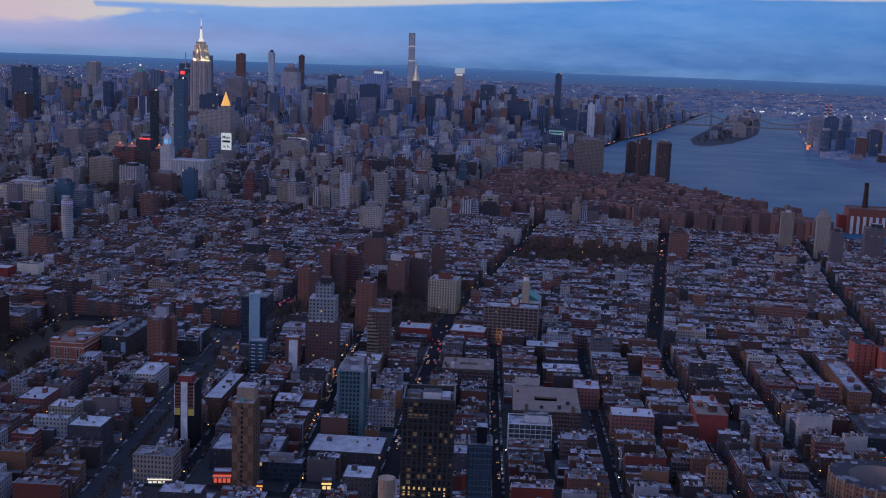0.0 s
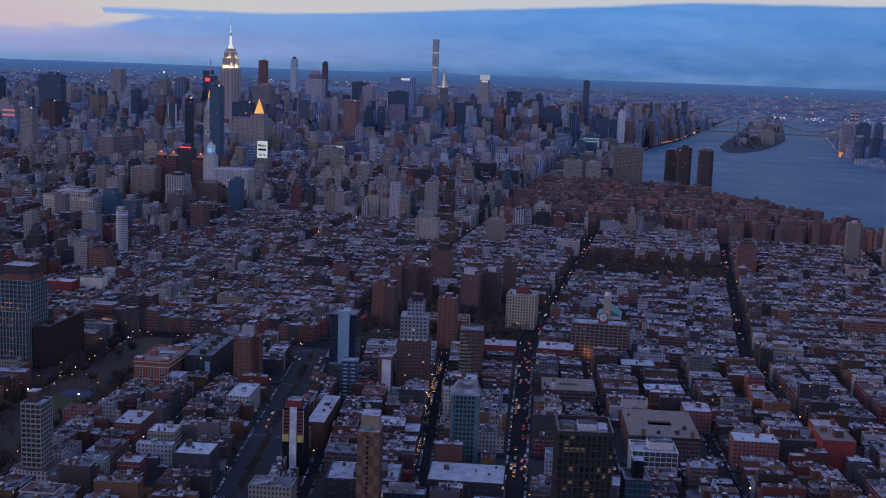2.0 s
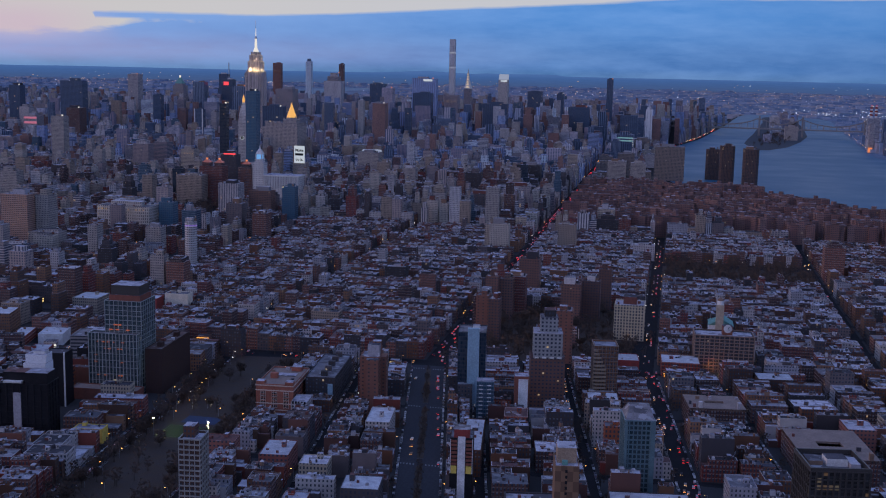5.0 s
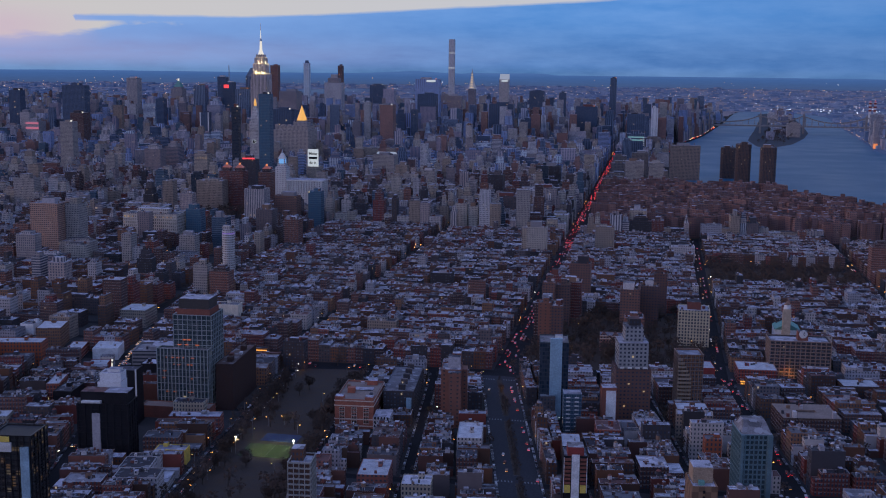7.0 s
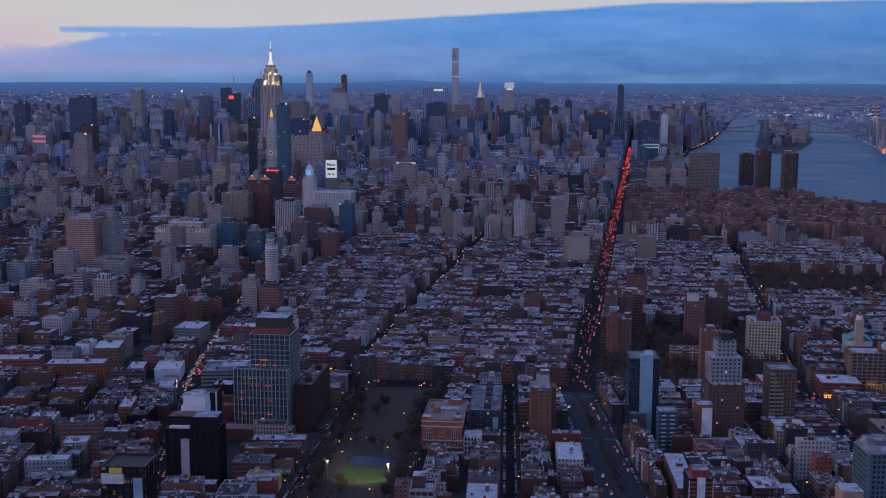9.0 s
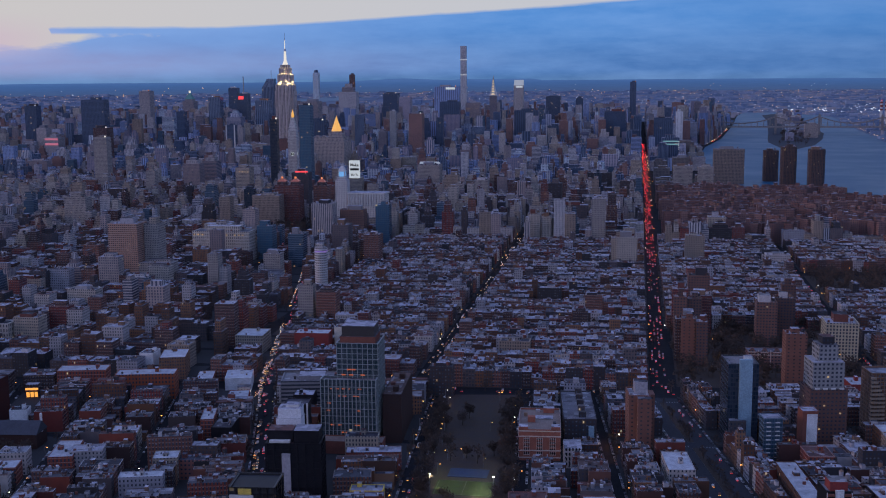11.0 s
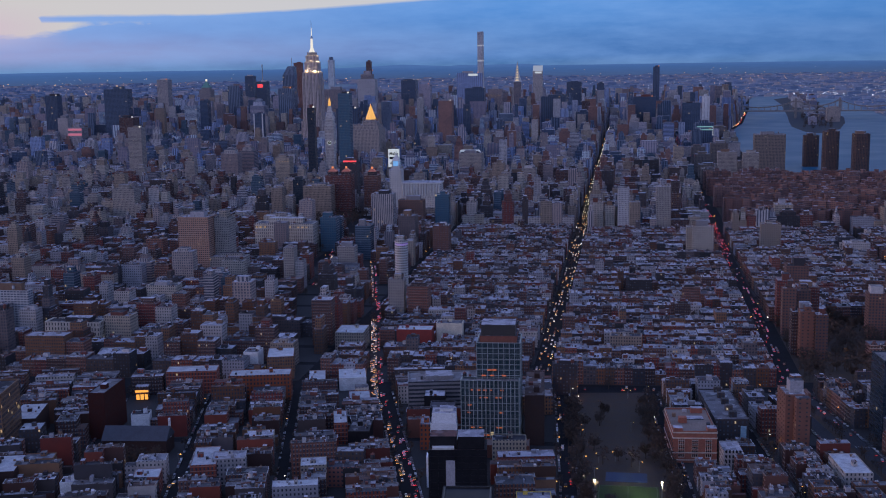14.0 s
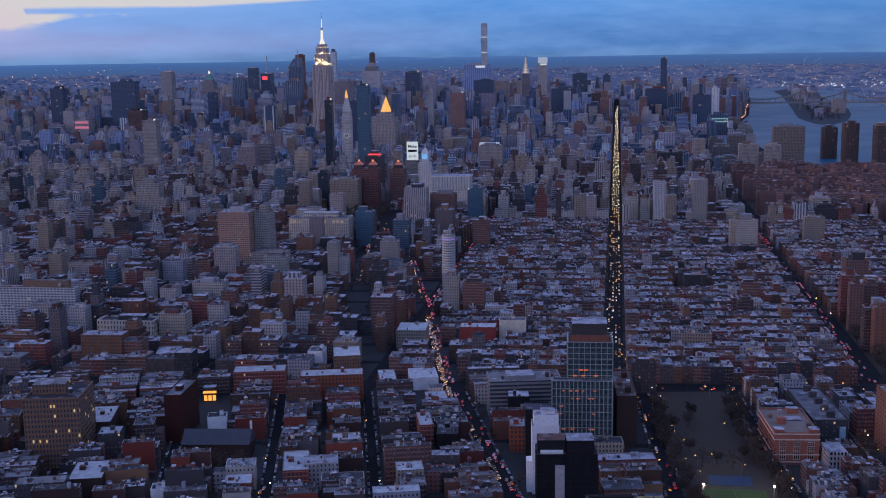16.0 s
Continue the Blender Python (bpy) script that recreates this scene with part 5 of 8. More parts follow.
def add(ob, name, mat, *boxes):
    """Boxes (x, y, w, d, z0, z1), each a part of ob."""
    for x, y, w, d, z0, z1 in boxes:
        Shape().box(x, y, w, d, z0, z1, mat, ROOF if w > 1.2 and d > 1.2 and mat not in (BEIGE, YELLOW) else mat).done(name, ob)


# dark bronze tower with rows of lit rooms
t1 = gridded("office_tower", 1.6, 96.6, 7.3, 7.3, 25.0, 0.17, "dark bronze gridded tower with rows of yellow-lit windows", DIMROOMS, DARKFRAME, 10, 24, 0.2, 0.16)
add(t1, "plant_room", PALE, (0.4, 0.2, 2.6, 2.2, 24.7, 25.7))
add(t1, "plant_room", CLUTTER, (-2.2, 0.8, 1.8, 2.6, 24.7, 25.3), (2.4, -0.4, 1.2, 2.8, 24.7, 25.4))
add(t1, "parapet", DARKFRAME, (0, -3.6, 7.4, 0.2, 24.9, 25.5), (0, 3.6, 7.4, 0.2, 24.9, 25.5), (-3.6, 0, 0.2, 7.0, 24.9, 25.5), (3.6, 0, 0.2, 7.0, 24.9, 25.5))
for i in range(9):
    for z in (11.1, 12.0):
        if rng0.random() < 0.75:
            Shape().box(-3.2 + i * 0.73 + 0.1, -3.7, 0.4, 0.06, z, z + 0.55, LIT_ROOMS).done("lit_window", t1)
# narrow deep-blue glass tower beside it
t2 = gridded("glass_tower", 8.9, 99.0, 3.4, 4.6, 18.2, 0.17, "narrow deep-blue glass tower beside the dark one", BLUE, DARKFRAME, 5, 20, 0.08, 0.08)
add(t2, "plant_room", BLANK, (0.2, 0.3, 1.5, 2.0, 18.0, 20.4))
# brown tower of chequered brick
chk = Nodes("chequered_brown_brick")
cuv = chk.n.new("ShaderNodeSeparateXYZ")
chk.l.new(chk.n.new("ShaderNodeUVMap").outputs[0], cuv.inputs[0])
ca = chk.math("LESS_THAN", chk.math("FRACT", chk.math("DIVIDE", cuv.outputs[1], 3.1)), 0.5)
cb = chk.math("LESS_THAN", chk.math("FRACT", chk.math("DIVIDE", cuv.outputs[0], 1.75)), 0.5)
CHEQUER = chk.set(Base_Color=chk.mix(chk.math("ABSOLUTE", chk.math("SUBTRACT", ca, cb)), (0.20, 0.115, 0.070), (0.125, 0.070, 0.045)), Roughness=0.9)
t3 = tagged(Shape().prism(rect(0, 0, 3.5, 5.6), -0.05, 16.3, CHEQUER, None, 0.15).done("apartment_tower", at=(-33.0, 113.8, 0), turn=0.15), "tall brown brick tower with chequered bands and few windows", "tower")
Shape().flat(rect(0, 0, 3.3, 5.4), 16.1, ROOF).done("roof", t3)
add(t3, "plant_room", PLAIN_TAN, (0, 0.7, 2.8, 3.2, 16.0, 18.4))
add(t3, "water_tank", COPPER, (-0.3, -1.5, 0.8, 0.7, 16.0, 16.7))
for i in range(18):
    Shape().box(-0.12, -2.82, 0.34, 0.06, 1.0 + i * 0.84, 1.45 + i * 0.84, BLANK).done("window", t3)
    for j in range(3):
        Shape().box(1.77, -1.7 + j * 1.7, 0.06, 0.5, 1.0 + i * 0.84, 1.45 + i * 0.84, BLANK).done("window", t3)
keep_clear(-33, 113.8, 3.5, 5.6)
# teal-framed tower
t4 = gridded("apartment_tower", -23.6, 145.5, 5.0, 6.4, 14.3, 0.16, "teal-framed glass apartment tower with a slanted grey roof", PANES, TEALWALL, 7, 17, 0.2, 0.22)
Shape().taper(rect(0, 0, 5.0, 6.4), 14.3, rect(0.3, 1.4, 3.6, 2.6), 15.8, ROOF).done("slanted_roof", t4)
add(t4, "corner_bay", TEALWALL, (2.2, -3.4, 0.8, 0.5, 0, 14.3), (-2.3, -3.35, 0.5, 0.4, 0, 14.3))
# narrow tower with a white stripe, red balconies and a yellow foot
t5 = tagged(Shape().prism(rect(0, 0, 3.8, 4.8), -0.05, 12.4, BLANK, None, 0.1).done("apartment_tower", at=(-52.1, 133.6, 0), turn=0.13), "narrow tower with a white stripe, red balconies and yellow panels", "tower")
Shape().flat(rect(0, 0, 3.6, 4.6), 12.25, ROOF).done("roof", t5)
add(t5, "stripe", PLAIN_WHITE, (0, -2.45, 1.25, 0.3, 0, 12.6))
add(t5, "red_cap", REDPAINT, (0, -0.6, 2.6, 2.8, 12.2, 13.7))
for sx in (-1, 1):
    add(t5, "yellow_panel", YELLOW, (sx * 1.25, -2.5, 0.95, 0.2, 6.3, 7.6))
    add(t5, "white_edge", PLAIN_WHITE, (sx * 1.82, -2.45, 0.1, 0.2, 6.3, 12.2))
    for i in range(7):
        add(t5, "balcony", PLAIN_BRICK, (sx * 1.25, -2.52, 1.0, 0.25, 7.75 + i * 0.65, 8.12 + i * 0.65))
keep_clear(-52.1, 133.6, 3.8, 4.8)
# slab with a pale blue fin
t6 = tagged(Shape().prism(rect(0, 0, 6.0, 7.5), -0.05, 16.4, DARK, None, 0.12).done("apartment_tower", at=(-61.0, 194.0, 0), turn=0.12), "dark glass tower with a blank pale-blue front fin", "tower")
Shape().flat(rect(0, 0, 5.8, 7.3), 16.2, ROOF).done("roof", t6)
add(t6, "blue_fin", PLAIN_BLUE, (0.35, -4.2, 2.5, 0.95, 0, 17.4))
add(t6, "plant_room", PALE, (0.9, -3.0, 1.5, 1.3, 16.1, 17.9))
add(t6, "podium", GREY, (-1.2, -4.6, 3.2, 2.0, 0, 5.2))
keep_clear(-61, 194, 6, 8.5)
t6b = tagged(Shape().box(0, 0, 3.6, 3.4, -0.05, 8.6, BLUE, ROOF, 0.12).done("glass_block", at=(-56.0, 181.5, 0), turn=0.16), "small dark blue block with white balconies", "building")
add(t6b, "balcony", PALE, *[(-0.9 + 1.7 * k, -1.8, 0.8, 0.35, 0.9 + i * 0.85, 1.05 + i * 0.85) for i in range(9) for k in (0, 1)])
keep_clear(-56, 181.5, 3.6, 3.4)
# pale stepped hotel on a brick podium
hotelwall = facade("pale_grey_hotel_wall", [(0.33, 0.33, 0.335)], bay=0.85, storey=0.85, win=(0.5, 0.5), lit=0.02)
t7 = tagged(Shape().box(0, 0, 7.4, 7.0, -0.05, 11.6, PROJECT, ROOF, 0.15).done("hotel", at=(-44.6, 194.0, 0), turn=0.16), "pale grey stepped hotel tower on a dark brick podium", "hotel")
add(t7, "tier", hotelwall, (0, 0.2, 6.2, 6.0, 11.5, 17.0))
add(t7, "tier", hotelwall, (0.2, 0.6, 3.8, 4.6, 16.9, 20.2))
add(t7, "crown", GREY, (0.4, 0.9, 2.4, 3.0, 20.1, 21.6))
add(t7, "balcony", PALE, *[(-2.4 + 1.6 * k, -3.6, 0.9, 0.3, 11.7, 12.0) for k in range(4)])
t7b = tagged(Shape().box(0, 0, 3.0, 3.4, -0.05, 9.4, PLAIN_BRICK, ROOF, 0.1).done("apartment_block", at=(-48.8, 184.6, 0), turn=0.16), "brick block with a tall blank white side wall", "building")
add(t7b, "white_wall", PLAIN_WHITE, (0.3, -1.75, 2.0, 0.12, 1.5, 8.8))
keep_clear(-44.6, 194, 8, 8), keep_clear(-48.8, 184.6, 3, 3.4)
# plain red estate tower and the terraced tower before it
tower(-45.0, 234.5, 4.8, 5.0, 13.4, ESTATE, "flat", "plain red brick estate tower with a round tank", 0.05)
t9 = gridded("apartment_tower", -32.6, 201.0, 5.2, 5.6, 13.4, 0.16, "brown apartment tower with tan terraced corner balconies", TAN, BALCONY, 6, 16, 0.1, 0.1)
for i in range(15):
    w9 = 2.8 - max(0, i - 9) * 0.38
    add(t9, "terrace", PLAIN_TAN, (-2.7 + w9 / 2, -3.0, w9, 0.9, 0.5 + i * 0.84, 0.85 + i * 0.84))
BUFF = plain("buff_stone_trim", [(0.52, 0.42, 0.36)], scale=1.0)
# brick school with pale gables among the estate trees
school = tagged(Shape().box(0, 0, 11.0, 4.6, -0.05, 4.2, ROSY, ROOF, 0.12).done("school_building", at=(-48.5, 254.0, 0), turn=0.06), "red brick school with pale stone gables", "school")
for i in range(4):
    gx = -4.5 + i * 3.0
    Shape().taper(rect(gx, -2.2, 1.9, 0.5), 4.1, rect(gx, -2.2, 0.3, 0.4), 5.3, ROSY).done("gable", school)
    Shape().box(gx, -2.5, 1.9, 0.12, 4.05, 4.25, BUFF).done("gable_sill", school)
    Shape().box(gx + 1.5, -2.35, 0.22, 0.14, 0, 4.6, BUFF).done("pilaster", school)
Shape().box(0, -2.36, 11.1, 0.14, 3.3, 3.5, BUFF).done("cornice", school)
keep_clear(-48.5, 254, 11, 5)
# red-brown estate tower by the park
t10 = tower(-81.2, 184.0, 4.2, 6.4, 11.8, ESTATE, "flat", "plain red-brown brick estate tower beside bare trees", 0.12)
add(t10, "front_wing", ESTATE, (0.75, -4.1, 2.6, 1.9, 0, 11.6))
add(t10, "side_wing", ESTATE, (2.6, 0.8, 1.2, 3.2, 0, 11.3))
add(t10, "stair_tower", ESTATE, (0.9, 1.9, 1.8, 1.7, 11.5, 14.2))
keep_clear(-79, 184, 8, 12)
SCHOOL_BRICK = plain("orange_red_school_brick", [(0.29, 0.105, 0.072)], scale=1.0)
# red school with pale stone trim
t12 = tagged(Shape().box(0, 0, 8.0, 14.5, -0.05, 6.2, SCHOOL_BRICK, BEIGE, 0.25).done("school_building", at=(-100.3, 181.5, 0), turn=0.08), "red brick school with pale stone pilasters and cornice", "school")
for z in (0.5, 1.9, 4.7, 5.75):
    add(t12, "cornice", BUFF, (0, -7.3, 8.1, 0.14, z, z + 0.2), (4.03, 0, 0.14, 14.5, z, z + 0.2), (-4.03, 0, 0.14, 14.5, z, z + 0.2))
for k in range(3):
    for i in range(4):
        add(t12, "pilaster", BUFF, (-2.5 + k * 2.5 + (i - 1.5) * 0.36, -7.28, 0.06, 0.1, 1.0, 4.6))
    for i in range(5):
        add(t12, "window_rail", BUFF, (-2.5 + k * 2.5, -7.28, 1.15, 0.08, 1.1 + i * 0.8, 1.18 + i * 0.8))
        for j in range(3):
            add(t12, "window", BLANK, (-2.5 + k * 2.5 + (j - 1) * 0.36, -7.26, 0.26, 0.06, 1.25 + i * 0.7, 1.7 + i * 0.7))
for i in range(12):
    for j in range(4):
        for sx in (-4.02, 4.02):
            add(t12, "window", BLANK, (sx, -6.4 + i * 1.16, 0.06, 0.5, 1.1 + j * 1.0, 1.7 + j * 1.0))
for sx in (-3.1, 3.1):
    add(t12, "end_pavilion", SCHOOL_BRICK, (sx, -6.3, 1.7, 1.9, 5.9, 6.7))
add(t12, "roof_hut", SCHOOL_BRICK, (-1.6, -1.2, 1.5, 1.2, 5.9, 7.0), (1.8, 5.2, 2.2, 1.4, 5.9, 6.9))
add(t12, "roof_vent", CLUTTER, (-2.8, 2.4, 0.7, 0.7, 5.9, 6.6), (2.9, -3.4, 0.6, 0.9, 5.9, 6.5), (-0.4, 5.4, 0.8, 0.6, 5.9, 6.4))
add(t12, "light_well", BLANK, (0.6, 1.5, 4.0, 2.2, 5.9, 6.0))
keep_clear(-100.3, 181.5, 9, 15), keep_clear(-99.6, 170.4, 8, 7)
t13 = tagged(Shape().box(0, 0, 6.4, 20.5, -0.05, 6.0, GREY, ROOF, 0.15).done("apartment_building", at=(-93.4, 193.0, 0), turn=0.10), "long grey brick apartment building with a pale roof", "building")
add(t13, "stair_bulkhead", GREY, *[(0.5, -8 + i * 4.2, 1.4, 1.1, 5.8, 6.9) for i in range(5)])
add(t13, "painted_wall", PLAIN_BLUE, (2.2, -10.3, 1.1, 0.1, 0.8, 4.6))
keep_clear(-93.4, 193, 6.4, 20)
t14 = tagged(Shape().box(0, 0, 3.4, 5.6, -0.05, 3.9, WHITE, ROOF, 0.12).done("town_building", at=(-93.4, 173.4, 0), turn=0.10), "small white building with rows of dark windows", "building")
add(t14, "window", BLANK, *[(-1.2 + k * 0.6, -2.83, 0.26, 0.06, 0.6 + i * 0.95, 1.15 + i * 0.95) for k in range(5) for i in range(4)])
keep_clear(-93.4, 173.4, 3.4, 5.6)
tagged(Shape().box(0, 0, 1.7, 1.7, -0.05, 2.8, WHITE, ROOF, 0.08).done("town_building", at=(-89.6, 171.6, 0), turn=0.1), "very small white building by the playground", "building")
keep_clear(-89.6, 171.6, 1.7, 1.7)
# slim balconied tower
t16 = gridded("apartment_tower", -92.2, 115.6, 3.4, 4.4, 14.4, 0.1, "slim tan-grey tower with pale wrap-round balconies", TAN, BALCONY_PALE, 4, 17, 0.1, 0.24)
add(t16, "crown", TAN, (-0.6, 0.6, 1.8, 2.2, 14.1, 16.0))
add(t16, "podium", WHITE, (0, 0, 6.5, 7.0, 0, 3.2))
# glass tower with brown crown, and its lower wings
t17 = gridded("glass_tower", -137.1, 184.2, 8.4, 7.6, 20.5, 0.05, "gridded glass tower with a brown rooftop block", PANES, PALEFRAME, 8, 19, 0.12, 0.12)
add(t17, "plant_room", PLAIN_BRICK, (-0.1, 0.3, 7.2, 6.0, 20.2, 21.6))
add(t17, "plant_room", DARKFRAME, (-0.1, 0.4, 6.6, 5.4, 21.5, 23.7))
for k in range(5):
    Shape().box(rng0.uniform(-3.4, 1.5), -3.98, 0.8, 0.06, 13.9 + k % 2 * 1.1, 14.15 + k % 2 * 1.1, AMBER_ROOM).done("lit_window", t17)
t18 = gridded("glass_wing", -138.4, 179.2, 11.2, 2.3, 13.6, 0.05, "lower glass wing in front of the gridded tower", PANES, PALEFRAME, 14, 9, 0.16, 0.08)
for k in range(22):
    z = 2.6 + rng0.choice((0, 1, 3, 4, 5, 5, 6)) * 1.5
    Shape().box(rng0.choice((rng0.uniform(-4.6, 0.6), rng0.uniform(1.4, 2.4))), -1.22, rng0.choice((0.35, 0.7, 0.7)), 0.06, z, z + 0.2, AMBER_ROOM).done("lit_window", t18)
t19 = tagged(Shape().box(0, 0, 3.8, 18, -0.05, 10.2, DARKBROWN, TAR_ROOF, 0.15).done("apartment_building", at=(-130.6, 189.5, 0), turn=0.07), "dark red-brown building along the park street", "building")
add(t19, "stair_bulkhead", DARKBROWN, (0.4, -5.5, 1.1, 1.6, 9.9, 11.0), (0.4, 4.5, 1.1, 1.6, 9.9, 11.0))
add(t19, "roof_unit", CLUTTER, (-0.8, -1.0, 0.9, 1.1, 9.9, 10.6), (0.9, 0.6, 0.7, 0.9, 9.9, 10.5))
tagged(Shape().box(0, 0, 15, 4.0, -0.05, 2.6, PLAIN_BRICK, BEIGE, 0.15).done("low_building", at=(-138, 174.5, 0), turn=0.05), "low red brick building at the tower's foot", "building")
keep_clear(-138, 184, 16, 22), keep_clear(-130.6, 190, 4, 18)
RIBBON = facade("ribbon_window_wall", [(0.25, 0.24, 0.25)], bay=40.0, storey=0.85, win=(0.995, 0.46), glass=(0.03, 0.035, 0.05), lit=0.0)
tower(-151.0, 199.5, 15, 8, 8.2, RIBBON, "flat", "long pale ribbon-windowed apartment building", 0.2)
# white stacked building and its black neighbour
t22 = tagged(Shape().box(0, 0, 4.6, 3.8, -0.05, 12.2, GALLERY_WHITE, ROOF, 0.12).done("gallery_building", at=(-144.0, 157.4, 0), turn=0.12), "white blank-walled gallery with a stacked white top box", "building")
add(t22, "upper_box", GALLERY_WHITE, (0.1, 0.2, 4.2, 3.2, 12.0, 13.9))
add(t22, "roof_plant", PALE, (0.5, 0.5, 2.4, 2.0, 13.8, 14.4))
add(t22, "side_box", GALLERY_WHITE, (-2.7, 0.4, 1.0, 2.6, 0, 5.6))
t23 = gridded("office_block", -140.0, 147.2, 9.4, 5.2, 11.2, 0.12, "near-black office block in front of the white gallery", BLANK, BLANK, 7, 10, 0.3, 0.2)
add(t23, "upper_box", BLANK, (2.2, 0.3, 4.4, 3.8, 11.0, 13.2), (-2.4, 0.6, 4.4, 3.4, 11.0, 13.1))
add(t23, "roof_terrace", PALE, (-2.4, -1.6, 3.6, 1.1, 11.0, 11.5))
add(t23, "grey_side", CLUTTER, (-1.2, -2.75, 1.5, 0.3, 0, 9.5))
t23b = tagged(Shape().box(0, 0, 4.6, 4.4, -0.05, 11.6, BLANK, ROOF, 0.15).done("office_block", at=(-146.0, 168.5, 0), turn=0.12), "black glass office box with a pale corner edge", "building")
add(t23b, "pale_edge", PALE, (2.25, -2.25, 0.3, 0.2, 0, 11.8))
keep_clear(-144.0, 157.4, 6, 5), keep_clear(-140, 147.2, 10, 6), keep_clear(-146, 168.5, 5, 5)
# dark hotel with a white strip
t24 = gridded("hotel", -132.4, 104.5, 6.2, 5.6, 19.6, 0.1, "dark hotel tower with a tall white side strip", DIMROOMS, BLANK, 6, 21, 0.12, 0.1)
Shape().flat(rect(0, 0, 5.8, 5.2), 19.42, BLANK).done("roof_deck", t24)
add(t24, "white_strip", PLAIN_BLUE, (2.2, -3.0, 1.3, 0.3, 0, 18.0))
add(t24, "terrace", PALE, (-1.4, -2.9, 3.2, 0.5, 17.2, 18.6))
add(t24, "yellow_sign", YELLOW, (-0.9, -3.1, 1.8, 0.1, 18.7, 19.5))
# brown loft at the south-west
BROWN_LOFT = facade("brown_loft_brick", [(0.23, 0.125, 0.070)], bay=0.6, storey=0.95, win=(0.5, 0.6), lit=0.05, shine=0.5)
WORDS["brown_loft_brick"] = "brown brick"
tower(-235.6, 164.0, 10.2, 11.0, 13.4, BROWN_LOFT, "flat", "brown corner loft with lit upper windows", 0.2)


# school blocks round a sunken court
def court_building(x, y, w, d, h, turn, label):
    ob = tagged(Shape().prism(rect(0, 0, w, d), -0.05, h, BRICK, None, 0.0).done("school_building", at=(x, y, 0), turn=turn), label, "school")
    cw, cd = w * 0.34, d * 0.16
    for bx, by, bw, bd in ((0, -d * .25 - cd / 4, w, d / 2 - cd / 2), (0, d * .25 + cd / 4, w, d / 2 - cd / 2), (-w / 4 - cw / 4, 0, w / 2 - cw / 2, cd), (w / 4 + cw / 4, 0, w / 2 - cw / 2, cd)):
        Shape().box(bx, by, bw, bd, h - 0.4, h, BEIGE, BEIGE).done("roof_deck", ob)
    for i in range(7):
        Shape().box(rng0.uniform(-.45, .45) * w, rng0.choice((-1, 1)) * rng0.uniform(.15, .45) * d, rng0.uniform(.3, .9), rng0.uniform(.3, .8), h - 0.1, h + rng0.uniform(.2, .8), CLUTTER).done("roof_unit", ob)
    Shape().box(-w * 0.3, -d / 2 + 0.5, 0.7, 0.8, h - 0.1, h + 1.3, CLUTTER).done("stair_bulkhead", ob)
    Shape().box(w * 0.38, -d / 2 + 0.5, 0.7, 0.8, h - 0.1, h + 1.3, CLUTTER).done("stair_bulkhead", ob)
    keep_clear(x, y, w, d)


court_building(-9.0, 191.8, 11.6, 10.0, 4.5, 0.14, "low school with a beige roof round a sunken court")
court_building(11.4, 168.2, 13.6, 17.5, 4.8, 0.14, "low school with a beige roof round a sunken court")
t26 = gridded("apartment_building", -5.6, 237.4, 14.2, 6.6, 9.2, 0.06, "brown brick building of stacked balconies with a rooftop clock", GREY, BALCONY, 12, 11, 0.22, 0.24)
add(t26, "plant_room", PLAIN_BRICK, (0.8, 0, 2.4, 2.4, 9.0, 11.2))
clock_face(t26, 0.8, -1.35, 10.6, 1.0, 0.0, False)
t27 = tagged(Shape().box(0, 0, 2.0, 2.0, -0.05, 10.8, SANDSTONE, SANDSTONE, 0.08).done("church", at=(-5.5, 265.5, 0)), "sandstone church tower with a dark dome and green nave", "church")
Shape().prism(ring(0, 0, 0.85, 10), 10.7, 11.9, PLAIN_WHITE, PALE).done("belfry", t27)
Shape().taper(ring(0, 0, 0.9, 10), 11.9, ring(0, 0, 0.25, 10), 12.7, CLUTTER).done("dome", t27)
add(t27, "nave", PLAIN_WHITE, (0.5, 4.5, 6.5, 7, 0, 4.8))
Shape().taper(rect(0.5, 4.5, 6.8, 7.2), 4.8, rect(0.5, 4.5, 0.3, 7.2), 6.6, COPPER).done("nave_roof", t27)
keep_clear(-5.2, 268, 8, 9)
creamgrid = facade("cream_window_grid", [(0.56, 0.48, 0.34)], bay=0.8, storey=0.85, win=(0.52, 0.6), lit=0.01)
tower(-29.6, 266.0, 8.2, 8.2, 9.8, creamgrid, "flat", "cream brick block with a regular window grid")
t29 = tagged(Shape().box(0, 0, 6.2, 8.6, -0.05, 6.0, REDPAINT, BEIGE, 0.12).done("apartment_building", at=(44.2, 168.0, 0), turn=0.14), "red painted building with a blank side wall", "building")
add(t29, "stair_bulkhead", TAN, (0.5, -1.0, 1.6, 2.0, 5.8, 7.2), (-1.5, 2.0, 1.2, 1.4, 5.8, 6.8))
keep_clear(44.2, 168, 6.2, 8.6)
ORANGE = plain("orange_red_brick", [(0.30, 0.085, 0.065)], scale=1.0)
for ax, ay, aw, ad, ah in ((82.0, 226.5, 5.0, 6.0, 9.2), (88.0, 223.0, 5.5, 6.5, 8.6)):
    ob = tagged(Shape().box(0, 0, aw, ad, -0.05, ah, ORANGE, ROOF, 0.15).done("estate_tower", at=(ax, ay, 0), turn=0.1), "orange-red brick estate tower with blank end wall", "tower")
    add(ob, "window", BLANK, *[(-aw * .3 + k * aw * .3, -ad / 2 - 0.02, 0.3, 0.06, 1 + i * .85, 1.4 + i * .85) for i in range(int(ah / .9)) for k in range(3)])
    keep_clear(ax, ay, aw, ad)
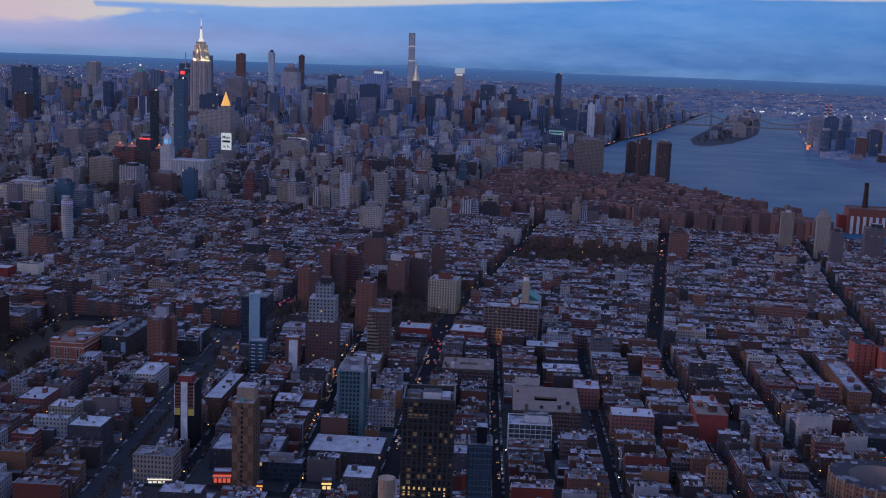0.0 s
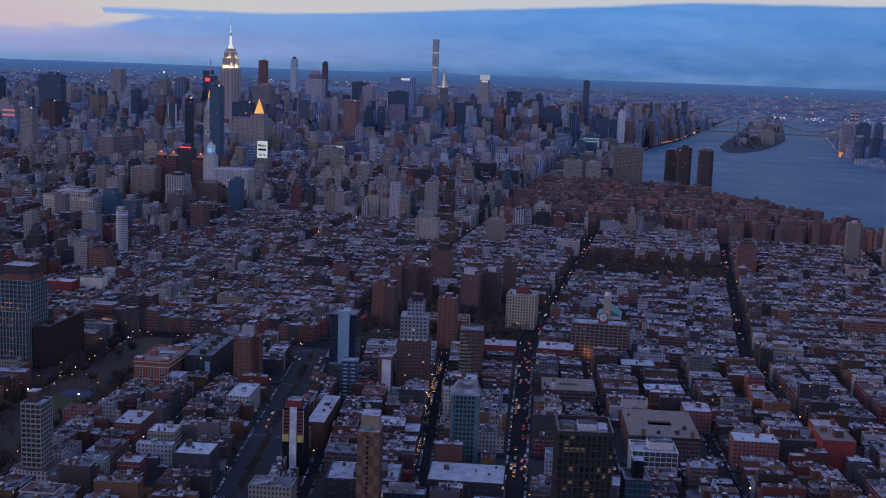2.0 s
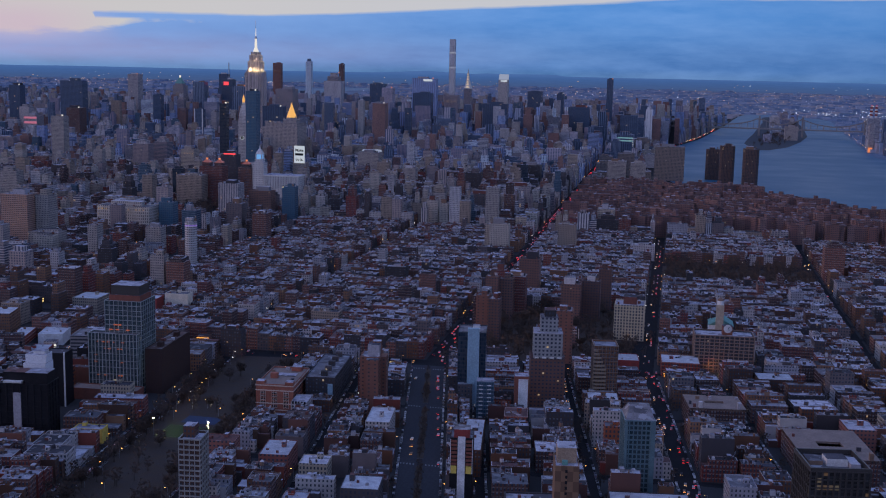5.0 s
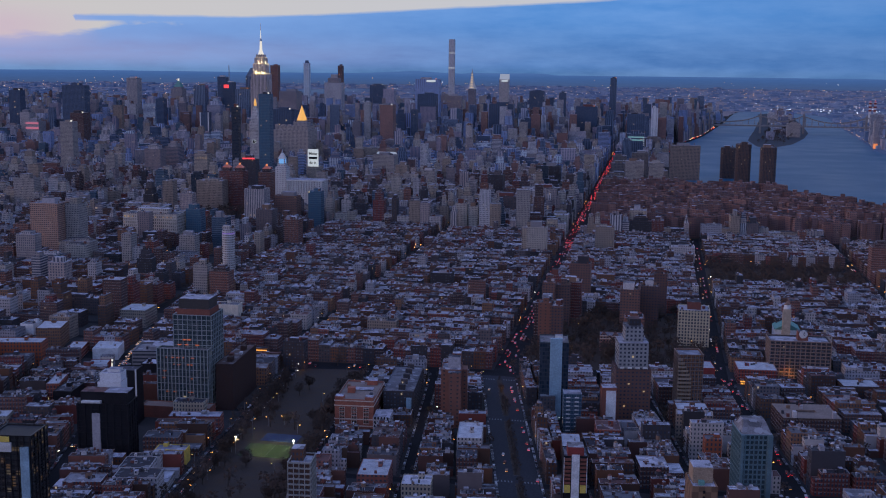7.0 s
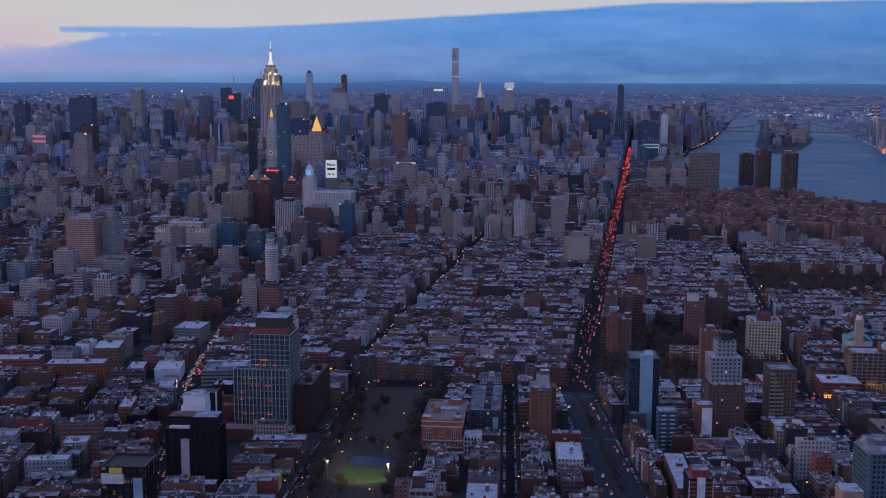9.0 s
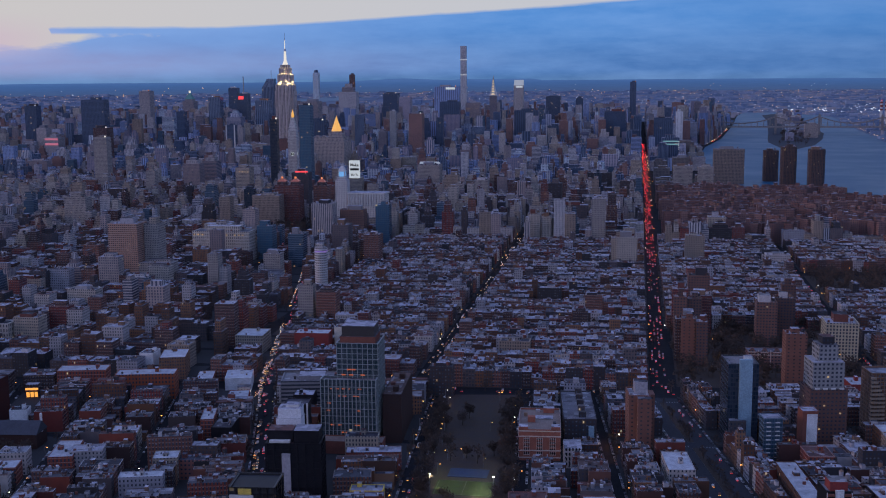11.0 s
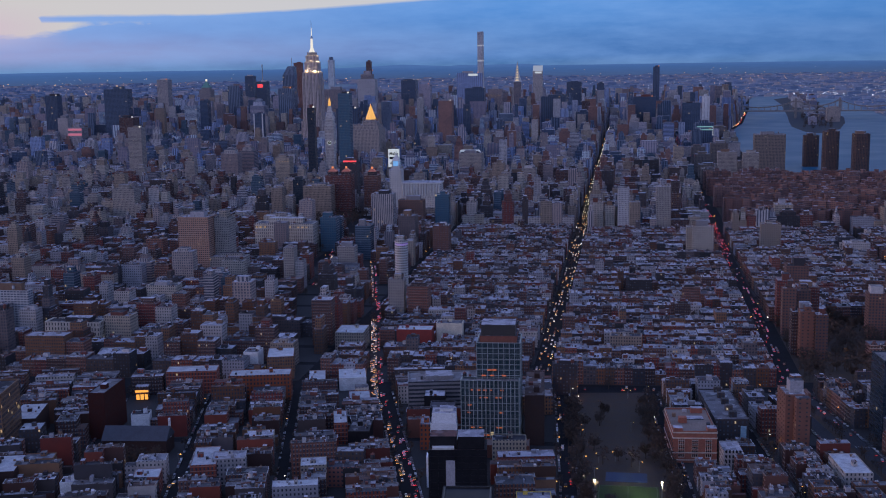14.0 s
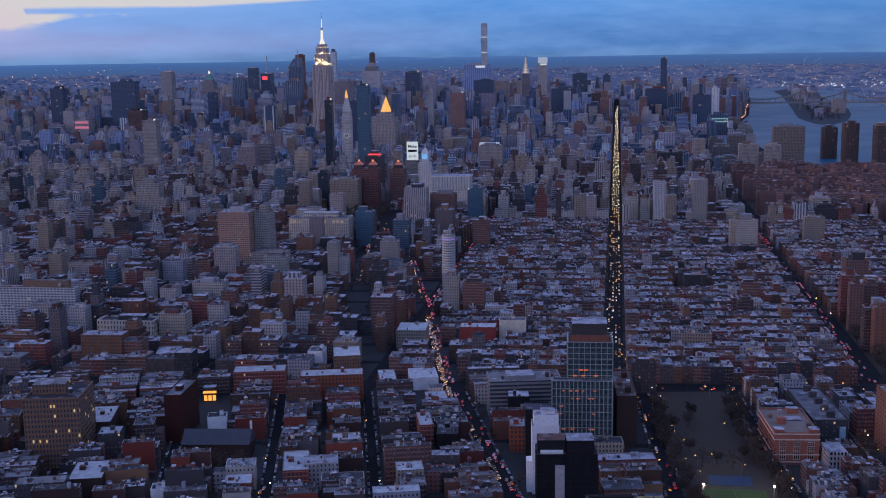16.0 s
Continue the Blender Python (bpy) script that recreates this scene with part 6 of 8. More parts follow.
t31 = tagged(Shape().box(0, 0, 4.6, 26, -0.05, 6.2, TAN, ROOF, 0.2).done("apartment_building", at=(75.4, 203.0, 0), turn=0.08), "very long slab with a bright pale roof", "building")
add(t31, "stair_bulkhead", CLUTTER, *[(0, -10 + i * 6.5, 1.3, 1.6, 6.0, 6.9) for i in range(4)])
keep_clear(75.4, 203, 5, 26)
tower(79.0, 172.0, 12, 16, 4.4, GREY, "flat", "broad dark-roofed low building by the avenue", 0.1)


# round school with an open court
def round_building(x, y, r, h):
    n = 28
    s = Shape()
    out_, in_ = ring(0, 0, r, n), ring(0, 0, r * 0.62, n)
    s.v += [(a, b, -0.05) for a, b in out_] + [(a, b, h) for a, b in out_] + [(a, b, h) for a, b in in_] + [(a, b, 0) for a, b in in_]
    for i in range(n):
        j = (i + 1) % n
        u = i * 2 * math.pi * r / n
        s.face((i, j, n + j, n + i), TAN, [(u, 0), (u + 1.6, 0), (u + 1.6, h), (u, h)])
        s.face((n + i, n + j, 2 * n + j, 2 * n + i), ROOF)
        s.face((2 * n + i, 2 * n + j, 3 * n + j, 3 * n + i), BRICK)
    ob = tagged(s.done("round_school", at=(x, y, 0)), "round ring-shaped school with a red paved court", "school")
    Shape().flat(in_, 0.4, REDPAINT).done("court", ob)
    for i in range(n):
        a = 2 * math.pi * i / n
        Shape().box(r * 1.005 * math.cos(a), r * 1.005 * math.sin(a), 0.25, 0.25, 0, h + 0.3, PLAIN_TAN, turn=a).done("buttress", ob)
    keep_clear(x, y, 2 * r, 2 * r)


round_building(72.5, 140.0, 8.4, 5.0)
t33 = gridded("glass_block", 10.6, 148.2, 8.0, 6.2, 6.4, 0.15, "grey glass office block with roof terraces", PANES, PALE, 8, 7, 0.08, 0.12)
add(t33, "upper_box", PALE, (1.2, 0.4, 4.4, 3.2, 6.2, 7.6))
tagged(Shape().prism(ring(0, 0, 1.2, 14), 0, 16.5, PLAIN_TAN, PLAIN_TAN).done("silo", at=(-1.5, 84.5, 0)), "round tan concrete shaft by the dark tower", "shaft")
tower(-37.5, 127.5, 12.5, 9.5, 3.9, GREY, "flat", "wide low garage with cars parked on its roof", 0.16)
tower(-29.3, 121.0, 8.0, 3.2, 3.6, DARK, "flat", "low dark market building with a roof terrace", 0.16)


# ---- single buildings that stand out among the ordinary rows ----
ORANGE_BRICK = facade("orange_red_brick", [(0.34, 0.085, 0.030)], bay=0.75, storey=0.9)
RED_BRICK = facade("bright_red_brick", [(0.26, 0.036, 0.020), (0.30, 0.060, 0.030)], bay=0.7, storey=0.85, trim=0.1)
PINK_BRICK = facade("rosy_brick", [(0.30, 0.115, 0.090), (0.24, 0.080, 0.065)], bay=0.75, storey=0.8, win=(0.5, 0.42))
CREAM = facade("cream_brick", [(0.46, 0.40, 0.31), (0.36, 0.31, 0.25)], bay=0.62, storey=0.84)


def own_block(x, y, w, d, h, turn, wall, label):
    """A broad low building with a parapet, a roof deck and what stands on it."""
    if not is_clear(x, y, min(w, d) * 0.2):
        return
    kind = "market_hall" if h < 3.2 else "loft_building" if "loft" in label else "school_building" if "school" in label else "town_building"
    ob = tagged(Shape().prism(rect(0, 0, w, d), -0.05, h, wall, None, 0.09).done(kind, at=(x, y, 0), turn=turn), label, "building")
    pale = PALE_ROOF if "silver" in label or "pale roof" in label or w * d > 40 else ROOF
    Shape().flat(rect(0, 0, w - 0.2, d - 0.2), h - 0.12, pale).done("roof", ob)
    Shape().box(rng0.uniform(-.3, .3) * w, rng0.uniform(-.1, .3) * d, rng0.uniform(.6, 1.1), rng0.uniform(.7, 1.3), h - 0.12, h + rng0.uniform(.4, .9), wall, ROOF).done("stair_bulkhead", ob)
    for _ in range(rng0.randint(2, 4)):
        Shape().box(rng0.uniform(-.4, .4) * w, rng0.uniform(-.4, .4) * d, rng0.uniform(.2, .6), rng0.uniform(.2, .6), h - 0.12, h + rng0.uniform(.1, .4), CLUTTER).done("roof_unit", ob)
    keep_clear(x, y, w, d, 0.25)


PALE_ROOF = plain("silver_painted_roof", [(0.42, 0.43, 0.46), (0.34, 0.35, 0.38)], scale=0.7, spread=0.7)
for spec in (
        (-193.6, 206.0, 13.6, 5.1, 6.0, 0.22, ORANGE_BRICK, "orange-red brick factory loft with a flat roof"),
        (-211.0, 209.5, 11.4, 5.0, 5.4, 0.22, RED_BRICK, "red brick school building with rows of windows"),
        (-175.4, 217.8, 6.2, 8.0, 3.0, 0.26, PLAIN_WHITE, "low white hall with a broad flat roof"),
        (-182.4, 212.6, 3.9, 17.1, 2.6, 0.26, RED_BRICK, "brick hall with a broad pale roof"),
        (-203.0, 229.1, 3.6, 5.1, 5.0, 0.05, PLAIN_WHITE, "tall white blank-walled house"),
        (-240.0, 228.5, 5.7, 6.9, 4.0, 0.26, CREAM, "pale cream house with small windows"),
        (-194.8, 225.3, 6.3, 8.9, 5.6, 0.26, TAN, "tan loft building with stacked bays"),
        (-195.7, 148.2, 4.6, 4.6, 3.6, 0.26, RED_BRICK, "low red house with a silver roof"),
        (-207.3, 142.6, 3.1, 3.0, 4.0, 0.26, PLAIN_WHITE, "narrow white painted house"),
        (-221.1, 145.1, 5.7, 8.9, 5.4, 0.26, DARKBROWN, "dark loft with a broad silver roof"),
        (-225.7, 137.3, 8.1, 3.6, 6.4, 0.26, GREY, "pale grey loft with tall windows"),
        (-217.5, 150.5, 5.9, 3.0, 5.0, 0.26, TAN, "tan loft with arched windows"),
        (-225.0, 162.4, 4.1, 4.5, 6.5, 0.26, GREY, "stacked pale roof-top house"),
        (-232.8, 175.2, 5.3, 10.8, 5.2, 0.26, DARKBROWN, "dark loft with a broad silver roof"),
        (-210.3, 179.1, 3.7, 3.0, 4.5, 0.26, PLAIN_WHITE, "white blank-walled low house"),
        (-151.5, 192.1, 4.3, 4.4, 6.6, 0.12, BLANK, "black blank-walled block with flat roof"),
        (-150.3, 178.0, 3.5, 4.8, 5.2, 0.12, ORANGE_BRICK, "orange-red brick loft with a parapet"),
        (-183.9, 253.2, 7.5, 8.8, 5.0, 0.05, CREAM, "pale stone-fronted club building"),
        (-166.9, 252.8, 9.2, 5.0, 5.8, 0.05, REDPAINT, "red painted low house with a flat roof"),
        (-158.4, 257.0, 6.8, 4.0, 6.6, 0.05, PLAIN_CREAM, "cream house with a tall blank side wall"),
        (-169.5, 200.3, 4.6, 9.2, 2.8, 0.26, REDPAINT, "low hall with a red front and a silver roof"),
        (-168.8, 180.5, 2.7, 8.0, 4.6, 0.26, RED_BRICK, "red brick side wall under a silver roof"),
        (-163.6, 176.0, 4.1, 7.3, 4.4, 0.12, BLANK, "black walled block with roof plant"),
        (-181.6, 168.7, 5.2, 5.2, 4.4, 0.26, CREAM, "pale corner house with tall windows"),
        (-183.0, 155.2, 6.0, 4.1, 5.0, 0.26, WHITE, "white painted house with roof sheds"),
        (-187.5, 155.3, 4.5, 9.8, 4.6, 0.26, RED_BRICK, "red brick tenement with a pale roof"),
        (-167.2, 154.8, 4.6, 4.4, 4.6, 0.26, CREAM, "cream fronted tenement with a silver roof"),
        (-161.9, 160.8, 5.2, 3.0, 5.0, 0.12, GREY, "grey tenement with a flat roof"),
        (-99.1, 143.2, 6.4, 4.0, 4.6, 0.12, PINK_BRICK, "rosy brick estate block with flat roof"),
        (-87.0, 140.8, 5.3, 8.3, 4.6, 0.12, PINK_BRICK, "rosy brick estate block with flat roof"),
        (-76.1, 118.2, 4.0, 3.5, 5.0, 0.12, RED_BRICK, "red brick tenement with a flat roof"),
        (-78.6, 136.3, 5.0, 4.8, 4.6, 0.12, CREAM, "pale tenement with bay windows"),
        (-66.8, 124.0, 6.2, 6.3, 6.0, 0.12, GREY, "pale grey tenement with a silver roof"),
        (-70.2, 140.9, 4.3, 3.7, 4.6, 0.12, WHITE, "white painted tenement with a parapet"),
        (-74.0, 164.0, 4.7, 9.8, 4.8, 0.12, WHITE, "white painted tenement with a parapet"),
        (-28.8, 166.0, 3.0, 3.0, 6.0, 0.12, ORANGE_BRICK, "orange party wall of a tall narrow house"),
        (-30.0, 229.0, 8.2, 6.7, 3.6, 0.12, REDPAINT, "low red painted shop building"),
        (-15.9, 230.8, 9.0, 7.8, 3.6, 0.05, RED_BRICK, "red brick corner building with shops"),
        (-25.4, 141.5, 6.3, 3.0, 2.6, 0.12, REDPAINT, "low market hall with a red front"),
        (-6.0, 142.7, 4.5, 6.1, 5.2, 0.12, WHITE, "white painted house with rows of windows"),
        (-31.9, 187.7, 6.4, 7.2, 5.0, 0.12, TAN, "tan brick apartment house, flat roof"),
        (-48.6, 185.8, 7.2, 6.8, 4.6, 0.12, CREAM, "cream brick apartment house"),
        (-48.4, 174.1, 4.7, 6.2, 4.4, 0.12, RED_BRICK, "red brick walk-up with a parapet"),
        (-20.5, 162.7, 2.5, 4.0, 4.6, 0.12, CREAM, "cream fronted narrow house"),
        (18.6, 182.9, 5.6, 6.9, 4.6, 0.12, PINK_BRICK, "pink brick tenement with a parapet"),
        (43.7, 175.4, 5.2, 8.0, 5.4, 0.12, REDPAINT, "red painted tenement with a parapet"),
        (32.9, 195.3, 5.0, 6.1, 5.0, 0.12, ORANGE_BRICK, "orange brick church house"),
        (-49.6, 115.1, 7.0, 4.7, 5.0, 0.12, CREAM, "pale five-storey tenement with rows of windows"),
        (-54.0, 156.3, 3.6, 18.7, 5.0, 0.12, TAN, "long tenement with a silver roof"),
        (-20.6, 132.7, 13.1, 9.5, 3.6, 0.12, GREY, "broad market building with a pale roof"),
        (-25.2, 118.1, 6.7, 4.7, 3.0, 0.12, DARKBROWN, "dark low hall with a sunken roof"),
        (-14.4, 117.9, 4.9, 5.9, 4.2, 0.12, GREY, "grey corner house with a silver roof"),
        (-77.1, 118.3, 3.7, 5.0, 5.0, 0.12, RED_BRICK, "red brick house with white windows"),
        (-65.8, 112.3, 4.9, 3.4, 4.4, 0.12, TAN, "tan loft with broad windows"),
        (-68.5, 125.2, 4.5, 7.7, 5.4, 0.12, GREY, "grey party wall under a silver roof"),
        (-34.0, 133.4, 5.1, 3.7, 4.4, 0.12, BRICK, "brown brick tenement with a silver roof"),
        (-127.4, 147.4, 5.8, 3.1, 3.0, 0.12, YELLOW, "low hall with a yellow side wall"),
        (-143.5, 172.5, 5.6, 3.0, 4.4, 0.12, TAN, "pale tan house with lit windows"),
        (-134.0, 171.6, 6.4, 3.1, 4.6, 0.12, CREAM, "cream house with rows of windows"),
        (-162.5, 156.1, 6.0, 3.4, 3.8, 0.12, PINK_BRICK, "pink painted house with a parapet"),
        (29.2, 162.9, 8.4, 5.9, 5.4, 0.12, PINK_BRICK, "rosy brick loft with broad windows"),
        (32.0, 201.3, 3.6, 4.0, 5.0, 0.12, ORANGE_BRICK, "orange brick house with a parapet"),
        (32.0, 211.8, 4.0, 3.9, 5.0, 0.12, RED_BRICK, "red brick house with a parapet"),
        (27.1, 191.0, 6.0, 4.5, 4.4, 0.12, CREAM, "cream painted house with a parapet"),
        (5.1, 216.5, 8.0, 6.1, 4.6, 0.12, TAN, "tan tenement with a pale roof"),
        (-167.6, 144.6, 7.7, 3.0, 4.4, 0.26, WHITE, "white painted house with a silver roof"),
):
    own_block(*spec)

# long hall under a dark pitched roof
GABLE = plain("dark_slate_roof", [(0.055, 0.06, 0.075)], scale=1.0)
hall = tagged(Shape().box(0, 0, 12.6, 5.2, -0.05, 3.0, DARKBROWN).done("gabled_hall", at=(-206.4, 168.6, 0), turn=0.1), "long dark brick hall with a slate pitched roof", "church hall")
Shape().taper(rect(0, 0, 12.9, 5.6), 3.0, rect(0, 0, 12.9, 0.12), 5.2, GABLE).done("pitched_roof", hall)
Shape().box(6.2, 0.4, 0.35, 0.5, 2.8, 6.6, PLAIN_WHITE).done("chimney", hall)
keep_clear(-205.2, 164.2, 12, 15)
# tall loft with a dark red side wall
loft = tagged(Shape().prism(rect(0, 0, 3.4, 11.2), -0.05, 9.6, DARKRED, None, 0.1).done("loft_building", at=(-218.1, 180.4, 0), turn=0.06), "tall narrow loft with a dark red side wall", "building")
Shape().flat(rect(0, 0, 3.2, 11.0), 9.45, ROOF).done("roof", loft)
Shape().box(0.2, -1.5, 1.2, 1.6, 9.4, 10.4, DARKRED, ROOF).done("stair_bulkhead", loft)
keep_clear(-218.1, 180.4, 3.4, 11.2)

# ---- lit shop fronts and small street buildings ----
SHOP_WARM = glow("orange_shop_light", (1.0, 0.42, 0.07), 1.1)
SHOP_GOLD = glow("yellow_shop_light", (1.0, 0.72, 0.26), 1.0)
SHOP_WHITE = glow("white_shop_light", (1.0, 0.93, 0.80), 0.9)
SHOP_PINK = glow("red_shop_light", (1.0, 0.16, 0.10), 0.6)
SHOP_BLUE = glow("blue_shop_light", (0.20, 0.45, 1.0), 0.7)


def shop(x, y, w, d, h, turn, light, wall, label):
    """A low shop with a glowing front under a projecting fascia, its front towards the south."""
    ob = tagged(Shape().box(0, 0, w, d, -0.05, h, wall, ROOF, 0.08).done("corner_shop", at=(x, y, 0), turn=turn), label, "shop", "lit shops")
    n = max(2, round(w / 0.8))
    for i in range(n):
        Shape().box(-w / 2 + (i + 0.5) * w / n, -d / 2 - 0.03, w / n - 0.22, 0.05, 0.2, h * 0.44, light).done("shop_window", ob)
    Shape().box(0, -d / 2 - 0.12, w + 0.1, 0.24, h * 0.60, h * 0.74, light).done("lit_fascia", ob)
    Shape().box(0, -d / 2 - 0.25, w + 0.1, 0.5, h * 0.53, h * 0.57, CLUTTER).done("canopy", ob)
    keep_clear(x, y - 3.4, w + 0.4, d + 6.8, 0.1)


keep_clear(-219.6, 198.5, 7.0, 11, 0.3), keep_clear(-214.2, 189.0, 5.0, 13, 0.3), keep_clear(-210.5, 179.5, 5.0, 10, 0.3)
for k in range(11):                       # the broad cross street in front of the southern shops
    keep_clear(-52 + k * 4, 105.5 + k * 1.1, 4.2, 9.0, 0.1)
for sx, sy, sw, sd, sh, st, light, wall, label in (
        (-220.2, 202.2, 2.8, 2.2, 3.2, 0.24, SHOP_WARM, BRICK, "low brick corner shop glowing orange under its fascia"),
        (-212.9, 205, 1.6, 2.0, 1.7, 0.24, SHOP_PINK, BRICK, "small brick shop with a red-lit front"),
        (-182, 213, 2.2, 2.0, 2.2, 0.24, SHOP_WHITE, GREY, "small grey shop with a white-lit front"),
        (-171, 208.5, 3.0, 2.6, 2.8, 0.28, SHOP_WHITE, WHITE, "pale shop building with a bright white-lit front"),
        (-138.7, 229, 3.2, 2.2, 1.7, 0.05, SHOP_WARM, TAN, "low tan shop with an orange-lit canopy"),
        (-48.3, 113.6, 4.0, 1.6, 1.3, 0.27, SHOP_WHITE, WHITE, "low white shop with a pale-lit awning"),
        (-38.4, 117.0, 3.0, 2.0, 2.2, 0.27, SHOP_PINK, REDPAINT, "red painted shop with a red-lit front"),
        (-32.0, 114.9, 3.0, 1.6, 1.5, 0.27, SHOP_WARM, BRICK, "brick shop glowing orange under its fascia"),
        (-20.4, 119.0, 1.6, 1.6, 1.8, 0.27, SHOP_GOLD, TAN, "tan shop with a yellow-lit front"),
        (-17.0, 119.6, 2.2, 1.6, 1.6, 0.27, SHOP_BLUE, GREY, "small grey shop with a blue-lit fascia"),
        (-14.0, 120.6, 1.5, 1.6, 1.5, 0.27, SHOP_GOLD, TAN, "tan shop with a yellow-lit front"),
        (-68, 112, 1.8, 2.0, 1.5, 0.12, SHOP_WARM, BRICK, "low brick shop glowing orange under its fascia"),
        (-18, 226.5, 3.4, 1.6, 1.4, 0.05, SHOP_WARM, BRICK, "low brick shop glowing orange under its fascia"),
        (-13, 227.0, 3.0, 1.6, 1.4, 0.05, SHOP_GOLD, BRICK, "brick shop with a yellow-lit front"),
        (-29.5, 218, 2.0, 2.0, 1.6, 0.05, SHOP_WARM, BRICK, "low brick shop glowing orange under its fascia"),
        (-84.5, 219, 2.2, 2.0, 1.5, 0.05, SHOP_GOLD, TAN, "tan shop with a yellow-lit front"),
        (-205, 262, 2.0, 2.0, 1.7, 0.2, SHOP_GOLD, TAN, "tan shop with a yellow-lit front")):
    shop(sx, sy, sw, sd, sh, st, light, wall, label)
# ---- the brick estate by the river ----
def estate_slab(x, y, h, turn, rng):
    """A cross-shaped brick apartment building."""
    long_, arm = rng.uniform(11, 15), rng.uniform(6, 8)
    ob = tagged(Shape().box(0, 0, long_, 3.6, -0.05, h, ROSY, ROOF, 0.15).done("estate_building", at=(x, y, 0), turn=turn), "dark red-brown brick estate building with flat roofs", "building", "riverside estate")
    for sx in (-0.3, 0.3):
        Shape().box(sx * long_, 0, 3.2, arm, -0.05, h, ROSY, ROOF, 0.15).done("wing", ob)
    Shape().box(0, 0, 2.0, 1.8, h - 0.2, h + 1.5, ROSY, ROOF).done("plant_room", ob)


rng1 = random.Random(3)
for j in range(14):
    for i in range(14):
        x, y = -62 + i * 13.5 + (j % 2) * 6, 466 + j * 13.0
        east = bank_x(WEST_BANK, y) - 11
        if x < east and is_clear(x, y, 4) and in_view(x, y) and y < 668:
            estate_slab(x + rng1.uniform(-3, 3), y + rng1.uniform(-2.5, 2.5), rng1.uniform(7.5, 11), rng1.choice((0.05, 0.05, math.pi / 2, 0.5, -0.4)), rng1)


# power station with its stack
def power_station(x, y):
    ob = tagged(Shape().box(0, 0, 26, 14, -0.05, 11.8, PLAIN_BRICK, ROOF, 0.3).done("power_station", at=(x, y, 0)), "red brick power station with pale piers and a stack", "power station")
    for i in range(9):
        Shape().box(-11.2 + i * 2.8, -7.15, 1.3, 0.4, 0, 8.2, PALE).done("pier", ob)
    Shape().taper(ring(-4.5, 3, 1.3, 12), 11.5, ring(-4.5, 3, 0.95, 12), 22.0, DARKBROWN).done("chimney_stack", ob)
    Shape().prism(ring(-4.5, 3, 1.0, 12), 21.9, 23.2, BLANK, BLANK).done("stack_tip", ob)
    Shape().box(-14.5, 2, 4, 8, -0.05, 8, REDPAINT, ROOF).done("annexe", ob)
    keep_clear(x, y, 30, 15)


power_station(128.5, 505)

# ---- the island, the bridge and the far shore ----
# turf and paths, their colour shifted bluish for the haze between
ISLE = plain("hazy_turf_and_paths", [(0.030, 0.036, 0.046)], scale=0.15)
sheet("island_ground", [(50, 1182), (52, 1098), (59, 1082), (67, 1084), (90, 1140), (112, 1240), (130, 1350), (145, 1540), (168, 1930), (150, 1985), (116, 1900), (104, 1706), (86, 1530), (70, 1370), (57, 1255)], -0.005, ISLE, "low island of paving and grass in the river", "island")
rng2 = random.Random(8)
for k in range(30):
    t = rng2.random() ** 0.8
    y = 1190 + t * 720
    x = 62 + (y - 1130) * 0.095 + rng2.uniform(2, 22 + (y - 1190) * 0.02)
    low = abs(y - 1340) < 30
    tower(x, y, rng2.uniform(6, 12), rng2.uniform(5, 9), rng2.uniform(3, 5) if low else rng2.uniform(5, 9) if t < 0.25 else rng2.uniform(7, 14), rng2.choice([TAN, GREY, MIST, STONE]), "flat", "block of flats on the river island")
tower(104, 1268, 14, 9, 15, TANSTONE, "flat", "pale grey hospital block on the river island")


POLEB = plain("bridge_lamp_post", [(0.2, 0.2, 0.2)])


def river_bridge():
    """A long steel cantilever bridge with four portal towers."""
    STEELB = plain("bridge_steel", [(0.20, 0.18, 0.17)], rough=0.6)
    x0, y0, x1, y1 = -48.0, 1343.0, 262.0, 1332.0
    length, turn = math.dist((x0, y0), (x1, y1)), math.atan2(y1 - y0, x1 - x0)
    ob = tagged(Shape().box(length / 2, 0, length, 4.5, 7.6, 9.2, STEELB).done("cantilever_bridge", at=(x0, y0, 0), turn=turn), "long grey-brown steel cantilever bridge over the river", "bridge")
    peaks = [(0.135, 21.5), (0.395, 22), (0.55, 22), (0.77, 21)]
    for p, z in peaks:
        for sy in (-2.2, 2.2):
            Shape().box(p * length, sy, 2.0, 0.9, 0, z, STEELB).done("portal_leg", ob)
            Shape().taper(rect(p * length, sy, 1.6, 0.8), z, [(p * length, sy)], z + 2.2, STEELB).done("finial", ob)
        Shape().box(p * length, 0, 1.4, 4.4, z - 2.5, z - 1.3, STEELB).done("portal_beam", ob)
    n = 44
    def chord(p):
        best = 11.5
        for q, z in peaks:
            best = max(best, 11.5 + (z - 12.5) * math.exp(-abs(p - q) / 0.05))
        return best
    for side in (-2.2, 2.2):
        top = Shape()
        for i in range(n):
            a, b = i / n, (i + 1) / n
            k = len(top.v)
            for p in (a, b):
                for dz in (-0.6, 0.6):
                    for dy in (-0.25, 0.25):
                        top.v.append((p * length, side + dy, chord(p) + dz))
            for f in ((0, 1, 5, 4), (2, 3, 7, 6), (0, 2, 6, 4), (1, 3, 7, 5)):
                top.face(tuple(k + q for q in f), STEELB)
        tagged(top.done("top_chord", ob), kind="stuff")
        for i in range(n):
            Shape().box((i + 0.5) / n * length, side, 0.4, 0.35, 9.1, chord((i + 0.5) / n), STEELB).done("truss_post", ob)


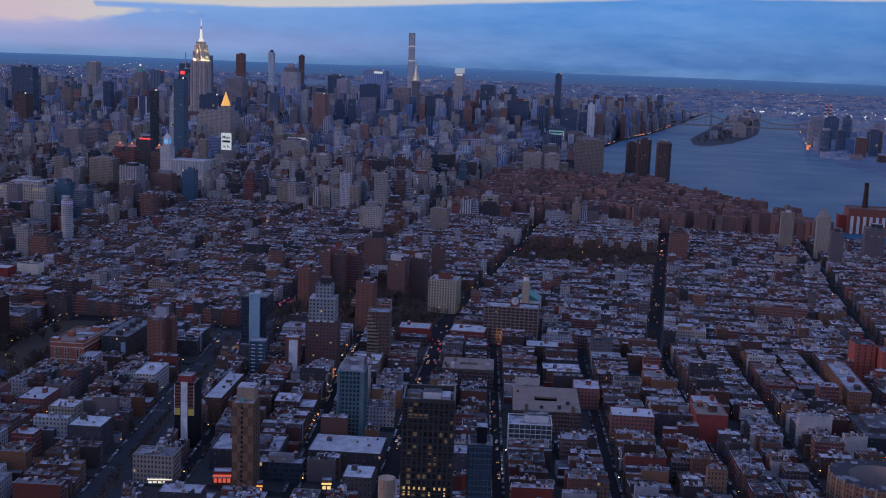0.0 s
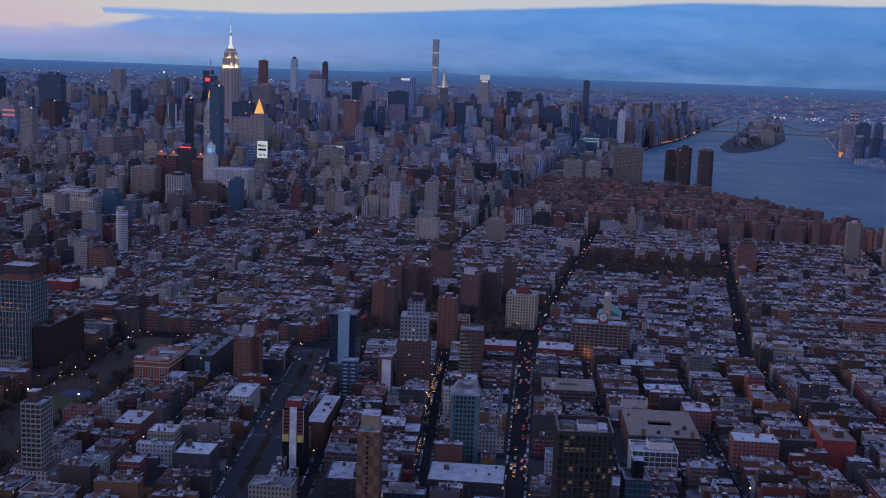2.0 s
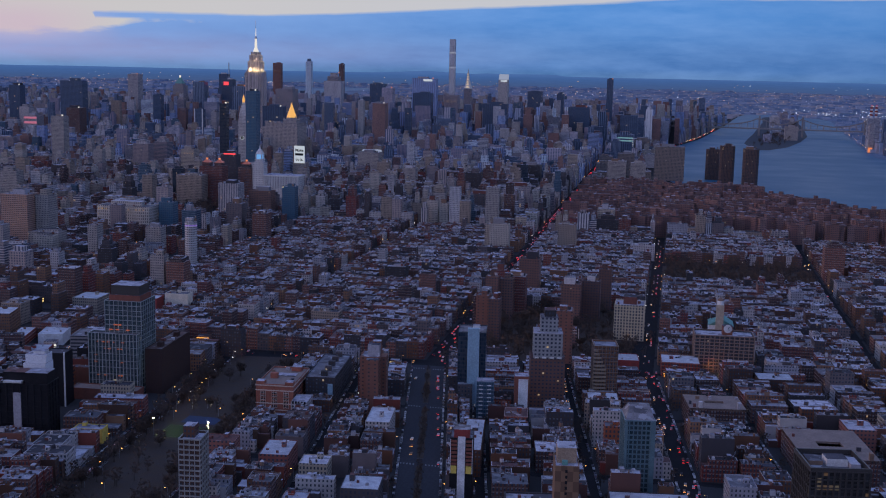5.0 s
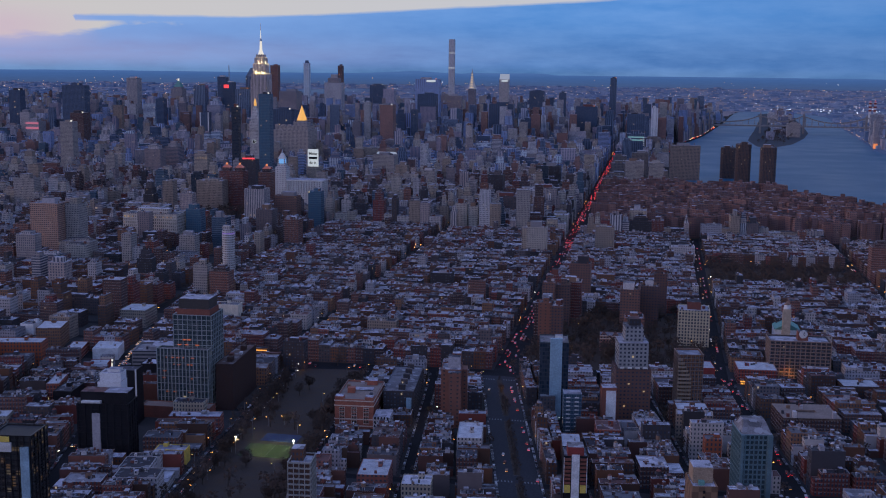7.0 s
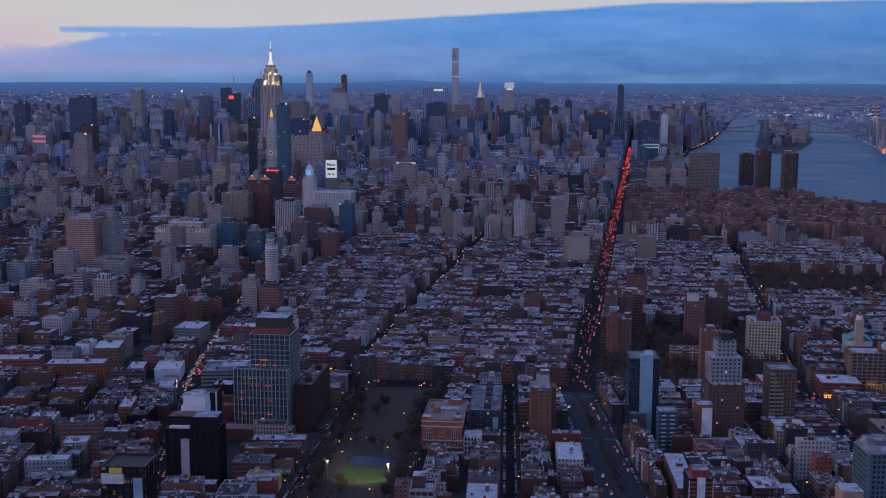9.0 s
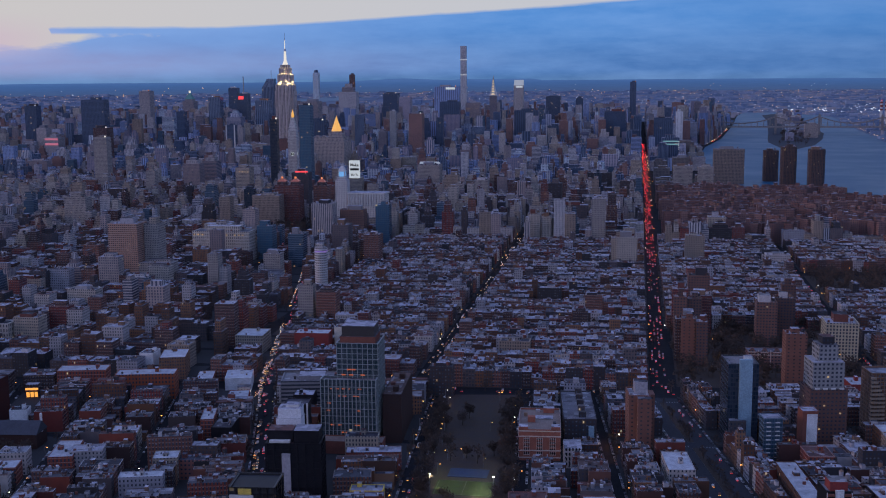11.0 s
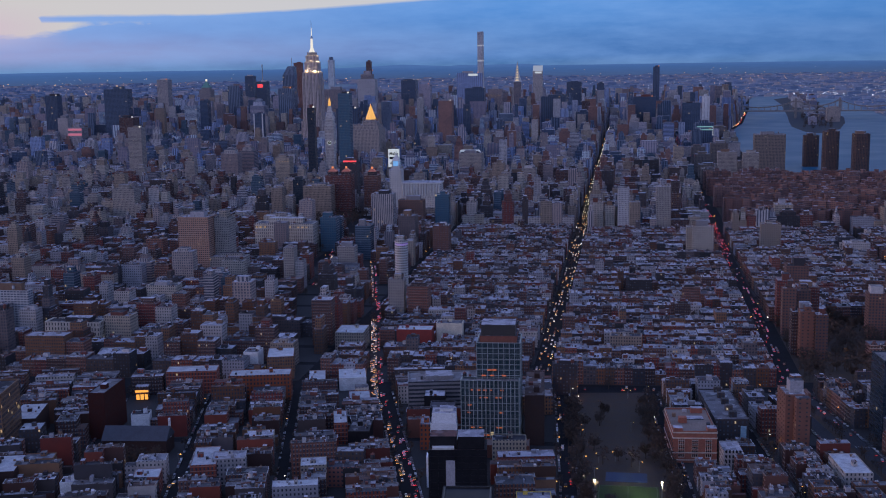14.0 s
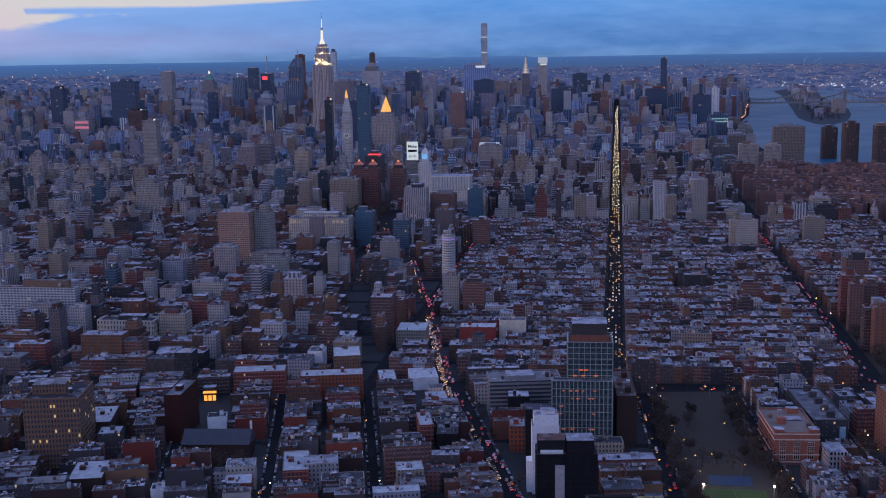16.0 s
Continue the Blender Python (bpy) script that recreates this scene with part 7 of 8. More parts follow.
river_bridge()
for i in range(16):
    sx, sy = -40 + i * 18.5, 1340.4 - i * 0.655
    ob = tagged(Shape().box(0, 0, 0.25, 0.25, 9.1, 11.2, POLEB).done("bridge_lamp", at=(sx, sy, 0)), "tall amber lamp along the bridge deck", "street lamp", "bridge lamps")
    Shape().box(0, 0, 0.5, 0.5, 11.1, 11.6, LIT_ROOMS).done("lamp_head", ob)
for ax, ay, aw, ad, ah, m, lab in ((163, 1112, 6, 7, 25.5, STONE, "pale slim riverside tower on the far shore"), (171, 1060, 10, 8, 21.5, HAZED_BLUE, "teal glass riverside tower on the far shore"), (183, 1050, 8, 8, 22, HAZED_DARK, "dark glass riverside tower on the far shore"),
                                   (186, 1150, 14, 9, 30, HAZED_BLUE, "blue glass riverside slab on the far shore"), (176, 1190, 12, 9, 29, STONE, "grey riverside slab on the far shore"), (203, 1165, 9, 8, 31, HAZED_BLUE, "blue glass riverside tower on the far shore"),
                                   (200, 1040, 9, 8, 17, BRICK, "brick riverside block on the far shore"), (214, 1060, 8, 8, 24, HAZED_DARK, "dark glass tower on the far shore"), (222, 1110, 13, 9, 20, BRICK, "red-brown brick block on the far shore"),
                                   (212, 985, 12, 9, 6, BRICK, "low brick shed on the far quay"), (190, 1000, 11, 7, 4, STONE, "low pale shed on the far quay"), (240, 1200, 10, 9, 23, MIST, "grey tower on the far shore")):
    tower(ax, ay, aw, ad, ah, m, "flat", lab)
for sx in (223.5, 229.5):
    ob = tagged(Shape().taper(ring(0, 0, 1.9, 10), -0.05, ring(0, 0, 1.5, 10), 26, PALE).done("power_stack", at=(sx, 1510, 0)), "tall red and white banded power stack", "chimney")
    for z in (21, 25.5, 30):
        Shape().prism(ring(0, 0, 1.85, 10), z, z + 2.2, REDPAINT, REDPAINT).done("red_band", ob)
    Shape().prism(ring(0, 0, 1.5, 10), 25.9, 33.4, PALE, PALE).done("stack_top", ob)
    Shape().box(0, 0, 1.4, 1.4, 33.3, 34.3, RED_SIGN).done("warning_light", ob)
tagged(Shape().box(0, 0, 4.0, 0.5, 0, 4.6, AMBER).done("lit_panel", at=(161.5, 1104, -0.05)), "tall orange-lit riverside panel", "sign")

# low districts across the water and to the north, and their lights
rng3 = random.Random(21)
# walls and roofs of the far houses, blued in place of haze
FAR_WALL = plain("haze_tinted_far_walls", [(0.189, 0.257, 0.378), (0.270, 0.324, 0.432), (0.135, 0.203, 0.324), (0.351, 0.338, 0.378)], scale=0.2)
FAR_ROOF = plain("haze_tinted_far_roofs", [(0.090, 0.128, 0.180), (0.135, 0.180, 0.247), (0.068, 0.098, 0.135)], scale=0.2)
suburb, sparks, whites = Shape(), Shape(), Shape()
SPARK = glow("distant_warm_lamps", (1.0, 0.55, 0.22), 4.0)
WSPARK = glow("distant_white_lamps", (0.9, 0.95, 1.0), 2.6)


def river_here(x, y):
    """Whether a place lies on the water between the two shores."""
    return y < 2030 and bank_x(WEST_BANK, y) - 4 < x < bank_x(EAST_BANK, y) + 6


count = 0
while count < 6000:
    r = 700 * (6.1 ** rng3.random())
    a = radians(rng3.uniform(-37, 13))
    x, y = -60 + r * math.sin(a), -40 + r * math.cos(a)
    if -880 < x < min(60, bank_x(WEST_BANK, y)) and y < 1640 or river_here(x, y) or (-1110 < x < -760 and y < 3300):
        continue
    east_side = x > 130
    k = r / 1000
    s = rng3.uniform(4, 10) * (0.8 + 0.5 * k)
    h = (rng3.uniform(2.5, 6) if rng3.random() < 0.85 else rng3.uniform(6, 15)) * (1.0 if k < 1.5 else 0.5)
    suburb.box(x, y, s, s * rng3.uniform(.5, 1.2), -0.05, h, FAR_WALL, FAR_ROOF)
    count += 1
    if rng3.random() < 0.24:
        q = 0.20 * k ** 0.9 * rng3.uniform(0.6, 1.5)
        (sparks).box(x, y - s, q, q, h + 0.5, h + 0.5 + q, SPARK if rng3.random() < 0.7 else WSPARK)
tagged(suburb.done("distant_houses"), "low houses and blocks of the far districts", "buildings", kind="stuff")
for cx, cy, n, sp in ((330, 2050, 46, 90), (440, 2300, 40, 120), (170, 2050, 14, 18), (-40, 2500, 10, 40), (-250, 3000, 16, 250)):
    for _ in range(n):
        q = rng3.uniform(0.5, 1.3)
        whites.box(cx + rng3.gauss(0, sp), cy + rng3.gauss(0, sp * .8), q, q, 3, 3 + q, WSPARK)
for i in range(110):
    y = 1010 + i * 7.0 + rng3.uniform(-2, 2)
    if 0.22 < noise.noise((y * 0.013, 4, 2)):
        sparks.box(bank_x(WEST_BANK, y) - 2 + rng3.uniform(-1, 1), y, 0.36, 0.36, 1.5, 1.86, SPARK)
for i in range(22):
    y = 1130 + i * 17 + rng3.uniform(-6, 6)
    sparks.box(bank_x(EAST_BANK, y) + 3, y, 0.34, 0.34, 1.2, 1.54, SPARK)
for _ in range(170):                       # lamps on the slopes below the horizon
    a, k = radians(rng3.uniform(-34, 13)), rng3.random() ** 2 * 0.6
    q = rng3.uniform(0.5, 1.0)
    r = 4245 + 450 * k
    sparks.box(r * math.sin(a), r * math.cos(a), q, q, 39 * k + 0.5, 39 * k + 0.5 + q, SPARK if rng3.random() < 0.65 else WSPARK)
tagged(sparks.done("distant_lamps"), "warm street lamps of the far districts", "lights", kind="stuff")
tagged(whites.done("distant_floodlights"), "white floodlights of the far districts", "lights", kind="stuff")

# ---- ordinary buildings, block by block ----
rng = random.Random(11)
pavements = Shape()


def fill_row(x0, x1, y_of, depth, facing, rng):
    """A row of buildings side by side along a cross street, from x0 to x1."""
    x = x0
    while x < x1 - 1.0:
        far_k = y_of((x0 + x1) / 2)
        w = rng.uniform(1.7, 3.4) if far_k < 455 and x > -200 else rng.uniform(2.4, 6.0) if far_k < 700 else rng.uniform(4.5, 9.0)
        if rng.random() < 0.08:
            w *= 1.8
        w = min(w, x1 - x)
        if x1 - x - w < 1.2:
            w = x1 - x
        cx = x + w / 2
        h = height_at(cx, y_of(cx), rng)
        if h > 15 and w < 4:
            h *= 0.6
        d = depth * rng.uniform(0.72, 1.0)
        raise_one(cx, y_of(cx) + facing * d / 2, w - (0.02 if far_k < 700 else 0.25), d, h, math.atan(GRID_W), rng)
        x += w


def park_here(x, y):
    return (-24 < x < 32 and 340 < y < 394) or (-128 < x < -106 and y < 222) or (-262 < x < -233 and 458 < y < 508)


def estate_here(x, y):
    return (x > -70 and 458 < y < 640) or (-74 < x < -26 and 226 < y < 300)


# north of the wide cross street
for i in range(len(AVENUES) - 1):
    a, b = AVENUES[i] + WIDE.get(AVENUES[i], 4.0) / 2 + 0.8, AVENUES[i + 1] - WIDE.get(AVENUES[i + 1], 4.0) / 2 - 0.8
    k = 0
    while north_street(k, a) < 1640:
        lo, hi = (lambda x, k=k: north_street(k, x) + 2.0), (lambda x, k=k: north_street(k + 1, x) - 2.0)
        mid = (a + b) / 2
        ym = (lo(mid) + hi(mid)) / 2
        k += 1
        if not (in_view(a, ym, 40) or in_view(b, ym, 40)) or park_here(mid, ym) or estate_here(mid, ym):
            continue
        shore = bank_x(WEST_BANK, ym) - 5
        if (ym > 640 and mid > -60 and ym < 830) or a > shore - 5:
            continue
        x_end = min(b, shore)
        if ym < 520:
            pavements.prism([(a - .7, lo(a) - .7), (b + .7, lo(b) - .7), (b + .7, hi(b) + .7), (a - .7, hi(a) + .7)], -0.05, 0.045, PAVING, PAVING)
        depth = (hi(mid) - lo(mid)) / 2 * (0.86 if ym < 455 else 0.97)
        fill_row(a, x_end, lo, depth, 1, rng)
        fill_row(a, x_end, hi, depth, -1, rng)

# south of it: long blocks between leaning streets
for i in range(len(SOUTH) - 1):
    if i == 13:
        continue                                    # the park strip
    e, w_ = i, i + 1
    lean = (SOUTH[e][1] + SOUTH[w_][1]) / 2
    turn = -math.atan(lean)
    for j in range(5):
        span = 37.0
        y1 = houston(SOUTH[e][0]) - 3.2 - j * span
        y0 = y1 - span + 3.4
        ge, gw = WIDE.get(SOUTH[e][0], 2.4) / 2 + 0.8, WIDE.get(SOUTH[w_][0], 2.4) / 2 + 0.8
        if not in_view(south_x(e, y1), y1, 60):
            continue
        pavements.prism([(south_x(w_, y0) + gw - .7, y0 - .6), (south_x(e, y0) - ge + .7, y0 - .6), (south_x(e, y1) - ge + .7, y1 + .6), (south_x(w_, y1) + gw - .7, y1 + .6)], -0.05, 0.045, PAVING, PAVING)
        for side in (0, 1):
            y = y0
            while y < y1 - 1.0:
                f = rng.uniform(1.5, 2.6) * (rng.uniform(1.6, 2.6) if rng.random() < 0.16 else 1.0)
                f = min(f, y1 - y)
                if y1 - y - f < 1.2:
                    f = y1 - y
                ym = y + f / 2
                xe, xw = south_x(e, ym) - ge, south_x(w_, ym) + gw
                wide = xe - xw
                d = wide / 2 * (rng.uniform(0.82, 0.97) if rng.random() < 0.75 else rng.uniform(0.6, 0.82))
                d = min(d, 11.5)
                cx = xe - d / 2 if side else xw + d / 2
                raise_one(cx, ym, d, f - 0.02, height_at(cx, ym, rng), turn, rng)
                y += f
tagged(pavements.done("pavement"), "grey concrete pavements round the city blocks", "pavement", kind="structure")
for (j, i), s in sorted(BLOCKS.items()):
    tagged(s.done("city_block"), "dense brick and stone buildings with flat grey roofs", "buildings", kind="stuff")

tagged(CLUTTERED.done("rooftop_clutter"), "chimneys, vents and hatches scattered over the flat roofs", "rooftop clutter", kind="stuff")

# ---- parks and trees ----
EARTH = plain("bare_park_earth", [(0.046, 0.031, 0.021)], scale=0.5, spread=0.8)
TURF = plain("green_artificial_turf", [(0.030, 0.046, 0.010)], scale=0.6)
COURT = plain("blue_painted_court", [(0.03, 0.045, 0.085)], scale=1.5)
BARK = plain("grey_brown_bark", [(0.07, 0.055, 0.045)], scale=4.0)
TWIGS = plain("bare_brown_twigs", [(0.075, 0.055, 0.046), (0.09, 0.062, 0.048), (0.06, 0.05, 0.045)], scale=3.0)
sheet("park_ground", [(-127 + 1.8, 217), (-107 - 1.6, 219), (-98.5, 108), (-117, 108)], 0.03, EARTH, "bare earth and paths of a long narrow park", "park")
sheet("park_lawn", [(-22, 343), (30, 346), (30, 391), (-22, 388)], 0.03, EARTH, "bare winter ground of a square park", "park")
sheet("estate_lawn", [(-72, 231), (-28, 233), (-28, 300), (-72, 298)], 0.03, EARTH, "bare ground between the estate towers", "park")
sheet("riverside_lawn", [(-70, 462), (116, 462), (114, 478), *[(x - 3, y) for x, y in WEST_BANK[3:11]], (-70, 790)], 0.02, EARTH, "bare ground between the estate buildings", "park")
field = tagged(Shape().box(-111.9, 157.3, 10.6, 7.4, 0.0, 0.06, TURF, TURF).done("sports_pitch"), "floodlit green sports pitch with white lines", "pitch", kind="structure")
LINE = plain("worn_line_paint", [(0.09, 0.10, 0.07)])
for bx, by, bw, bd in ((-111.9, 157.3, 0.08, 7.0), (-111.9, 153.8, 10, 0.08), (-111.9, 160.8, 10, 0.08), (-116.9, 157.3, 0.08, 7), (-106.9, 157.3, 0.08, 7)):
    Shape().box(bx, by, bw, bd, 0.058, 0.068, LINE).done("pitch_line", field)
tagged(Shape().box(-112.2, 165.2, 7.4, 4.6, 0.0, 0.06, COURT, COURT).done("ball_court"), "blue painted ball court with pale markings", "court", kind="structure")


def bare_tree(rng, rich):
    """A winter tree: tapered trunk, forking limbs, and a loose crown of twigs."""
    ob = Shape().taper(ring(0, 0, 0.11, 6), 0, ring(0.02, 0, 0.06, 6), 1.0, BARK).done("tree")
    limbs = Shape()
    tips = []
    for i in range(6):
        a, r, z = i * 1.05 + rng.uniform(-.3, .3), rng.uniform(.45, .9), rng.uniform(1.5, 2.3)
        x1, y1 = r * math.cos(a), r * math.sin(a)
        limbs.taper(ring(0, 0, 0.05, 4), 0.8 + i * 0.04, ring(x1, y1, 0.018, 4), z, BARK)
        tips.append((x1, y1, z))
    limbs.done("limb", ob)
    crown = Shape()
    for _ in range(rich):
        x, y, z = rng.choice(tips)
        k = rng.uniform(0.2, 1.25)
        x, y, z = x * k + rng.gauss(0, .26), y * k + rng.gauss(0, .26), 0.9 + (z - 0.9) * k + rng.gauss(0, .22)
        a, s = rng.uniform(0, 6.3), rng.uniform(0.15, 0.42)
        dx_, dy_, dz_ = math.cos(a) * s, math.sin(a) * s, rng.uniform(0.05, 0.3)
        b = len(crown.v)
        crown.v += [(x, y, z), (x + dx_, y + dy_, z + dz_), (x + dx_ * .8 + .07, y + dy_ * .8, z + dz_ + .11)]
        crown.face((b, b + 1, b + 2), TWIGS)
    crown.done("crown", ob)
    return tagged(ob, "bare brown winter tree on open ground", "tree", "park trees")


rng4 = random.Random(17)
trees = [bare_tree(rng4, 520) for _ in range(3)]
spots = []
for _ in range(900):
    y = rng4.uniform(112, 207)
    x = -117 + (216 - y) * 0.085 + rng4.choice((-8.6, -7.2, 6.4, 7.8, -8.0, 7.2, rng4.uniform(-8, 8)))
    if 152 < y < 169 and -118.5 < x < -105.5:
        continue
    if all((x - a) ** 2 + (y - b) ** 2 > 3.4 for a, b in spots) and len(spots) < 64:
        spots.append((x, y))
for _ in range(400):
    x, y = rng4.uniform(-72, -28), rng4.uniform(232, 300)
    if is_clear(x, y, 1.0) and all((x - a) ** 2 + (y - b) ** 2 > 5 for a, b in spots) and len(spots) < 128:
        spots.append((x, y))
for i, (x, y) in enumerate(spots):
    m = pose(x, y, 0.03, 0, 0, rng4.uniform(0, 360)) @ Matrix.Scale(rng4.uniform(0.85, 1.35), 4)
    if i < 3:
        trees[i].matrix_world = m
    else:
        t = copy_thing(trees[i % 3], m)
        t.scale = [m.to_scale()[0]] * 3
wood, avenue_trees = Shape(), Shape()


def wood_tree(x, y, s):
    wood_tree_on(wood, x, y, s)


def wood_tree_on(wood, x, y, s):
    wood.taper(ring(x, y, 0.12 * s, 4), 0, ring(x, y, 0.06 * s, 4), 1.6 * s, BARK)
    for _ in range(46):
        r, a, z = rng4.uniform(0, 1.25) * s, rng4.uniform(0, 6.3), rng4.uniform(1.0, 2.9) * s
        px, py, q = x + r * math.cos(a), y + r * math.sin(a), rng4.uniform(.2, .5) * s
        b = len(wood.v)
        wood.v += [(px, py, z), (px + q, py + rng4.uniform(-q, q), z + rng4.uniform(-.1, .4)), (px + rng4.uniform(-q, q) * .4, py, z + q)]
        wood.face((b, b + 1, b + 2), TWIGS)


for i in range(105):
    y = rng4.uniform(108, 208)
    x = -117 + (216 - y) * 0.085 + (rng4.choice((-1, 1)) * rng4.uniform(6.5, 9.5) if i % 5 < 3 or y > 172 else rng4.uniform(-7, 7))
    if not (150 < y < 169.5 and -119 < x < -105):
        wood_tree(x, y, rng4.uniform(0.8, 1.25))
for _ in range(190):
    wood_tree(rng4.uniform(-21, 30), rng4.uniform(344, 390), rng4.uniform(1.0, 1.6))
for _ in range(260):
    x, y = rng4.uniform(-68, 100), rng4.uniform(464, 660)
    if x < bank_x(WEST_BANK, y) - 3:
        wood_tree(x, y, rng4.uniform(1.0, 1.8))
for _ in range(110):
    k = rng4.random()
    wood_tree(60 + k * 72 + rng4.uniform(-8, 22), 1110 + k * 560, rng4.uniform(1.0, 1.7))
for _ in range(60):
    wood_tree(rng4.uniform(-260, -236), rng4.uniform(462, 505), rng4.uniform(1.0, 1.6))
for i in range(len(SOUTH)):
    for j in range(60):
        y = houston(SOUTH[i][0]) - 4 - j * 2.4
        half = WIDE.get(SOUTH[i][0], 2.4) / 2 + 0.25
        x = south_x(i, y) + rng4.choice((-half, half))
        if rng4.random() < 0.30 and in_view(x, y, 0) and is_clear(x, y, 0.3):
            wood_tree(x, y, rng4.uniform(0.55, 0.9))
for k in range(14):
    for j in range(110):
        x = -262 + j * 3.3 + rng4.uniform(-1, 1)
        y = north_street(k, x) + rng4.choice((-1.5, 1.5))
        if rng4.random() < 0.33 and in_view(x, y, 0) and is_clear(x, y, 0.3):
            wood_tree(x, y, rng4.uniform(0.6, 1.0))
for _ in range(34):
    wood_tree(rng4.uniform(-211, -199.5), rng4.uniform(157.5, 164.5), rng4.uniform(0.7, 1.1))
for _ in range(170):
    x, y = rng4.uniform(-72, -28), rng4.uniform(232, 300)
    if is_clear(x, y, 0.8):
        wood_tree(x, y, rng4.uniform(0.9, 1.4))
tagged(wood.done("bare_trees"), "bare brown winter trees of parks and streets", "trees", kind="stuff")

# the wide avenue with its planted middle strip
ROADWAY = plain("worn_grey_asphalt", [(0.034, 0.035, 0.040)], scale=0.25, spread=0.5, spec=0.05)
KERB = plain("pale_kerb_stone", [(0.14, 0.135, 0.13)], scale=1.5)
STRIPE = plain("worn_crossing_paint", [(0.16, 0.16, 0.165)], scale=3.0)
lean_a = -math.atan(-0.19)
mid_a = lambda y: -77 - 0.19 * (y - 224)
sheet("avenue_roadway", [(mid_a(98) - 4.1, 98), (mid_a(98) + 4.1, 98), (mid_a(221) + 4.1, 221), (mid_a(221) - 4.1, 221)], -0.009, ROADWAY, "worn grey asphalt of a wide avenue", "road")
for y0, y1 in ((100, 117), (120.5, 150), (154, 186), (189.5, 217)):
    ym = (y0 + y1) / 2
    strip = tagged(Shape().box(mid_a(ym), ym, 1.25, (y1 - y0) * 1.02, -0.03, 0.05, KERB, EARTH, turn=lean_a).done("median_strip"), "planted kerbed strip along the middle of an avenue", "median", kind="structure")
    for j in range(int((y1 - y0) / 1.9)):
        y = y0 + 0.9 + j * 1.9
        if rng4.random() < 0.8:
            wood_tree_on(avenue_trees, mid_a(y) + rng4.uniform(-.2, .2), y, rng4.uniform(0.5, 0.85))
    for k in range(13):
        if abs(k - 6) > 1:
            Shape().box(mid_a(y1 + 0.8) - 3.6 + k * 0.6, y1 + 0.8, 0.24, 0.8, -0.02, -0.005, STRIPE, turn=lean_a).done("crossing_bar", strip)
tagged(avenue_trees.done("avenue_trees"), "small bare trees along the avenue's middle strip", "trees", kind="stuff")

# ---- street lamps, floodlights and traffic ----
SODIUM = glow("sodium_street_light", (1.0, 0.36, 0.06), 6.0)
LED = glow("white_street_light", (1.0, 0.86, 0.62), 7.0)
HEAD = glow("white_headlamp", (1.0, 0.50, 0.18), 4.5)
HEAD_FAR = glow("distant_headlamp", (1.0, 0.84, 0.62), 5.0)
AMBER_LAMP = glow("amber_signal_lamp", (1.0, 0.36, 0.06), 6.0)
TAIL = glow("red_tail_lamp", (1.0, 0.035, 0.05), 4.5)
POLE = plain("grey_lamp_post", [(0.2, 0.2, 0.2)], metal=0.4)


def street_lamp(mat, label):
    ob = tagged(Shape().prism(ring(0, 0, 0.045, 6), 0, 2.0, POLE, POLE).done("street_lamp"), label, "street lamp", "street lamps")
    Shape().box(0.25, 0, 0.55, 0.05, 1.95, 2.02, POLE).done("arm", ob)
    Shape().box(0.48, 0, 0.17, 0.12, 1.86, 1.95, mat).done("lamp_head", ob)
    return ob


lamp_a, lamp_b = street_lamp(SODIUM, "grey street lamp with a glowing amber head"), street_lamp(LED, "grey street lamp with a glowing pale head")
lamps = [(-86.3, 195.5), (-85.3, 186.8), (-84.2, 178.7), (-78.3, 180.6), (-75.5, 182.9), (-82.6, 161.7), (-82.1, 156.6), (-78.1, 166.4), (-83.5, 221.4), (-53.7, 251.0), (-58.1, 230.2), (-122.1, 196.7), (-120.7, 188.8), (-119.7, 180.5), (-117.3, 172.2), (-114.3, 173.3), (-117.9, 164.2), (-103.0, 165.9), (-102.5, 162.6), (-107.2, 195.5), (-107.0, 191.9), (-127.2, 218.5)]
for i in range(len(SOUTH)):
    for j in range(10):
        y = houston(SOUTH[i][0]) - 4 - j * 11.5 - rng4.uniform(0, 3)
        x = south_x(i, y) + rng4.choice((-1, 1)) * (WIDE.get(SOUTH[i][0], 2.4) / 2 + 0.1)
        if in_view(x, y, 0) and rng4.random() < 0.55:
            lamps.append((x, y))
for j in range(14):
    lamps.append((-127 + 3.2 + (217 - (216 - j * 7.6)) * 0.08, 216 - j * 7.6))
    if j % 3 == 0:
        lamps.append((-116 + (j * 7.6) * 0.08 + rng4.uniform(-4, 4), 214 - j * 7.6))
for i, (x, y) in enumerate(lamps[:138]):
    m = pose(x, y, 0, 0, 0, rng4.choice((0, 180)))
    src = lamp_a if rng4.random() < 0.82 else lamp_b
    if i == 0:
        lamp_a.matrix_world = m
    elif i == 1:
        lamp_b.matrix_world = m
    else:
        copy_thing(src, m)


# light that the amber street lamps throw at the busiest corners
for x, y in ((-50, 230.5), (-28, 231), (-8, 233), (-70, 224), (-82, 168), (-86, 184), (-30, 158), (-122, 214), (-176, 226), (-60, 252), (-94, 131), (20, 234), (-87.5, 176), (-72, 205), (-104, 217), (-186, 282), (-38, 184)):
    pool = new("street_lamp_light", bpy.data.lights.new("street_lamp_light", "POINT"))
    pool.data.energy, pool.data.color, pool.data.shadow_soft_size = 95, (1.0, 0.40, 0.11), 0.15
    pool.location = (x, y, 1.8)


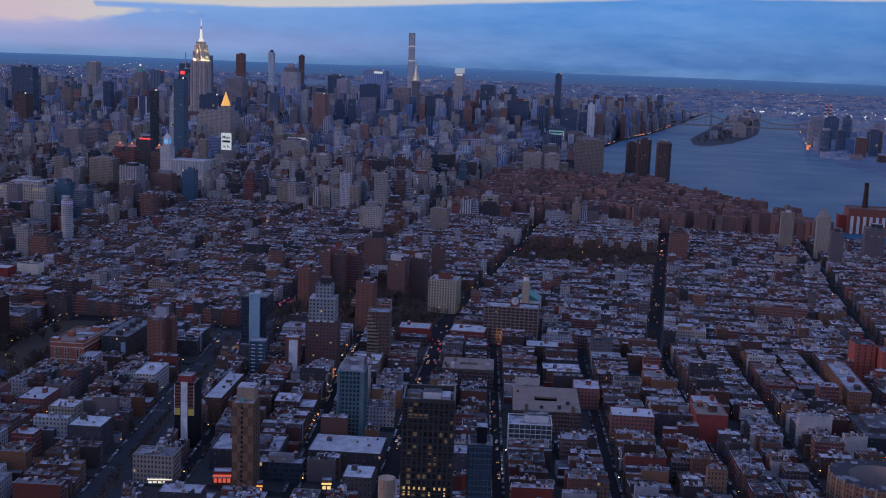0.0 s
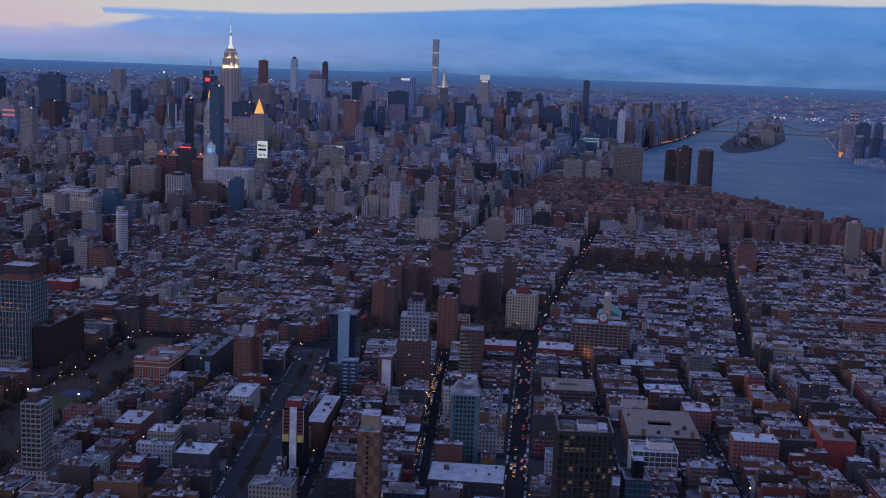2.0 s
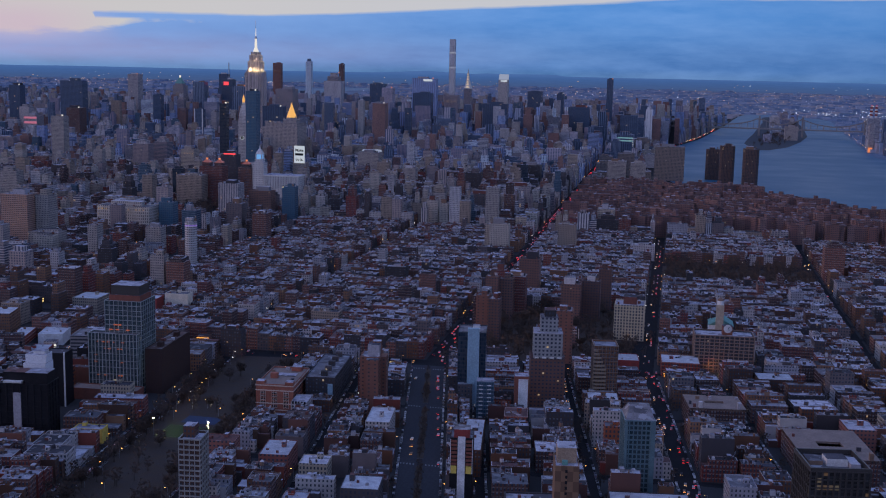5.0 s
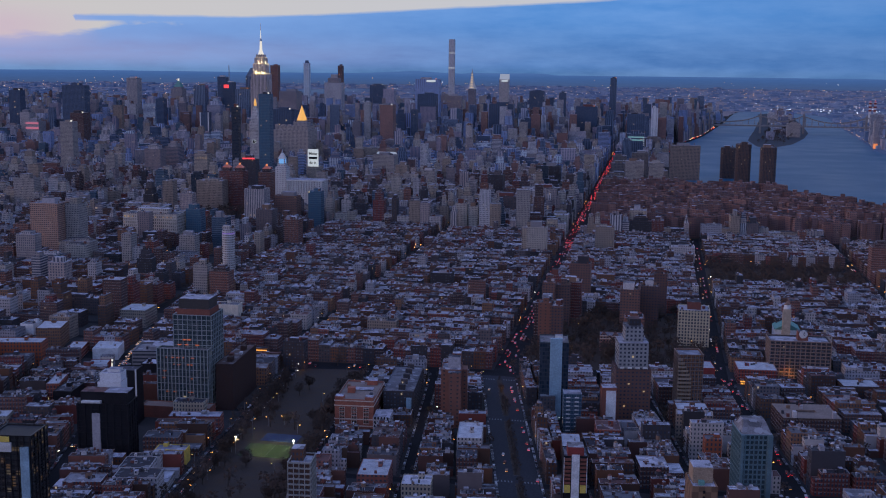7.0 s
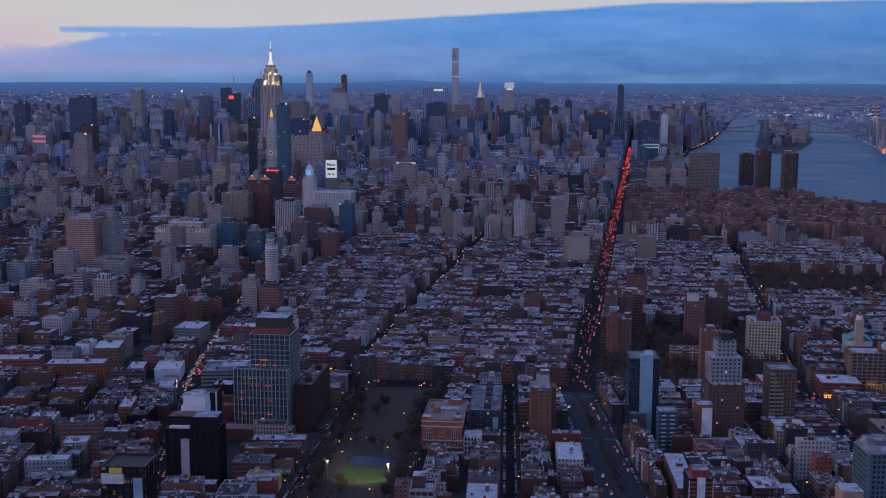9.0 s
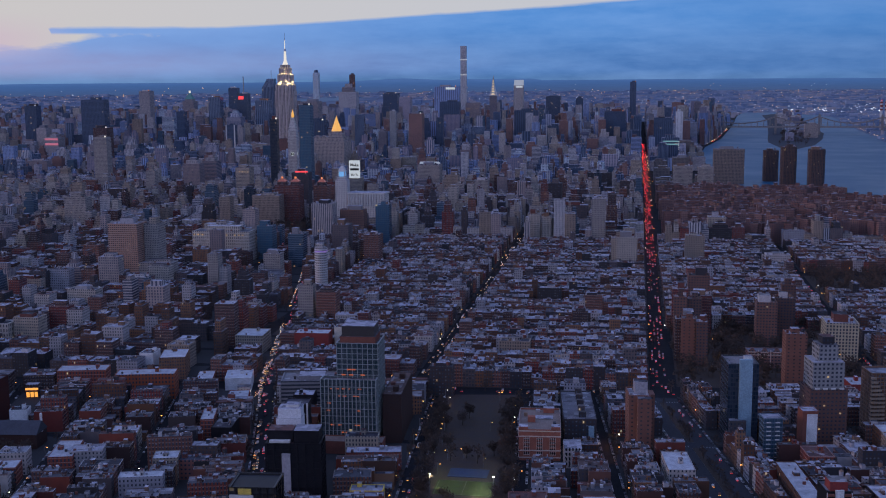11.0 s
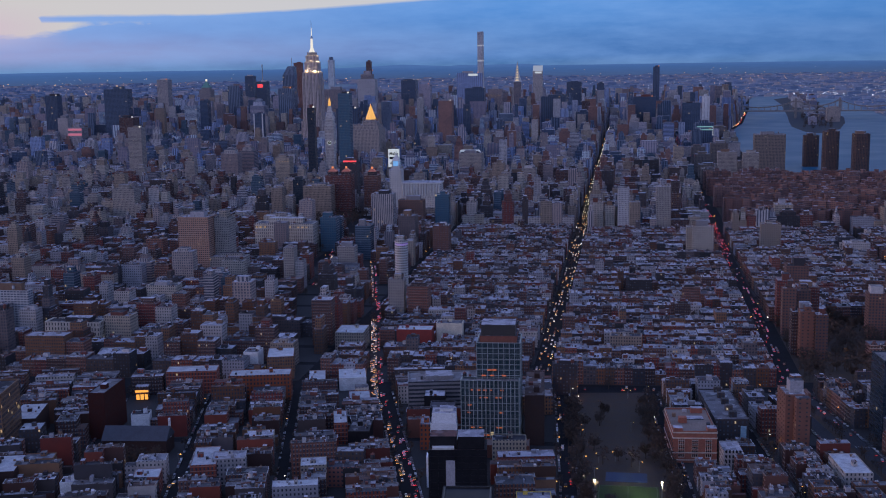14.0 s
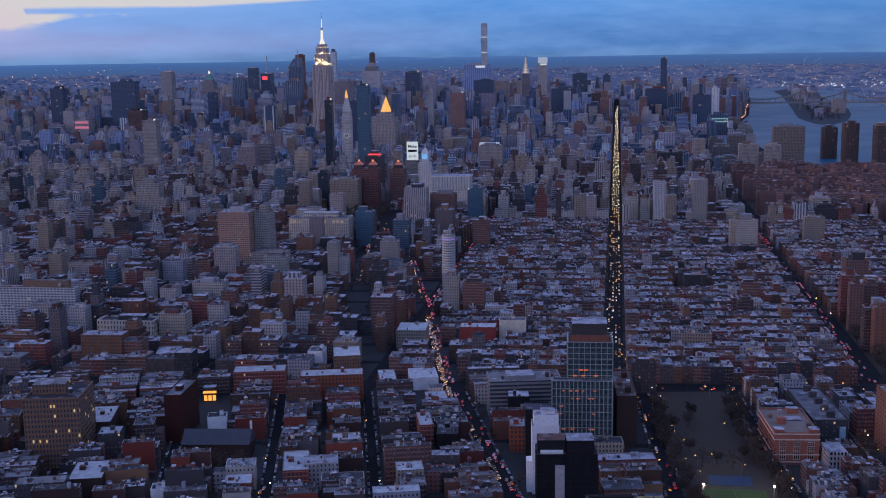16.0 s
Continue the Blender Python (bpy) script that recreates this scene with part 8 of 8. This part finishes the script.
def floodlight(x, y, aim):
    ob = tagged(Shape().prism(ring(0, 0, 0.06, 6), 0, 3.4, POLE, POLE).done("floodlight_mast", at=(x, y, 0)), "tall floodlight mast beside the sports pitch", "floodlight")
    Shape().box(0, 0, 0.34, 0.14, 3.35, 3.55, LED).done("lamp_head", ob)
    lamp = new("floodlight_beam", bpy.data.lights.new("floodlight_beam", "SPOT"))
    lamp.data.energy, lamp.data.spot_size, lamp.data.spot_blend, lamp.data.color, lamp.data.shadow_soft_size = 3300, radians(110), 0.6, (1.0, 0.92, 0.6), 0.3
    lamp.matrix_world = look((x, y - 0.15, 3.2), aim)


floodlight(-117.6, 154.2, (-113.5, 157, 0))
floodlight(-106.2, 154.4, (-110, 157, 0))


def car(paint, label):
    """A saloon about 1.15 units long, nose to +y."""
    ob = tagged(Shape().prism([(-.22, -.55), (.22, -.55), (.22, .48), (.17, .57), (-.17, .57), (-.22, .48)], 0.07, 0.21, paint, paint).done("car"), label, "car", "traffic")
    Shape().taper(rect(0, -0.06, .40, .66), 0.21, rect(0, -0.08, .32, .40), 0.35, GLASSY).done("cabin", ob)
    Shape().box(0, -0.08, .31, .38, 0.345, 0.362, paint).done("car_roof", ob)
    for sx in (-.14, .14):
        Shape().box(sx, .56, .08, .05, .13, .185, HEAD).done("headlamp", ob)
        Shape().box(sx, -.56, .08, .04, .13, .185, TAIL).done("tail_lamp", ob)
    for sx in (-.2, .2):
        for sy in (-.34, .34):
            w = Shape().prism(ring(0, 0, 0.085, 8), -0.03, 0.03, TYRE, TYRE).done("wheel", ob, (sx, sy, 0.085))
            w.rotation_euler = (0, math.pi / 2, 0)
    return ob


GLASSY = plain("tinted_car_glass", [(0.02, 0.022, 0.026)], rough=0.15)
TYRE = plain("black_tyre", [(0.02, 0.02, 0.02)])
models = [car(plain("dark_car_paint", [(0.03, 0.03, 0.035)], rough=0.3), "dark grey car with lit lamps on the road"), car(plain("silver_car_paint", [(0.45, 0.46, 0.48)], rough=0.3, metal=0.4), "silver car with lit lamps on the road"),
          car(plain("taxi_yellow_paint", [(0.62, 0.36, 0.02)], rough=0.35), "yellow taxi with lit lamps on the road"), car(plain("white_car_paint", [(0.65, 0.65, 0.64)], rough=0.3), "white car with lit lamps on the road")]
places = []
far_lamps_r, far_lamps_w, far_cars = Shape(), Shape(), Shape()


def put_car(x, y, heading, toward):
    """toward: its headlamps face the flight."""
    if rng5.random() < 0.5 and y < 250 and len(places) < 60 and in_view(x, y, 0):
        places.append((x, y, heading))
        return
    q = 0.072 + max(0, y - 260) * 0.00011
    for sx in (-.15, .15):
        (far_lamps_w if toward else far_lamps_r).box(x + sx, y - 0.5, q, 0.06, 0.12, 0.12 + q, (HEAD_FAR if y > 520 else rng5.choice([HEAD, AMBER_LAMP, HEAD_FAR]) if y > 240 else rng5.choice([HEAD, AMBER_LAMP, AMBER_LAMP])) if toward else TAIL)
    far_cars.prism(rect(x, y, .44, 1.0), 0.06, 0.34, CLUTTER, CLUTTER)


def run_of_cars(points, lanes, gap, share_toward, rng):
    """Cars strung along a polyline; lanes are offsets across it with 1 (heading away) or -1."""
    for (xa, ya), (xb, yb) in zip(points, points[1:]):
        length = math.dist((xa, ya), (xb, yb))
        ux, uy = (xb - xa) / length, (yb - ya) / length
        for off, way in lanes:
            s = rng.uniform(0, gap)
            while s < length:
                x, y = xa + ux * s + uy * off, ya + uy * s - ux * off
                put_car(x, y, math.atan2(-ux * way, uy * way), way < 0)
                s += max(1.5, rng.expovariate(1 / gap))


rng5 = random.Random(29)
slant = [(-148.5, 150), (-158.7, 185), (-167.6, 210), (-172.5, 230), (-177.5, 253), (-185, 287), (-190.5, 310)]
run_of_cars(slant[:3], [(-0.9, -1), (-0.35, -1)], 4.0, 0, rng5)
run_of_cars(slant[2:6], [(-1.1, -1), (-0.6, -1), (-0.1, -1)], 1.9, 0, rng5)
run_of_cars(slant, [(0.7, 1), (1.3, 1)], 4.5, 0, rng5)
run_of_cars([(-190.5, 310), (-202, 361), (-211, 396), (-232, 452)], [(0.6, 1), (-0.6, -1)], 5.0, 0, rng5)
run_of_cars([(-187, 300), (-187, 640)], [(0.9, 1), (0.2, 1), (-0.6, 1)], 6.0, 0, rng5)
run_of_cars([(-132.6, 232), (-132.6, 520)], [(-1.4, -1), (-0.5, -1), (0.5, -1), (1.4, -1)], 6.5, 0, rng5)
run_of_cars([(-132.6, 520), (-132.6, 800)], [(-1.4, -1), (-0.5, -1), (0.5, -1), (1.4, -1)], 6.5, 0, rng5)
run_of_cars([(-132.6, 800), (-132.6, 1450)], [(-1.2, -1), (-0.2, -1), (1.0, -1)], 9.0, 0, rng5)
run_of_cars([(-76, 228), (-76, 560)], [(-1.4, 1), (-0.5, 1), (0.5, 1), (1.4, 1)], 6.5, 0, rng5)
run_of_cars([(-76, 560), (-76.5, 1150)], [(-1.2, 1), (-0.4, 1), (0.5, 1), (1.3, 1)], 6.0, 0, rng5)
run_of_cars([(-62, 150), (-77, 222)], [(2.6, 1)], 7.0, 0, rng5)
run_of_cars([(-62, 150), (-77, 222)], [(-2.6, -1)], 12.0, 0, rng5)
run_of_cars([(-13, 143), (-23.1, 226)], [(0.6, 1), (-0.7, -1), (1.2, 1), (-1.3, -1)], 8.0, 0, rng5)
run_of_cars([(-24, 232), (-24, 455)], [(0.6, 1), (-0.6, -1)], 11.0, 0, rng5)
run_of_cars([(-32, 140), (-43, 218)], [(0.2, -1), (-0.5, -1)], 4.0, 0, rng5)
run_of_cars([(44, 152), (34, 228)], [(0.4, 1), (-0.4, -1)], 14.0, 0, rng5)
run_of_cars([(32, 236), (32, 450)], [(0.4, 1), (-0.4, -1)], 18.0, 0, rng5)
run_of_cars([(8, 128), (-9, 222)], [(0.2, -1)], 7.0, 0, rng5)
run_of_cars([(-118.5, 115), (-127, 216)], [(0.5, 1), (-0.5, -1)], 6.0, 0, rng5)
run_of_cars([(-150, 218.5), (-70, 225)], [(0.7, 1), (-0.7, -1), (1.3, -1), (-1.3, 1)], 10.0, 0, rng5)
run_of_cars([(-70, 225), (60, 234)], [(0.7, 1), (-0.7, 1)], 6.0, 0, rng5)
run_of_cars([(-228, 405), (-216, 330)], [(0.5, 1), (-0.5, -1)], 6.0, 0, rng5)
run_of_cars([(-187, 222), (-193, 150)][::-1], [(0.0, -1)], 8.0, 0, rng5)
run_of_cars([(-31, 1000), (-22, 1100), (4, 1250), (27, 1440)], [(0.5, 1), (-0.5, -1)], 16.0, 0, rng5)
used = set()
for i, (x, y, heading) in enumerate(places):
    k = rng5.choices(range(4), [5, 3, 2, 2])[0]
    m = pose(x, y, 0.0, 0, 0, math.degrees(heading))
    if k not in used:
        used.add(k)
        models[k].matrix_world = m
    else:
        copy_thing(models[k], m)
tagged(far_lamps_r.done("tail_lamps"), "red tail lamps of queueing traffic on the avenues", "lights", kind="stuff")
tagged(far_lamps_w.done("headlamps"), "white headlamps of oncoming traffic on the avenues", "lights", kind="stuff")
tagged(far_cars.done("queueing_cars"), "queueing cars on the distant avenues", "cars", kind="stuff")
# rows of parked cars along the near kerbs
PARKED = plain("parked_car_paint", [(0.02, 0.02, 0.024), (0.25, 0.26, 0.28), (0.05, 0.05, 0.06), (0.5, 0.5, 0.5), (0.03, 0.035, 0.06), (0.12, 0.02, 0.02), (0.02, 0.02, 0.022), (0.14, 0.15, 0.16)], rough=0.35, scale=3.0)
parked = Shape()
for i in range(len(SOUTH)):
    half = WIDE.get(SOUTH[i][0], 2.4) / 2 - 0.12
    for j in range(90):
        y = houston(SOUTH[i][0]) - 4.5 - j * 1.36
        for side in (-half, half):
            x = south_x(i, y) + side
            if rng5.random() < 0.68 and in_view(x, y, 0):
                lean = -math.atan(SOUTH[i][1])
                parked.prism(rect(x, y, 0.42, 1.1, lean), 0.05, 0.2, PARKED, PARKED)
                parked.taper(rect(x, y - 0.05, 0.38, 0.66, lean), 0.2, rect(x, y - 0.06, 0.32, 0.42, lean), 0.35, PARKED)
tagged(parked.done("parked_cars"), "rows of parked cars along the kerbs", "cars", kind="stuff")
# shop fronts and lamps too far off to stand alone
shops = Shape()
for _ in range(520):
    k = rng5.randint(1, 40)
    x = rng5.uniform(-420, 100)
    y = north_street(k, x) + rng5.uniform(-1.6, 1.6)
    if in_view(x, y, 0) and not (x > -70 and y > 458):
        q = rng5.uniform(.08, .16) + y * 0.00016
        shops.box(x, y, q, q, 1.6, 1.6 + q, rng5.choice([SODIUM, SODIUM, SODIUM, SODIUM, LED]))
for a in AVENUES:
    for j in range(60):
        y = 240 + j * 13 + rng5.uniform(-3, 3)
        if in_view(a, y, 0) and not (a > -70 and y > 455) and rng5.random() < 0.6:
            q = 0.09 + y * 0.00016
            shops.box(a + rng5.choice((-2, 2)), y, q, q, 1.7, 1.7 + q, rng5.choice([SODIUM, SODIUM, SODIUM, SODIUM, LED]))
tagged(shops.done("distant_street_lamps"), "amber and white street lamps far along the streets", "lights", kind="stuff")
